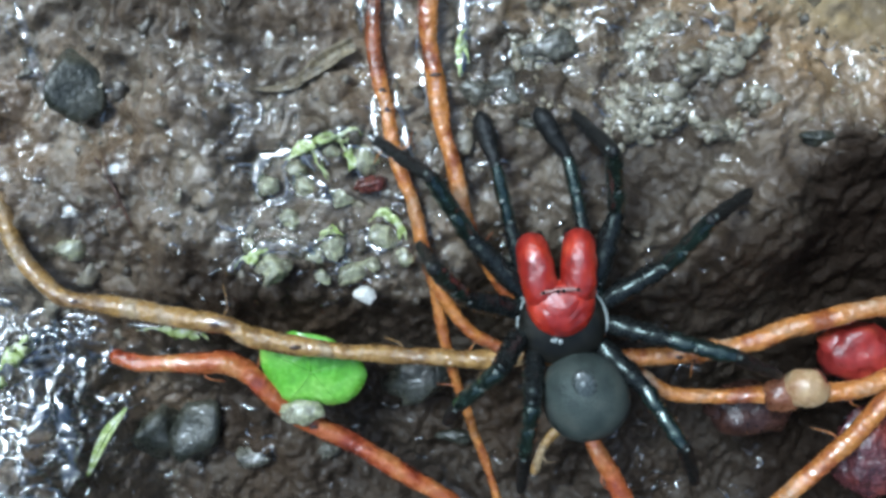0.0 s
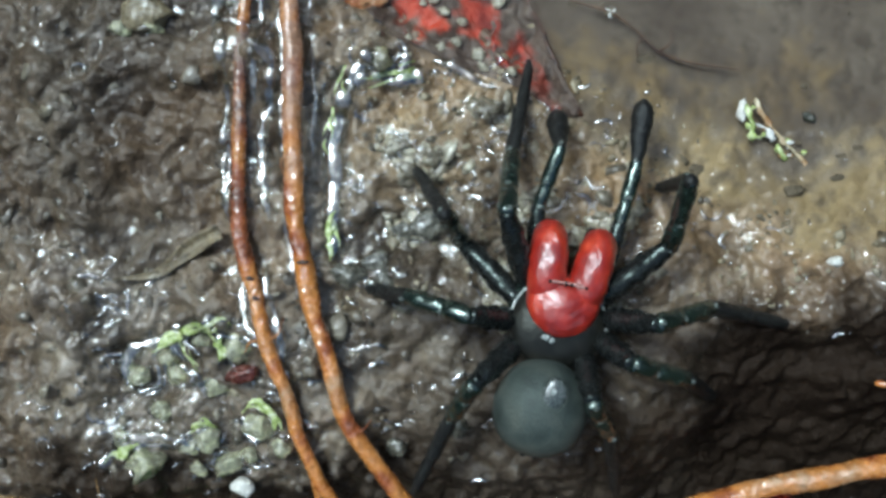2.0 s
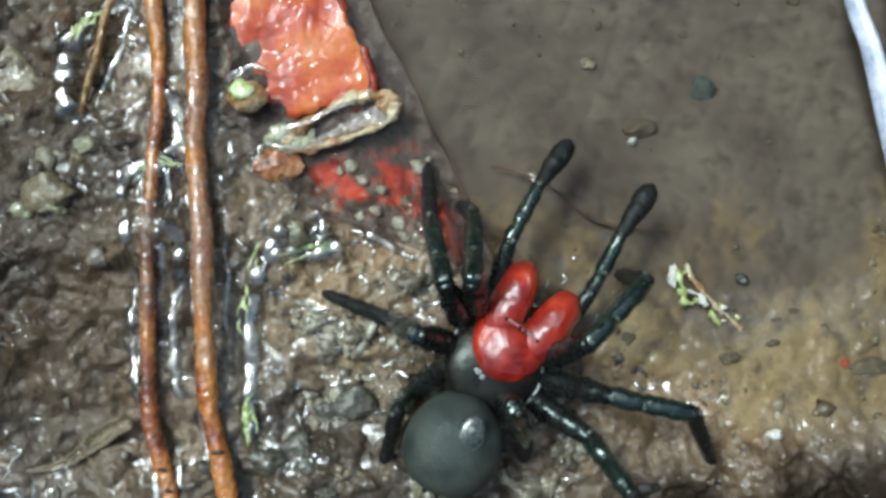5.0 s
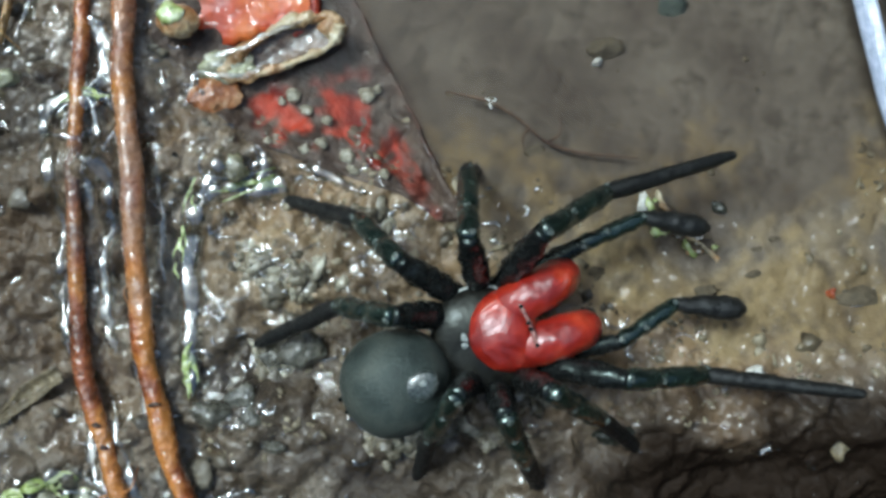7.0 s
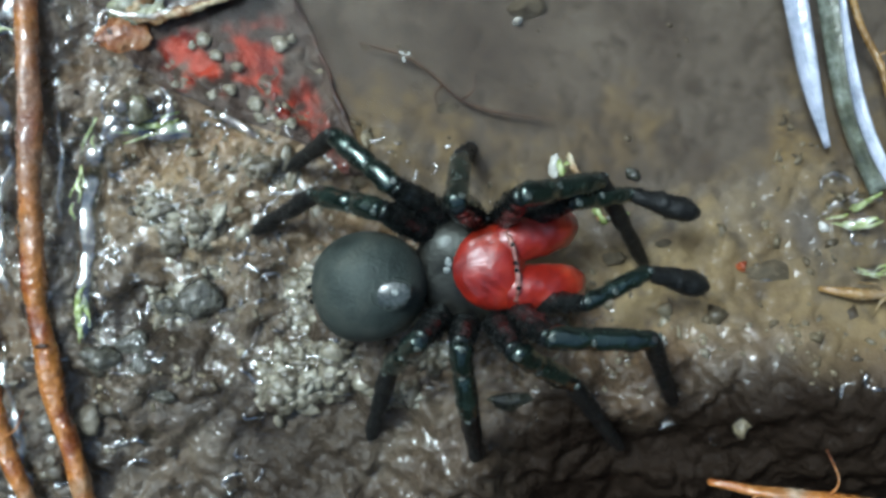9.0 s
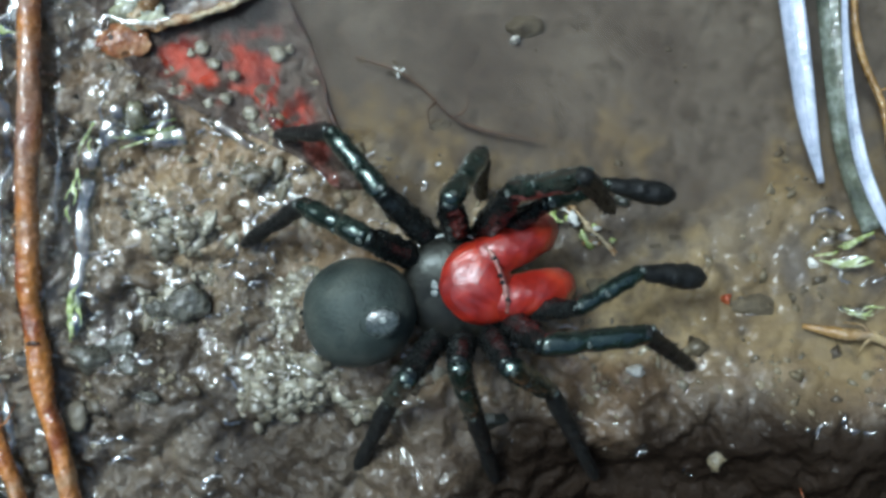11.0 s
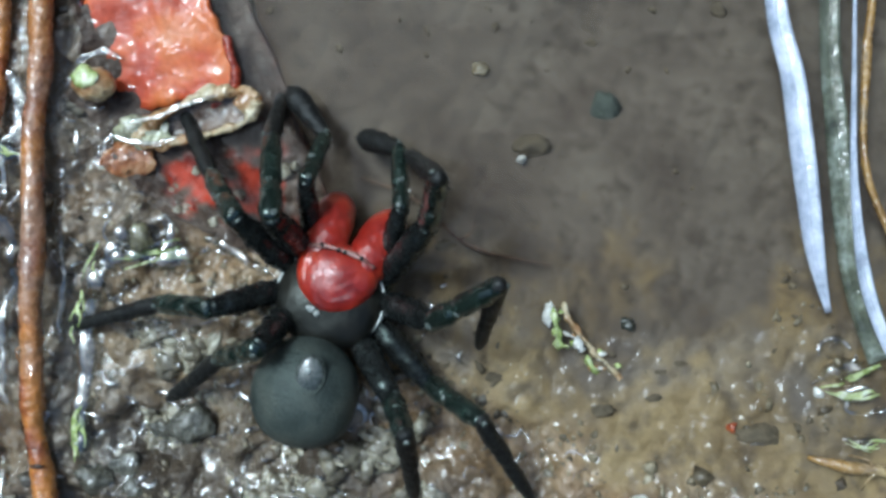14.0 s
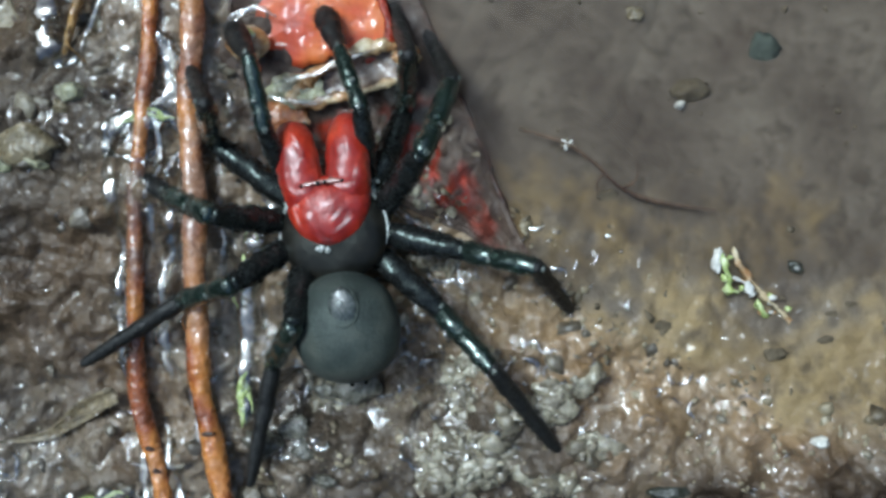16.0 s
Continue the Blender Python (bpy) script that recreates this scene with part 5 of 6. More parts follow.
# ---- films and beads of water ----
def rim(points, r, seed, calm=1.0):
    """A raised edge of water that clings to the mud."""
    line = curve(points, 0.2)
    sway = np.arange(len(line)) * 0.2
    line[:, 0] += 0.16 * calm * lattice(sway / 0.9, sway * 0 + seed, 54) + 0.07 * calm * lattice(sway / 0.35, sway * 0 + seed, 55)
    line[:, 1] += 0.16 * calm * lattice(sway / 0.9, sway * 0 + seed, 56) + 0.07 * calm * lattice(sway / 0.35, sway * 0 + seed, 57)
    line[:, 2] = np.maximum(np.maximum(surface(line[:, 0], line[:, 1]), surface(line[:, 0], line[:, 1], True)) + 0.04, line[:, 2] - 0.7)
    k = np.arange(len(line))
    rad = 1.4 * r * (1 + 0.4 * lattice(k * 0.15, k * 0.0 + seed, 50) + 0.35 * calm * lattice(k * 0.5, k * 0.0 + seed, 58)) * np.clip(np.minimum(k, len(k) - 1 - k) / 4, 0.15, 1)
    v, f = tube(line - line[0], rad, 12, seed, 0.45 * calm, 0.5 + 0.2 * (1 - calm))
    ob = link_mesh("water_streak", v, f, MENISCUS if calm == 1 else STILLEDGE, at=line[0])
    return tagged(ob, "glinting raised edge of a water film", "water", "water edges")


rim([(-12.8, -6.2, 2.4), (-12.8, -4.6, 2.3), (-12.7, -3.0, 2.3), (-12.6, -1.6, 2.3), (-12.7, -0.5, 2.2), (-12.4, 0.8, 2.2), (-11.9, 2.1, 2.1), (-11.5, 3.0, 1.9), (-10.9, 3.8, 1.7), (-10.6, 4.8, 1.5)], 0.42, 0, 0.3)
rim([(-11.9, 1.9, 2.2), (-11.5, 2.6, 2.0), (-10.6, 3.0, 1.7), (-9.5, 2.7, 1.5), (-8.6, 2.9, 1.3), (-7.3, 3.2, 1.2)], 0.36, 1, 0.3)
rim([(-9.6, 2.9, 1.5), (-9.0, 3.4, 1.4), (-8.9, 4.3, 1.2), (-9.3, 4.8, 1.1)], 0.22, 34, 0.3)
rim([(-7.6, 3.7, 1.0), (-6.6, 3.4, 1.0), (-5.8, 2.9, 0.9), (-5.1, 2.4, 0.8), (-4.2, 2.1, 0.7)], 0.22, 35, 0.3)
stone("pebble", "round olive pebble ringed by a water edge", -10.0, 3.7, (0.72, 0.66, 0.6), wet("olive_stone", [(0.3, (0.05, 0.042, 0.025)), (0.55, (0.13, 0.115, 0.06)), (0.75, (0.28, 0.27, 0.17))], 0.7, (0.12, 0.3), 0.5, 0.25, 0.5, coat=0.9, film=0.6), 191, 0.35, 0.4)
rim([(-18.1, 2.8, 2.4), (-17.8, 4.5, 2.3), (-18.2, 6.5, 1.9), (-17.3, 7.4, 1.9), (-16.2, 7.4, 1.9), (-14.9, 7.2, 1.8)], 0.28, 2)
rim([(-16.5, 5.0, 2.3), (-15.6, 4.1, 2.4), (-15.6, 2.2, 2.5), (-16.0, 0.2, 2.5), (-16.1, -2.8, 2.6), (-16.0, -4.0, 2.5)], 0.25, 3)
rim([(-18.0, -3.5, 2.5), (-18.0, -0.3, 2.4), (-17.8, 1.4, 2.4)], 0.25, 4)
rim([(-17.2, 10.7, 1.4), (-16.4, 10.9, 1.5), (-15.4, 10.3, 1.5), (-15.3, 8.3, 1.8), (-16.2, 7.5, 1.9)], 0.25, 5)
rim([(-23.9, -12.4, 2.9), (-23.6, -10.8, 2.9), (-21.9, -10.1, 2.9), (-20.8, -9.5, 2.8), (-19.2, -9.0, 2.8), (-17.7, -8.8, 2.8)], 0.3, 6)
rim([(-20.8, -9.5, 2.8), (-20.9, -10.4, 2.9), (-20.4, -11.2, 2.9)], 0.24, 7)
rim([(-25.6, -16.8, 2.4), (-24.2, -15.5, 2.7), (-22.3, -15.0, 2.8), (-20.5, -15.7, 2.6)], 0.3, 8)
rim([(-42.1, -25.0, -3.5), (-39.7, -22.0, -2.2), (-37.5, -20.6, -1.3)], 0.13, 9)
rim([(-37.9, -23.2, -3.0), (-39.0, -27.4, -4.4), (-37.9, -29.3, -4.6), (-37.4, -31.7, -4.9), (-40.9, -32.5, -4.9), (-43.0, -31.0, -4.8)], 0.13, 10)
rim([(-38.3, -20.3, -1.0), (-38.6, -22.6, -1.5), (-38.2, -25.5, -2.5)], 0.26, 11)
rim([(-37.4, -20.0, -1.0), (-37.1, -22.5, -1.5), (-37.6, -24.8, -2.5), (-38.4, -27.0, -3.5)], 0.22, 12)
rim([(-36.3, -21.5, -1.0), (-36.1, -23.5, -2.0), (-36.6, -26.0, -3.0)], 0.18, 13)
rim([(-39.5, -27.0, -3.0), (-38.6, -29.5, -4.0), (-39.2, -31.5, -4.5)], 0.26, 14)
rim([(-41.0, -24.2, 0), (-39.2, -22.3, 0), (-37.3, -20.6, 0)], 0.5, 28)
rim([(-36.9, -24.5, 0), (-36.6, -26.2, 0), (-36.1, -28.2, 0), (-36.4, -30.5, 0)], 0.42, 29)
rim([(-41.0, -28.9, 0), (-39.9, -30.2, 0), (-38.2, -31.0, 0), (-36.4, -31.1, 0)], 0.42, 30)
rim([(-35.9, -22.7, 0), (-35.3, -23.1, 0), (-34.8, -22.0, 0)], 0.35, 31)
rim([(-38.1, -29.0, 0), (-37.4, -28.3, 0), (-36.5, -28.7, 0)], 0.35, 32)
rim([(-34.6, -24.4, 0), (-33.9, -24.8, 0), (-33.2, -24.5, 0), (-32.6, -24.6, 0)], 0.16, 33)
rim([(-11.0, 8.6, 2.0), (-9.6, 9.1, 2.1), (-8.0, 9.5, 2.0), (-6.4, 10.1, 1.7)], 0.09, 15)
rim([(-12.2, 7.0, 2.1), (-11.2, 8.2, 2.0), (-9.8, 7.7, 1.9), (-8.2, 8.2, 1.6)], 0.09, 16)
rim([(-36.9, -2.0, 1.0), (-36.4, -3.8, 0.9), (-36.2, -5.9, 0.9), (-36.0, -7.4, 1.0)], 0.35, 17)
rim([(-13.0, 14.8, 1.2), (-13.0, 12.8, 1.2)], 0.2, 18)
rim([(-17.3, 15.2, 2.0), (-18.9, 14.8, 2.0), (-20.3, 13.6, 2.0), (-21.0, 12.2, 1.9), (-20.8, 10.7, 1.9), (-20.2, 9.6, 1.9)], 0.42, 19)
rim([(-20.2, 9.6, 1.9), (-19.3, 10.5, 1.9), (-18.5, 12.1, 2.0), (-17.7, 13.7, 2.0), (-17.3, 15.2, 2.0)], 0.12, 20)
rim([(-18.3, 5.6, 2.4), (-18.1, 6.6, 2.3), (-17.5, 7.4, 2.3), (-16.5, 7.7, 2.3), (-15.4, 7.3, 2.3), (-15.0, 6.6, 2.3)], 0.2, 21)
rim([(-13.2, 11.0, 1.8), (-12.7, 11.5, 1.9), (-11.7, 11.9, 1.9), (-10.9, 11.5, 1.8)], 0.15, 22)
rim([(-13.1, 8.6, 1.6), (-13.0, 7.2, 1.8)], 0.2, 23)
rim([(19.0, -2.2, 0.8), (20.0, -1.6, 0.8), (21.4, -1.4, 0.8), (22.3, -1.4, 0.8)], 0.3, 24)
rim([(20.2, -4.1, 1.2), (21.2, -4.3, 1.3), (22.2, -4.1, 1.3)], 0.22, 25)
rim([(-33.0, -20.4, -1.2), (-30.5, -20.6, -1.0), (-27.8, -20.9, -0.9)], 0.15, 26)
rim([(-15.8, -8.5, 2.8), (-15.5, -11.0, 2.9), (-15.2, -13.2, 2.8)], 0.24, 27)


def arcs(name, label, places, material, seed):
    """Bent threads of water that cling round crumbs and in hollows: x, y, radius, start, sweep and thickness."""
    r = np.random.default_rng(seed)
    verts, faces = [], []
    count = 0
    for x, y, rad, start, sweep, thick in places:
        n = max(6, int(rad * abs(sweep) / 0.14))
        a = start + sweep * np.linspace(0, 1, n)
        wob = 1 + 0.25 * lattice(a * 1.5 + x, np.full(n, y), seed)
        px_, py_ = x + rad * wob * np.cos(a), y + rad * wob * np.sin(a) * r.uniform(0.5, 1.0)
        line = np.stack([px_, py_, np.maximum(surface(px_, py_), surface(px_, py_, True)) + thick * 0.45], -1)
        k = np.arange(n)
        taper = thick * np.clip(np.minimum(k, n - 1 - k) / 2.5, 0.12, 1) * (1 + 0.4 * lattice(k * 0.6, np.full(n, x), seed + 1))
        v, f = tube(line, taper, 8, int(seed), 0.15, 0.6)
        verts.append(v)
        faces += [tuple(i + count for i in q) for q in f]
        count += len(v)
    ob = link_mesh(name, np.vstack(verts), faces, material)
    return tagged(ob, label, "water", kind="stuff")


def strewn_arcs():
    """Threads over the wet bank, thickest on the hump, in the channel and in the drowned corner."""
    r = np.random.default_rng(77)
    out = []
    x, y = r.uniform(-46, 24, 7000), r.uniform(-36, 18, 7000)
    hump = step(-13, -11.5, x) * step(6, 0, x) * step(-9, -5, y) * step(5.5, 4, y)
    corner = step(-33, -37, x) * step(-17, -20, y)
    wet_spot = step(0.05, 0.6, lattice(x / 4.0, y / 4.0, 24)) * (1 - silt_share(x, y))
    share = np.maximum(wet_spot * 0.42 * (1 - 0.75 * shade_stain_share(x, y)), np.maximum(hump * 0.6, corner)) + 0.05 * (1 - silt_share(x, y)) * (1 - 0.6 * shade_stain_share(x, y)) + 0.02 * ochre_share(x, y)
    share = share + 0.3 * step(-31, -29, x) * step(-15, -17, x) * step(-20, -18, y) * step(-8, -10, y)
    share = (share + 0.5 * scum_share(x, y) + 0.05 * step(-21, -23, y)) * ((surface(x, y) > 0.14) | (y < -20))
    big = 1.0 + 1.4 * corner
    kept = np.flatnonzero(r.uniform(0, 1, 7000) < share)
    for x, y, big in zip(x[kept], y[kept], big[kept]):
        out.append((x, y, big * r.uniform(0.15, 0.8), r.uniform(0, 6.28), r.choice((-1, 1)) * r.uniform(0.7, 3.2), r.uniform(0.04, 0.13) * (0.7 + 0.5 * big)))
    return out


arcs("water_threads", "glinting threads of water clinging to the wet mud", strewn_arcs(), THREAD, 51)
rings = []
for k, (x, y, r) in enumerate([(-22.7, -16.3, 1.0), (-19.6, -15.0, 0.95), (-16.9, -14.5, 1.0), (-23.1, -11.9, 0.85), (-21.3, -11.9, 1.0), (-17.9, -10.4, 1.2), (-21.6, -10.9, 0.7), (-19.6, -10.0, 0.7), (-18.6, -16.6, 0.95), (-10.2, 3.9, 0.95), (-16.8, 6.6, 1.0), (-12.0, 10.4, 1.0), (20.1, -0.7, 0.7), (21.2, -2.7, 0.9)]):
    rings += [(x, y, r, 0.6 + k, 3.4, 0.14), (x, y, r * 1.3, 2.4 + 0.7 * k, 1.8, 0.1), (x, y, r * 0.7, 4.0 + k, 1.6, 0.07)]
arcs("water_collars", "bright collars of water round pebbles and seeds", rings, THREAD, 52)
r_line = np.random.default_rng(78)
for k, trunk in enumerate((ROOT_LINES[3], ROOT_LINES[4])):
    for side in (-1, 1):
        i = int(r_line.integers(4, 10))
        while i < len(trunk) - 14:
            n = int(r_line.integers(4, 10))
            seg = trunk[i : i + n]
            if seg[:, 1].min() > -13 and seg[:, 1].max() < 14.5:
                off = side * (0.62 + r_line.uniform(0, 0.2)) + 0.08 * lattice(np.arange(n) * 0.8, np.full(n, k + 0.5), 53)
                rim(seg + np.stack([off, 0 * off, 0 * off - 0.25], -1), 0.1 + 0.06 * r_line.uniform(), 60 + i)
            i += n + int(r_line.integers(2, 12))


def bead(x, y, r, label="clear bead of water on the mud"):
    v, f = BALLS[3]
    ob = link_mesh("water_bead", v * np.array((r, r, r * 0.5)), f, BEAD, at=(x, y, floor_at(x, y) + r * 0.2))
    return tagged(ob, label, "water", "water beads")


for x, y, r in ((-10.2, 3.8, 0.75), (20.0, -0.6, 0.45), (21.0, -2.8, 1.5), (-15.9, 6.7, 0.7), (-17.2, 6.6, 0.6), (-17.8, -10.3, 1.0)):
    bead(x, y, r)


# ---- the spider ----
LENGTHS = {"palp": (3.4, 2.9, 2.9), "leg_1": (4.2, 4.0, 6.0), "leg_2": (4.0, 3.6, 5.6), "leg_3": (3.6, 3.3, 5.0), "leg_4": (3.7, 3.3, 5.3)}
HIPS = {"palp": (3.65, 1.65, -0.6), "leg_1": (3.2, 1.75, -0.5), "leg_2": (2.35, 2.0, -0.6), "leg_3": (1.45, 1.95, -0.6), "leg_4": (0.65, 1.5, -0.6)}
SEGMENTS = ("femur", "tibia", "tarsus")


def limb(length, shares, radii, seed, hairs=0.0):
    """A leg segment along +x with rounded ends and a waist at each joint."""
    s = np.concatenate([[-0.06, -0.055, -0.04, -0.02], np.linspace(0, 1, 26), [1.015, 1.03, 1.038]])
    r = np.interp(s, shares, radii)
    r *= np.sqrt(np.clip(1 - (np.clip(-s, 0, 1) / 0.061) ** 2, 0.02, 1)) * np.sqrt(np.clip(1 - (np.clip(s - 1, 0, 1) / 0.039) ** 2, 0.02, 1))
    line = np.stack([s * length, 0 * s, 0 * s], -1)
    v, f = tube(line, r, 14, seed, 0.11)
    if hairs:
        rr = np.random.default_rng(seed)
        v, f = list(v), list(f)
        for _ in range(int(110 * hairs)):
            a, u = rr.uniform(0, 6.28), rr.uniform(0.06, 0.98)
            q = np.interp(u, shares, radii)
            d = np.array([0.5, np.cos(a), np.sin(a)])
            p = np.array([u * length, q * np.cos(a) * 0.9, q * np.sin(a) * 0.9])
            w = np.array([0, -np.sin(a), np.cos(a)]) * 0.018
            n = len(v)
            tip = p + d * rr.uniform(0.12, 0.26)
            v += [p - w, p + w, p + np.array([0.03, 0, 0]), tip]
            f += [(n, n + 1, n + 3), (n + 1, n + 2, n + 3), (n + 2, n, n + 3)]
    return v, f


def spider():
    ob = base("spider", "black mouse spider with red head and jaws walking on wet mud", "spider", (0, 0, 0))
    v, f = lump((2.2, 2.25, 0.85), 90, 0.04, 4)
    v[:, 1] *= 1 - 0.05 * np.clip(v[:, 0], -1, 2)
    v[:, 2] -= 0.10 * np.exp(-((v[:, 0] + 1.0) ** 2) * 4 - v[:, 1] ** 2 * 3)
    link_mesh("carapace", v, f, SHELL, ob, (1.72, 0, -0.05), "dull black carapace")
    v, f = BALLS[4]
    v = np.sign(v) * np.abs(v) ** np.array([0.92, 0.8, 0.9]) * np.array([1.5, 1.72, 0.98])
    v[:, 1] *= 1 + 0.10 * np.clip(v[:, 0], -1.5, 1)
    v[:, 2] += 0.12 * np.exp(-(v[:, 1] ** 2) * 2.5) + 0.02 * lattice(v[:, 0] / 0.4, v[:, 1] / 0.4, 91)
    link_mesh("head", v, f, RED, ob, (2.5, 0, 0.24), "raised glossy red head")
    jaws = []
    for side in (1, -1):
        s = np.linspace(0, 1, 30)
        line = np.stack([2.75 + 3.5 * s, side * (0.86 + 0.38 * s), 0.16 + 0.34 * np.sin(s * 2.3) - 0.85 * s**3], -1)
        r = np.interp(s, [0, 0.1, 0.3, 0.6, 0.82, 0.93, 0.98, 1], [0.7, 0.88, 0.94, 0.91, 0.83, 0.68, 0.44, 0.15])
        v, f = tube(line, r, 22, 92, 0.04)
        root_of_jaw = np.array([3.0, side * 0.9, 0.1])
        jaw = link_mesh("jaw", v - root_of_jaw, f, RED, ob, tuple(root_of_jaw), "swollen glossy red jaw")
        jaws.append(jaw)
        v, f = tube(curve([(6.1, side * 0.95, 0.0), (6.3, side * 0.75, -0.5), (6.0, side * 0.6, -1.0)], 0.1), 0.13, 8, 3, 0.02)
        link_mesh("fang", v - root_of_jaw, f, BLACK, jaw, label="curved black fang")
        for k in range(7):
            v, f = lump((0.05, 0.04, 0.04), 150 + k, 0.4, 2)
            u = 0.35 + 0.09 * k
            link_mesh("bristle", v, f, PALE, jaw, (2.75 + 3.5 * u - 3.0, side * (0.84 + 0.34 * u - 0.62 + 0.03 * k - 0.9), 0.66 - 0.5 * u**3), "pale wet bristle")
        a = np.linspace(0.35, 2.0, 26)
        line = np.stack([1.72 + 2.16 * np.cos(a), side * 2.27 * np.sin(a) * (1 - 0.03 * np.cos(a)), 0.02 + 0 * a], -1)
        v, f = tube(line, np.interp(np.linspace(0, 1, 26), [0, 0.15, 0.8, 1], [0.03, 0.075, 0.07, 0.02]), 6, 5, 0.3)
        link_mesh("rim", v, f, PALE, ob, label="pale wet rim of the carapace")
    ridge = curve([(3.4, -1.4, 0.95), (3.55, -0.8, 1.24), (3.62, 0.0, 1.26), (3.55, 0.8, 1.24), (3.4, 1.4, 0.95)], 0.1)
    v, f = tube(ridge, 0.09 * (1 + 0.35 * lattice(np.arange(len(ridge)) * 0.4, np.zeros(len(ridge)), 95)), 8, 5, 0.4, 0.6)
    link_mesh("eye_ridge", v, f, wet("pink_ridge", [(0.3, (0.22, 0.07, 0.055)), (0.7, (0.42, 0.24, 0.20))], 0.4, (0.15, 0.35), 0.3, coat=0.8), ob, label="pale pink ridge with tiny eyes")
    for y in (-0.85, -0.14, 0.14, 0.85):
        v, f = lump((0.1, 0.09, 0.08), 96, 0.02, 2)
        link_mesh("eye", v, f, BLACK, ob, (3.56, y, 1.36 - 0.1 * abs(y)), "tiny black eye")
    # white glint on the carapace, modelled as two pale blobs
    for k, (y, z) in enumerate(((0.5, 0.81), (0.2, 0.84))):
        v, f = lump((0.16, 0.24 - 0.1 * k, 0.06), 97 + k, 0.6, 3)
        link_mesh("glint_blob", v, f, PALE, ob, (0.98 - 0.1 * (k % 2) - 0.12 * (k == 2), y, z - 0.06), "pale blob standing for a wet glint behind the head")
    v, f = lump((0.45, 0.4, 0.4), 98, 0.1, 2)
    link_mesh("waist", v, f, BLACK, ob, (-0.1, 0, -0.1))
    v, f = BALLS[4]
    v = np.sign(v) * np.abs(v) ** np.array([0.94, 0.92, 1.0]) * np.array([2.3, 2.22, 1.85])
    v[:, 1] *= 1 - 0.05 * v[:, 0] / 2.3
    v = v * (1 + 0.012 * lattice(v[:, 0] / 0.7, v[:, 1] / 0.7, 99))[:, None]
    v = v + np.array([-2.3, 0, 0.35])
    abdomen = link_mesh("abdomen", v, f, SLATE, ob, (0, 0, 0), "rounded slate-grey velvety abdomen")
    gloss = wet("wet_plate", [(0.3, (0.035, 0.042, 0.038)), (0.7, (0.08, 0.088, 0.08))], 0.5, (0.2, 0.35), 0.3, 0.3, 0.6, coat=0.7, shine=0.15)
    v, f = lump((0.78, 0.58, 0.22), 100, 0.08, 3)
    link_mesh("plate", v, f, gloss, abdomen, (-1.3, -0.32, 2.0), "shiny oval plate on the abdomen")
    a = np.linspace(0, 2 * np.pi, 30)
    v, f = tube(np.stack([0.8 * np.cos(a) - 1.3, 0.6 * np.sin(a) - 0.32, 1.98 + 0.2 * np.cos(a) * -1.0], -1), 0.05, 6, 4, 0.3)
    link_mesh("plate_rim", v, f, SLATE, abdomen)
    # the plate's bright highlight, put in as a pale lump
    v, f = lump((0.2, 0.16, 0.06), 104, 0.4, 2)
    link_mesh("plate_glint", v, f, PALE, abdomen, (-1.12, -0.22, 2.2), "pale lump standing for the plate's highlight")
    for y in (-0.3, 0.3):
        v, f = lump((0.45, 0.16, 0.16), 101, 0.05, 2)
        link_mesh("spinneret", v, f, BLACK, abdomen, (-4.5, y, -0.3))
    limbs = {}
    for kind in LENGTHS:
        for word, side in (("left", 1), ("right", -1)):
            hip = np.array(HIPS[kind]) * (1, side, 1)
            v, f = lump((0.62, 0.62, 0.5), 102, 0.12, 2)
            link_mesh("coxa", v, f, TEAL, ob, hip * (0.97, 0.95, 1) + (0, 0, -0.05))
            for k in range(2):
                v, f = lump((0.12, 0.1, 0.09), 140 + k, 0.4, 2)
                link_mesh("bump", v, f, PALE, ob, hip * (1.0 + 0.06 * k, 1.08 + 0.1 * k, 1) + (0.2 * k - 0.1, 0, 0.38), "pale wet bump on the hip")
            ln = LENGTHS[kind]
            if kind == "palp":
                shapes = [((0, 0.1, 0.6, 0.9, 1), (0.34, 0.42, 0.44, 0.38, 0.34), BLACK, 0), ((0, 0.12, 0.3, 0.4, 0.8, 1), (0.34, 0.38, 0.33, 0.37, 0.36, 0.3), TEAL, 0), ((0, 0.1, 0.45, 0.75, 0.93, 1), (0.28, 0.32, 0.46, 0.52, 0.42, 0.2), FUZZ, 1.2)]
            else:
                shapes = [((0, 0.1, 0.35, 0.8, 1), (0.40, 0.5, 0.58, 0.53, 0.42), BLACK, 0.5), ((0, 0.1, 0.34, 0.4, 0.46, 0.8, 1), (0.42, 0.48, 0.46, 0.37, 0.44, 0.44, 0.36), TEAL, 0.4), ((0, 0.08, 0.45, 0.52, 0.6, 0.9, 1), (0.35, 0.38, 0.35, 0.29, 0.32, 0.28, 0.2), FUZZ, 1.1)]
            for j, (sh, rad, material, hair) in enumerate(shapes):
                v, f = limb(ln[j], sh, rad, 110 + j, hair)
                name = ("palp_" if kind == "palp" else "leg_") + SEGMENTS[j]
                limbs[word + "_" + kind, j] = link_mesh(name, v, f, material, ob)
                for k, (u, w) in enumerate(((0.0, 0.34), (0.4, 0.26)) if j == 1 else ((0.0, 0.3),)):
                    q = rad[0] if not k else rad[3]
                    v, f = lump((w * 0.5, q * 0.45, 0.08), 130 + j + k, 0.6, 2)
                    link_mesh("joint", v, f, JOINT, limbs[word + "_" + kind, j], (u * ln[j] - 0.02, 0.1 - 0.16 * ((j + k + len(limbs)) % 2), q * 0.93), "pale joint membrane")
    return ob, abdomen, limbs, jaws


spider_ob, abdomen_ob, limb_obs, jaw_obs = spider()


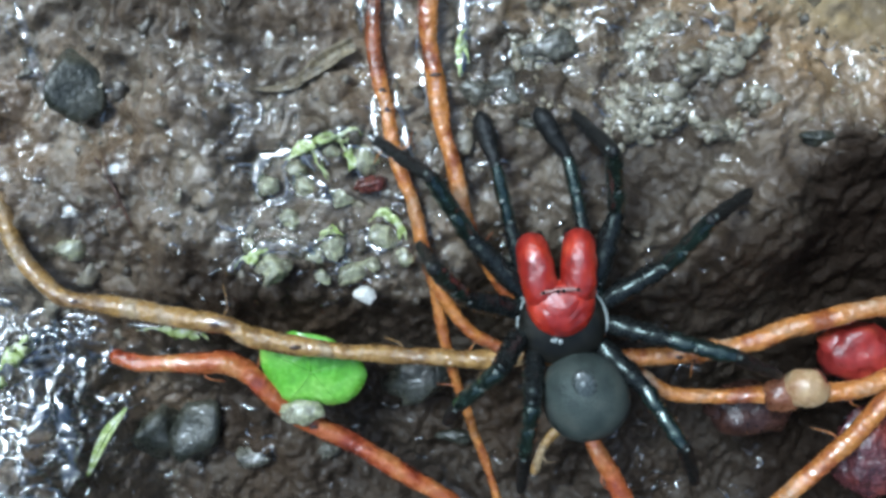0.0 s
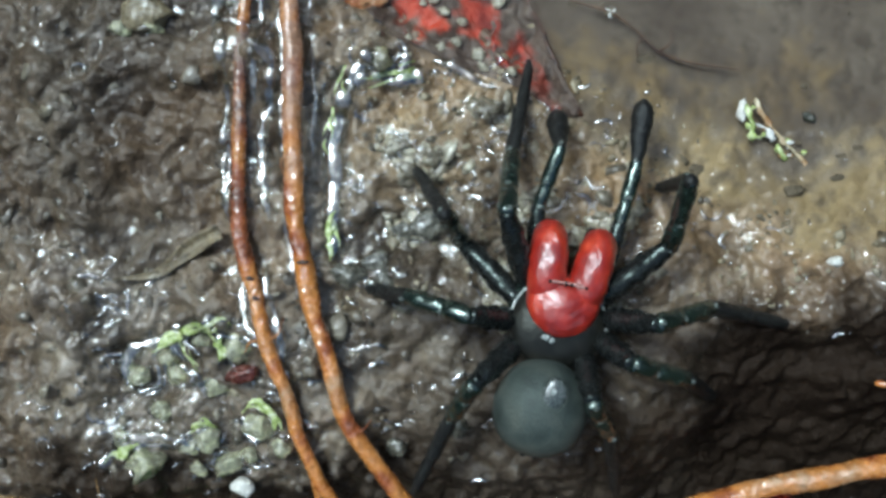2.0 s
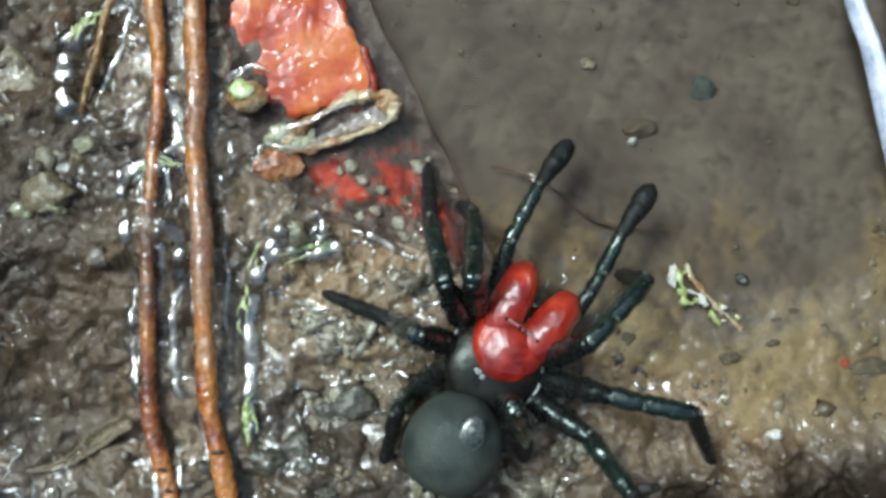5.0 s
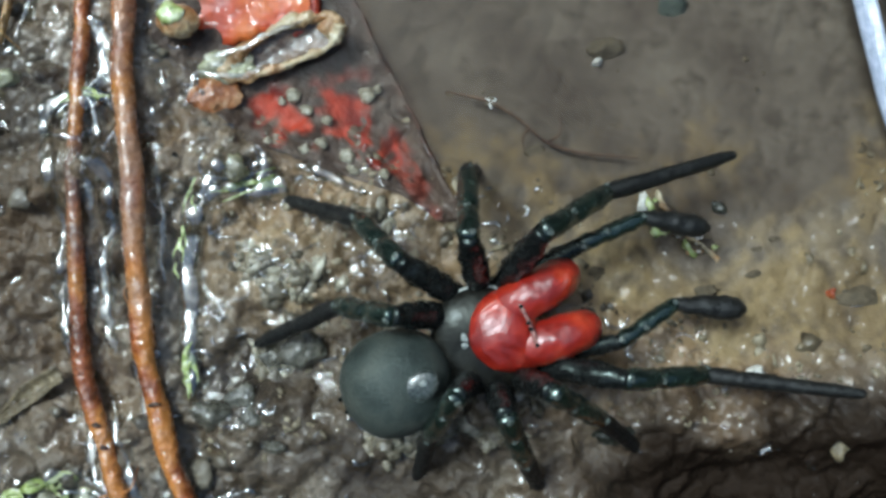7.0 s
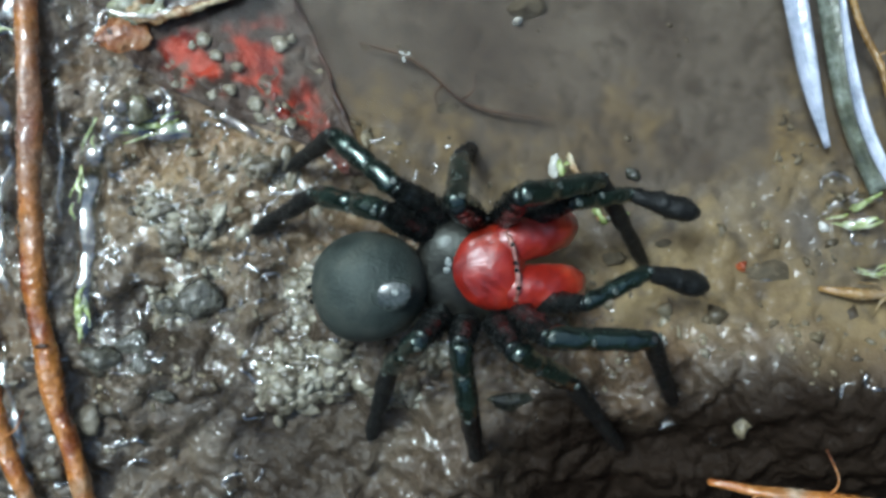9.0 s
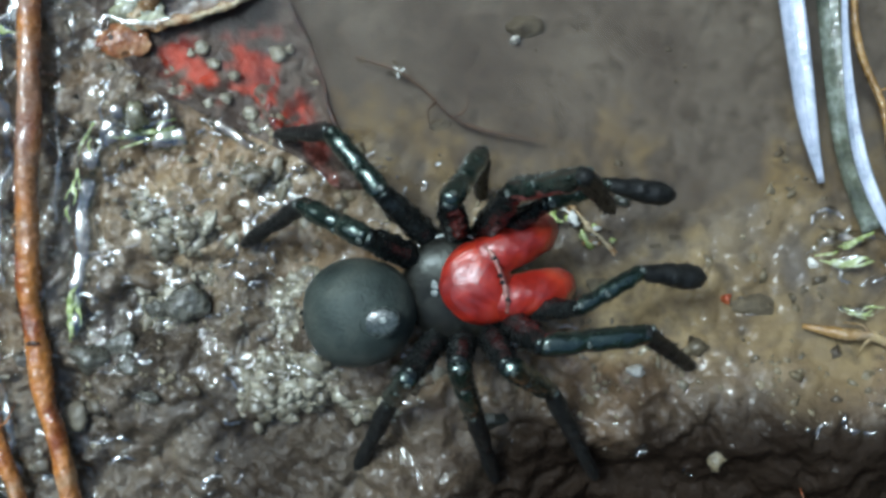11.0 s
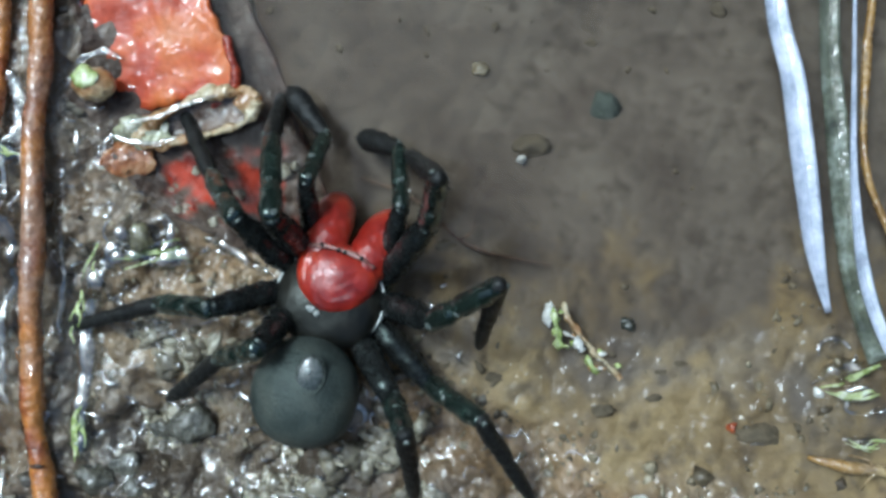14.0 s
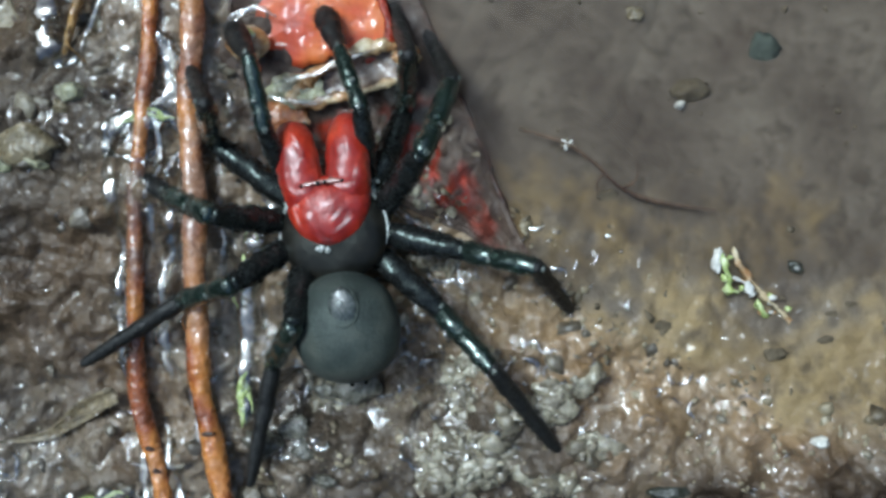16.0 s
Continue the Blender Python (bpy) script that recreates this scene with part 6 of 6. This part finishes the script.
# ---- what moves ----
def glide(rows, t):
    """The row's values at t, on a smooth line through all rows (seconds first)."""
    ts = np.array([r[0] for r in rows], float)
    vs = np.array([r[1:] for r in rows], float)
    slope = np.zeros_like(vs)
    d = np.diff(vs, axis=0) / np.diff(ts)[:, None]
    h = np.diff(ts)[:, None]
    slope[1:-1] = (d[:-1] * h[1:] + d[1:] * h[:-1]) / (h[:-1] + h[1:])
    slope[1:-1][d[:-1] * d[1:] <= 0] = 0
    slope[0], slope[-1] = d[0], d[-1]
    i = int(np.clip(np.searchsorted(ts, t, "right") - 1, 0, len(ts) - 2))
    w = ts[i + 1] - ts[i]
    u = (t - ts[i]) / w
    a, b = vs[i], vs[i + 1]
    return (2 * u**3 - 3 * u**2 + 1) * a + (u**3 - 2 * u**2 + u) * w * slope[i] + (3 * u**2 - 2 * u**3) * b + (u**3 - u**2) * w * slope[i + 1]


def heading(az, el):
    return Vector((math.cos(el) * math.cos(az), math.cos(el) * math.sin(az), math.sin(el)))


def motions():
    times = [k / 10 for k in range(161)]
    aims = {}

    def bend(name, j, rows):
        """Where a segment of a limb points in the spider's space: seconds, azimuth and height in degrees."""
        vectors = [(t, *heading(radians(a), radians(e))) for t, a, e in rows]
        aims[name, j] = [Vector(glide(vectors, t)).normalized() for t in times]

    # seconds, place of the waist in mm, heading, pitch, swing of the abdomen
    track = [
        (0, -7.40, -20.23, 5.10, 96, -0, 20),
        (0.5, -5.07, -18.51, 5.10, 93, 1, 0),
        (1, -3.13, -14.86, 5.10, 81, -0, 2),
        (1.5, -2.65, -12.79, 5.16, 75, -3, 5),
        (2, -2.19, -10.83, 5.10, 77, -7, -1),
        (2.5, -1.09, -7.71, 4.95, 66, -11, 4),
        (3, -0.73, -5.12, 4.54, 61, -13, 7),
        (3.5, -1.65, -4.15, 4.38, 62, -14, 15),
        (4, -2.35, -4.14, 4.38, 61, -14, 15),
        (6.5, -1.48, -4.20, 4.39, 26, -6, 6),
        (7, -1.34, -4.82, 4.49, 18, -4, 4),
        (7.5, -0.35, -4.27, 4.40, 18, -4, -4),
        (8, 0.09, -4.18, 4.39, 16, -3, 2),
        (8.5, 1.75, -3.80, 4.33, 4, -1, 5),
        (9, 2.30, -3.67, 4.31, 6, -1, 1),
        (11.5, 3.07, -3.91, 4.35, 20, -5, -9),
        (12, 3.60, -2.33, 4.03, 21, -7, -10),
        (12.5, 3.08, -1.84, 3.91, 28, -8, -13),
        (13, 1.36, -1.72, 3.88, 45, -12, -13),
        (13.5, 0.74, -0.01, 3.45, 58, -13, 7),
        (14, -1.77, -0.04, 3.46, 72, -14, 9),
        (14.5, -3.19, -0.79, 3.65, 79, -14, 9),
        (15, -4.68, -0.99, 3.70, 83, -14, 4),
        (15.5, -6.54, -0.99, 3.71, 95, -14, -7),
        (16, -8.14, 0.87, 3.46, 97, -11, 1),
    ]
    droop = [(0, 0), (0.5, 1), (1, 0), (1.5, -2), (2, -4), (2.5, -4), (3, -4), (3.5, -4), (4, -4), (6.5, -4), (7, -2), (7.5, -2), (8, -2), (8.5, 14), (9, 13), (11.5, 11), (12, 17), (12.5, 20), (13, 6), (13.5, 23), (14, 23), (14.5, 10), (15, 4), (15.5, -4), (16, -4)]
    bend("left_palp", 0, [(0, 9, -2), (0.5, 10, -2), (1, 15, 1), (1.5, 17, 23), (2, 5, 9), (2.5, 5, 14), (3, 11, 25), (3.5, 9, 23), (4, 14, 12), (6.5, 18, 35), (7, 7, 8), (7.5, 11, 18), (8, 7, 13), (8.5, 11, 37), (9, 12, 42), (11.5, 14, 40), (12, 17, 55), (12.5, 18, 55), (13, 24, 42), (13.5, 25, 58), (14, 16, 50), (14.5, 17, 47), (15, 19, 16), (15.5, 18, 19), (16, 6, 47)])
    bend("left_palp", 1, [(0, 8, 5), (0.5, -2, 16), (1, -12, -5), (1.5, -12, -15), (2, -8, 12), (2.5, -5, 0), (3, 1, -3), (3.5, 2, 4), (4, 10, 7), (6.5, 1, -21), (7, 0, -9), (7.5, 3, -26), (8, -4, -21), (8.5, -4, -29), (9, -1, -35), (11.5, -1, -30), (12, 3, -32), (12.5, 6, -34), (13, 8, -11), (13.5, 6, -27), (14, 7, -36), (14.5, 6, -20), (15, -1, 34), (15.5, 6, 27), (16, 2, 15)])
    bend("left_palp", 2, [(0, 12, -17), (0.5, 21, -42), (1, 15, -24), (1.5, 51, -42), (2, 11, -48), (2.5, -11, -23), (3, -10, -15), (3.5, -11, -30), (4, 5, -5), (6.5, -27, -29), (7, -32, -5), (7.5, -33, -4), (8, -28, 5), (8.5, -25, 3), (9, -24, -5), (11.5, -27, -13), (12, -18, -14), (12.5, -18, -22), (13, -12, -53), (13.5, 20, -44), (14, 56, -15), (14.5, 23, -41), (15, -14, -54), (15.5, -7, -27), (16, 29, -42)])
    bend("right_palp", 0, [(0, 3, -5), (0.5, -2, -3), (1, -9, 1), (1.5, -4, 3), (2, -6, 6), (2.5, -11, 13), (3, -7, 25), (3.5, -9, 17), (4, 1, 14), (6.5, -10, 15), (7, -11, 12), (7.5, -7, 8), (8, -14, 13), (8.5, -3, 42), (9, -2, 46), (11.5, -8, 43), (12, -10, 49), (12.5, -10, 57), (13, 1, 38), (13.5, -2, 54), (14, -2, 47), (14.5, 1, 11), (15, 4, 14), (15.5, -3, 15), (16, -8, 39)])
    bend("right_palp", 1, [(0, 8, -3), (0.5, 3, -3), (1, -5, -4), (1.5, 1, 1), (2, -3, 5), (2.5, 3, 3), (3, 6, -2), (3.5, 8, 13), (4, 7, 12), (6.5, 18, 11), (7, 9, -13), (7.5, 9, -29), (8, 13, -19), (8.5, 11, -16), (9, 16, -20), (11.5, 10, -16), (12, 16, -18), (12.5, 19, -20), (13, 20, 9), (13.5, 13, -26), (14, 23, -21), (14.5, 12, 41), (15, 15, 18), (15.5, 5, 25), (16, 14, -14)])
    bend("right_palp", 2, [(0, 27, -2), (0.5, 21, -6), (1, 10, -17), (1.5, 19, -5), (2, 4, 0), (2.5, -4, -10), (3, -4, -18), (3.5, 9, -22), (4, 16, 8), (6.5, -31, -25), (7, -27, 5), (7.5, -26, 26), (8, -34, 6), (8.5, -19, -3), (9, -23, -22), (11.5, -27, -21), (12, -33, -37), (12.5, -16, -42), (13, 2, -58), (13.5, 31, -42), (14, 80, -46), (14.5, 66, -51), (15, 48, -33), (15.5, -7, -43), (16, 19, -35)])
    bend("left_leg_1", 0, [(0, 37, 4), (0.5, 31, -5), (1, 37, -30), (1.5, 40, 51), (2, 29, 35), (2.5, 49, 58), (3, 75, 66), (3.5, 39, -13), (4, 49, 43), (6.5, 75, 66), (7, 36, 50), (7.5, 47, 66), (8, 36, 55), (8.5, 57, 77), (9, 48, 72), (11.5, 37, 55), (12, 61, 74), (12.5, 52, 75), (13, 57, 47), (13.5, 85, 72), (14, 60, 75), (14.5, 47, 40), (15, 45, 48), (15.5, 32, 12), (16, 44, 5)])
    bend("left_leg_1", 1, [(0, 25, 25), (0.5, 10, 33), (1, 10, 51), (1.5, 12, -47), (2, 5, -40), (2.5, 18, -28), (3, 25, -18), (3.5, 24, -1), (4, 26, -21), (6.5, 19, -34), (7, 6, -34), (7.5, 3, -32), (8, -8, -43), (8.5, 2, -41), (9, 2, -37), (11.5, -8, 62), (12, 6, -38), (12.5, 5, -54), (13, 33, -48), (13.5, 31, -32), (14, 26, -26), (14.5, 31, -30), (15, 24, -31), (15.5, -10, 49), (16, -56, 72)])
    bend("left_leg_1", 2, [(0, 56, -47), (0.5, 3, -47), (1, 12, -44), (1.5, 22, -45), (2, -0, -30), (2.5, 8, -55), (3, 1, -61), (3.5, 30, 2), (4, 42, -42), (6.5, -57, -66), (7, -7, -14), (7.5, -79, -51), (8, -33, -30), (8.5, -52, -34), (9, -63, -43), (11.5, -52, -72), (12, -76, -52), (12.5, -68, -39), (13, 33, -17), (13.5, 44, -59), (14, 27, -55), (14.5, 32, -2), (15, 16, -3), (15.5, -9, -34), (16, 33, -50)])
    bend("left_leg_2", 0, [(0, 62, 40), (0.5, 65, 1), (1, 61, 32), (1.5, 54, 43), (2, 54, -13), (2.5, 67, -33), (3, 73, 36), (3.5, 69, 44), (4, 66, 49), (6.5, 88, 61), (7, 83, 55), (7.5, 99, 66), (8, 95, 62), (8.5, 120, 57), (9, 133, 75), (11.5, 79, 64), (12, 117, 59), (12.5, 107, 56), (13, 83, 64), (13.5, 89, 30), (14, 66, 52), (14.5, 61, 47), (15, 74, 25), (15.5, 75, 47), (16, 80, 56)])
    bend("left_leg_2", 1, [(0, 29, 50), (0.5, 34, 54), (1, 30, 55), (1.5, 42, -44), (2, 47, 67), (2.5, 84, 75), (3, 39, -40), (3.5, 45, -36), (4, 49, -23), (6.5, 42, -53), (7, 65, -44), (7.5, 67, -45), (8, 70, -44), (8.5, 83, -40), (9, 78, -61), (11.5, 45, -46), (12, 65, -39), (12.5, 72, -47), (13, 61, -37), (13.5, 64, -43), (14, 56, -40), (14.5, 43, -22), (15, 62, -19), (15.5, 60, -13), (16, 61, -36)])
    bend("left_leg_2", 2, [(0, 67, -78), (0.5, 55, -57), (1, 35, -74), (1.5, 31, -36), (2, 43, -57), (2.5, 95, -51), (3, 43, -28), (3.5, 34, -37), (4, 34, -58), (6.5, 28, -38), (7, 7, -82), (7.5, 64, -80), (8, 70, -83), (8.5, 223, -59), (9, 229, -100), (11.5, 252, -65), (12, 257, -116), (12.5, 300, -115), (13, 370, -72), (13.5, 441, -5), (14, 408, -27), (14.5, 386, -33), (15, 430, -3), (15.5, 407, -18), (16, 412, -26)])
    bend("left_leg_3", 0, [(0, 132, 57), (0.5, 102, 2), (1, 111, 33), (1.5, 94, 60), (2, 94, 52), (2.5, 110, 46), (3, 117, -11), (3.5, 119, -22), (4, 100, 51), (6.5, 131, 45), (7, 124, 33), (7.5, 132, 35), (8, 112, 48), (8.5, 143, 36), (9, 139, 39), (11.5, 114, 32), (12, 129, 35), (12.5, 124, 36), (13, 100, 46), (13.5, 142, 57), (14, 129, 39), (14.5, 123, -17), (15, 132, 15), (15.5, 131, 44), (16, 127, 46)])
    bend("left_leg_3", 1, [(0, 132, -25), (0.5, 95, 31), (1, 110, -28), (1.5, 57, -44), (2, 85, -23), (2.5, 80, -36), (3, 117, 51), (3.5, 128, 61), (4, 87, -45), (6.5, 103, -47), (7, 114, -43), (7.5, 119, -29), (8, 112, -30), (8.5, 129, -16), (9, 133, -18), (11.5, 112, -16), (12, 115, -22), (12.5, 106, -29), (13, 82, -45), (13.5, 65, -33), (14, 103, -35), (14.5, 113, -11), (15, 107, -40), (15.5, 102, -40), (16, 96, -32)])
    bend("left_leg_3", 2, [(0, 155, -60), (0.5, 124, -44), (1, 125, -28), (1.5, 84, -48), (2, 94, -58), (2.5, 93, -47), (3, 131, -55), (3.5, 133, -57), (4, 100, -36), (6.5, 126, -48), (7, 143, -43), (7.5, 151, -40), (8, 196, -69), (8.5, 203, -62), (9, 196, -57), (11.5, 157, -53), (12, 162, -53), (12.5, 161, -58), (13, 106, -60), (13.5, 92, -64), (14, 120, -26), (14.5, 136, 3), (15, 142, -10), (15.5, 134, -30), (16, 114, -2)])
    bend("left_leg_4", 0, [(0, 170, 45), (0.5, 141, 45), (1, 140, 47), (1.5, 152, 13), (2, 142, 36), (2.5, 145, 50), (3, 151, 26), (3.5, 149, -31), (4, 150, -46), (6.5, 171, -13), (7, 150, 53), (7.5, 136, 58), (8, 146, 52), (8.5, 160, 39), (9, 143, 49), (11.5, 134, 51), (12, 146, 46), (12.5, 148, 48), (13, 127, 41), (13.5, 156, 46), (14, 177, 61), (14.5, 154, 65), (15, 150, 59), (15.5, 158, 55), (16, 176, 45)])
    bend("left_leg_4", 1, [(0, 169, -24), (0.5, 168, -21), (1, 173, -35), (1.5, 164, -47), (2, 162, -48), (2.5, 124, -40), (3, 134, -57), (3.5, 152, 68), (4, 153, 71), (6.5, 166, 44), (7, 153, -47), (7.5, 146, -51), (8, 134, -54), (8.5, 155, -48), (9, 160, -33), (11.5, 137, -28), (12, 144, -35), (12.5, 136, -44), (13, 144, -44), (13.5, 120, -53), (14, 120, -50), (14.5, 130, -54), (15, 125, -53), (15.5, 118, -56), (16, 133, -46)])
    bend("left_leg_4", 2, [(0, 173, -48), (0.5, 181, -52), (1, 172, -42), (1.5, 162, -4), (2, 166, -30), (2.5, 158, -61), (3, 180, -29), (3.5, 175, -56), (4, 182, -50), (6.5, 235, -46), (7, 184, -36), (7.5, 185, -49), (8, 187, -44), (8.5, 198, -25), (9, 198, -45), (11.5, 190, -45), (12, 196, -40), (12.5, 191, -41), (13, 174, -29), (13.5, 158, -29), (14, 138, -46), (14.5, 130, -53), (15, 133, -35), (15.5, 148, -26), (16, 159, -10)])
    bend("right_leg_1", 0, [(0, -21, 6), (0.5, -34, 15), (1, -46, -11), (1.5, -45, -8), (2, -40, 19), (2.5, -43, 7), (3, -36, 50), (3.5, -44, 61), (4, -34, 66), (6.5, -38, 71), (7, -29, 33), (7.5, -31, 64), (8, -36, 58), (8.5, -34, 68), (9, -37, 70), (11.5, -39, 69), (12, -44, 70), (12.5, -41, 64), (13, -31, 61), (13.5, -62, 73), (14, -29, 49), (14.5, -38, 52), (15, -31, -17), (15.5, -18, 2), (16, -25, -23)])
    bend("right_leg_1", 1, [(0, 6, 39), (0.5, -28, -33), (1, 3, 47), (1.5, 9, 62), (2, 6, 47), (2.5, 27, 67), (3, -18, -25), (3.5, -9, -1), (4, -11, -6), (6.5, -15, -18), (7, -24, -23), (7.5, -24, -32), (8, -26, -26), (8.5, -12, -17), (9, -11, -12), (11.5, -14, -11), (12, -16, -8), (12.5, -14, -28), (13, 7, 72), (13.5, -2, 58), (14, -3, 74), (14.5, -0, 68), (15, -8, 57), (15.5, -1, 52), (16, -30, 66)])
    bend("right_leg_1", 2, [(0, 34, -66), (0.5, -17, -17), (1, -20, -56), (1.5, -15, -60), (2, 46, -87), (2.5, 120, -85), (3, -26, -17), (3.5, 10, -64), (4, 6, -71), (6.5, -19, -61), (7, -28, 15), (7.5, -36, -30), (8, -44, -12), (8.5, -58, -45), (9, -71, -49), (11.5, -54, -53), (12, -78, -45), (12.5, -15, 2), (13, -2, -77), (13.5, 38, -77), (14, 51, -65), (14.5, 21, -68), (15, -8, -32), (15.5, 22, -42), (16, 13, -49)])
    bend("right_leg_2", 0, [(0, -64, 8), (0.5, -50, 59), (1, -69, 41), (1.5, -76, 56), (2, -83, 59), (2.5, -82, 65), (3, -89, 57), (3.5, -80, 31), (4, -75, 36), (6.5, -58, 65), (7, -22, 76), (7.5, -50, 66), (8, -39, 66), (8.5, -31, 77), (9, -56, 73), (11.5, -65, 72), (12, -43, 61), (12.5, -85, 71), (13, -77, 55), (13.5, -114, 54), (14, -97, 51), (14.5, -77, 53), (15, -72, 35), (15.5, -83, 49), (16, -55, 46)])
    bend("right_leg_2", 1, [(0, -37, 35), (0.5, -71, -35), (1, -62, -26), (1.5, -68, -35), (2, -65, -36), (2.5, -52, -29), (3, -59, 15), (3.5, -70, 36), (4, -72, 26), (6.5, -54, -29), (7, -56, -39), (7.5, -57, -33), (8, -68, -38), (8.5, -58, -51), (9, -42, -38), (11.5, -56, -54), (12, -34, -52), (12.5, -41, -8), (13, -57, -8), (13.5, -64, -22), (14, -45, 41), (14.5, -44, 60), (15, -57, 70), (15.5, -67, 36), (16, -26, -23)])
    bend("right_leg_2", 2, [(0, -77, -55), (0.5, -67, -49), (1, -64, -4), (1.5, -66, -29), (2, -90, -34), (2.5, -47, -50), (3, -109, -74), (3.5, -108, -66), (4, -103, -62), (6.5, -86, -37), (7, -65, -47), (7.5, -74, -57), (8, -72, -55), (8.5, -62, -50), (9, -63, -40), (11.5, -83, -24), (12, -57, -11), (12.5, -94, -50), (13, -110, -41), (13.5, -120, -18), (14, -177, -68), (14.5, -220, -101), (15, -199, -102), (15.5, -211, -74), (16, -343, -48)])
    bend("right_leg_3", 0, [(0, -108, 15), (0.5, -117, 59), (1, -137, 39), (1.5, -137, 27), (2, -120, 64), (2.5, -119, 55), (3, -126, 41), (3.5, -91, -7), (4, -88, -2), (6.5, -109, 76), (7, -106, 79), (7.5, -100, 76), (8, -130, 80), (8.5, -137, 81), (9, -129, 79), (11.5, -130, 80), (12, -123, 67), (12.5, -146, 76), (13, -82, 44), (13.5, -110, -10), (14, -120, -4), (14.5, -118, -31), (15, -90, -34), (15.5, -107, 35), (16, -112, 7)])
    bend("right_leg_3", 1, [(0, -109, 5), (0.5, -121, -26), (1, -124, -30), (1.5, -125, -32), (2, -95, -30), (2.5, -99, -31), (3, -97, -43), (3.5, -152, 68), (4, -137, 67), (6.5, -98, -25), (7, -88, -40), (7.5, -94, -31), (8, -91, -31), (8.5, -87, -27), (9, -91, -25), (11.5, -94, -44), (12, -95, -42), (12.5, -77, -59), (13, -105, 56), (13.5, -112, 68), (14, -104, 40), (14.5, -115, 52), (15, -115, 55), (15.5, -104, 54), (16, -111, 24)])
    bend("right_leg_3", 2, [(0, -126, -41), (0.5, -133, -42), (1, -130, -33), (1.5, -138, -21), (2, -110, -59), (2.5, -100, -47), (3, -112, -27), (3.5, -108, -56), (4, -101, -56), (6.5, -92, -63), (7, -88, -55), (7.5, -95, -50), (8, -93, -59), (8.5, -90, -52), (9, -91, -52), (11.5, -98, -36), (12, -104, -32), (12.5, -111, -34), (13, -122, -58), (13.5, -116, -48), (14, -128, -37), (14.5, -120, -30), (15, -127, -28), (15.5, -100, -73), (16, -148, -62)])
    bend("right_leg_4", 0, [(0, -139, 18), (0.5, -156, 51), (1, -161, 46), (1.5, -148, 54), (2, -168, 56), (2.5, -160, 40), (3, -153, 56), (3.5, -146, 49), (4, -155, 74), (6.5, -188, 77), (7, -206, 76), (7.5, -184, 73), (8, -189, 73), (8.5, -161, 68), (9, -152, 70), (11.5, -171, 63), (12, -223, 71), (12.5, -208, 73), (13, -146, 79), (13.5, -139, 67), (14, -130, 29), (14.5, -124, 46), (15, -132, 30), (15.5, -145, -26), (16, -140, -4)])
    bend("right_leg_4", 1, [(0, -151, 16), (0.5, -154, -26), (1, -153, -32), (1.5, -146, -37), (2, -136, -49), (2.5, -139, -49), (3, -139, -52), (3.5, -164, 64), (4, -124, -39), (6.5, -114, -45), (7, -138, -45), (7.5, -126, -47), (8, -129, -43), (8.5, -129, -56), (9, -138, -51), (11.5, -137, -50), (12, -137, -36), (12.5, -136, -39), (13, -144, -44), (13.5, -149, -33), (14, -131, 67), (14.5, -147, 59), (15, -142, 55), (15.5, -137, 48), (16, -144, 14)])
    bend("right_leg_4", 2, [(0, -162, -45), (0.5, -167, -46), (1, -160, -42), (1.5, -152, -46), (2, -156, -46), (2.5, -154, -40), (3, -143, -54), (3.5, -117, -73), (4, -129, -69), (6.5, -114, -61), (7, -123, -53), (7.5, -120, -46), (8, -115, -49), (8.5, -116, -40), (9, -115, -37), (11.5, -135, -33), (12, -117, -41), (12.5, -121, -42), (13, -138, -45), (13.5, -150, -60), (14, -157, -59), (14.5, -157, -70), (15, -141, -56), (15.5, -145, -38), (16, -152, -32)])
    walk(spider_ob, [(t, Matrix.Translation(Vector(p[:3]) * MM) @ pose(0, 0, 0, 0, 0, p[3]) @ pose(0, 0, 0, 0, -p[4], 0)) for t, p in ((t, glide(track, t)) for t in times)])
    walk(abdomen_ob, [(t, pose(0, 0, 0, 0, 0, p[5]) @ pose(0, 0, 0, 0, p[4] * 0.6, 0)) for t, p in ((t, glide(track, t)) for t in times)])
    for jaw, side in zip(jaw_obs, (1, -1)):
        walk(jaw, [(t, pose(0.003, side * 0.0009, 0.0001, 0, a, 0)) for t, a in ((t, float(glide(droop, t)[0])) for t in times)])
    for kind, lengths in LENGTHS.items():
        for word, side in (("left", 1), ("right", -1)):
            hip = HIPS[kind]
            turn = [None] * 3
            rows = [[], [], []]
            for k, t in enumerate(times):
                at = Vector((hip[0], hip[1] * side, hip[2]))
                for j in range(3):
                    d = aims[word + "_" + kind, j][k]
                    turn[j] = d.to_track_quat("X", "Z") if k == 0 else aims[word + "_" + kind, j][k - 1].rotation_difference(d) @ turn[j]
                    rows[j].append((t, Matrix.Translation(at * MM) @ turn[j].to_matrix().to_4x4()))
                    at = at + d * lengths[j]
            for j in range(3):
                walk(limb_obs[word + "_" + kind, j], rows[j])


motions()
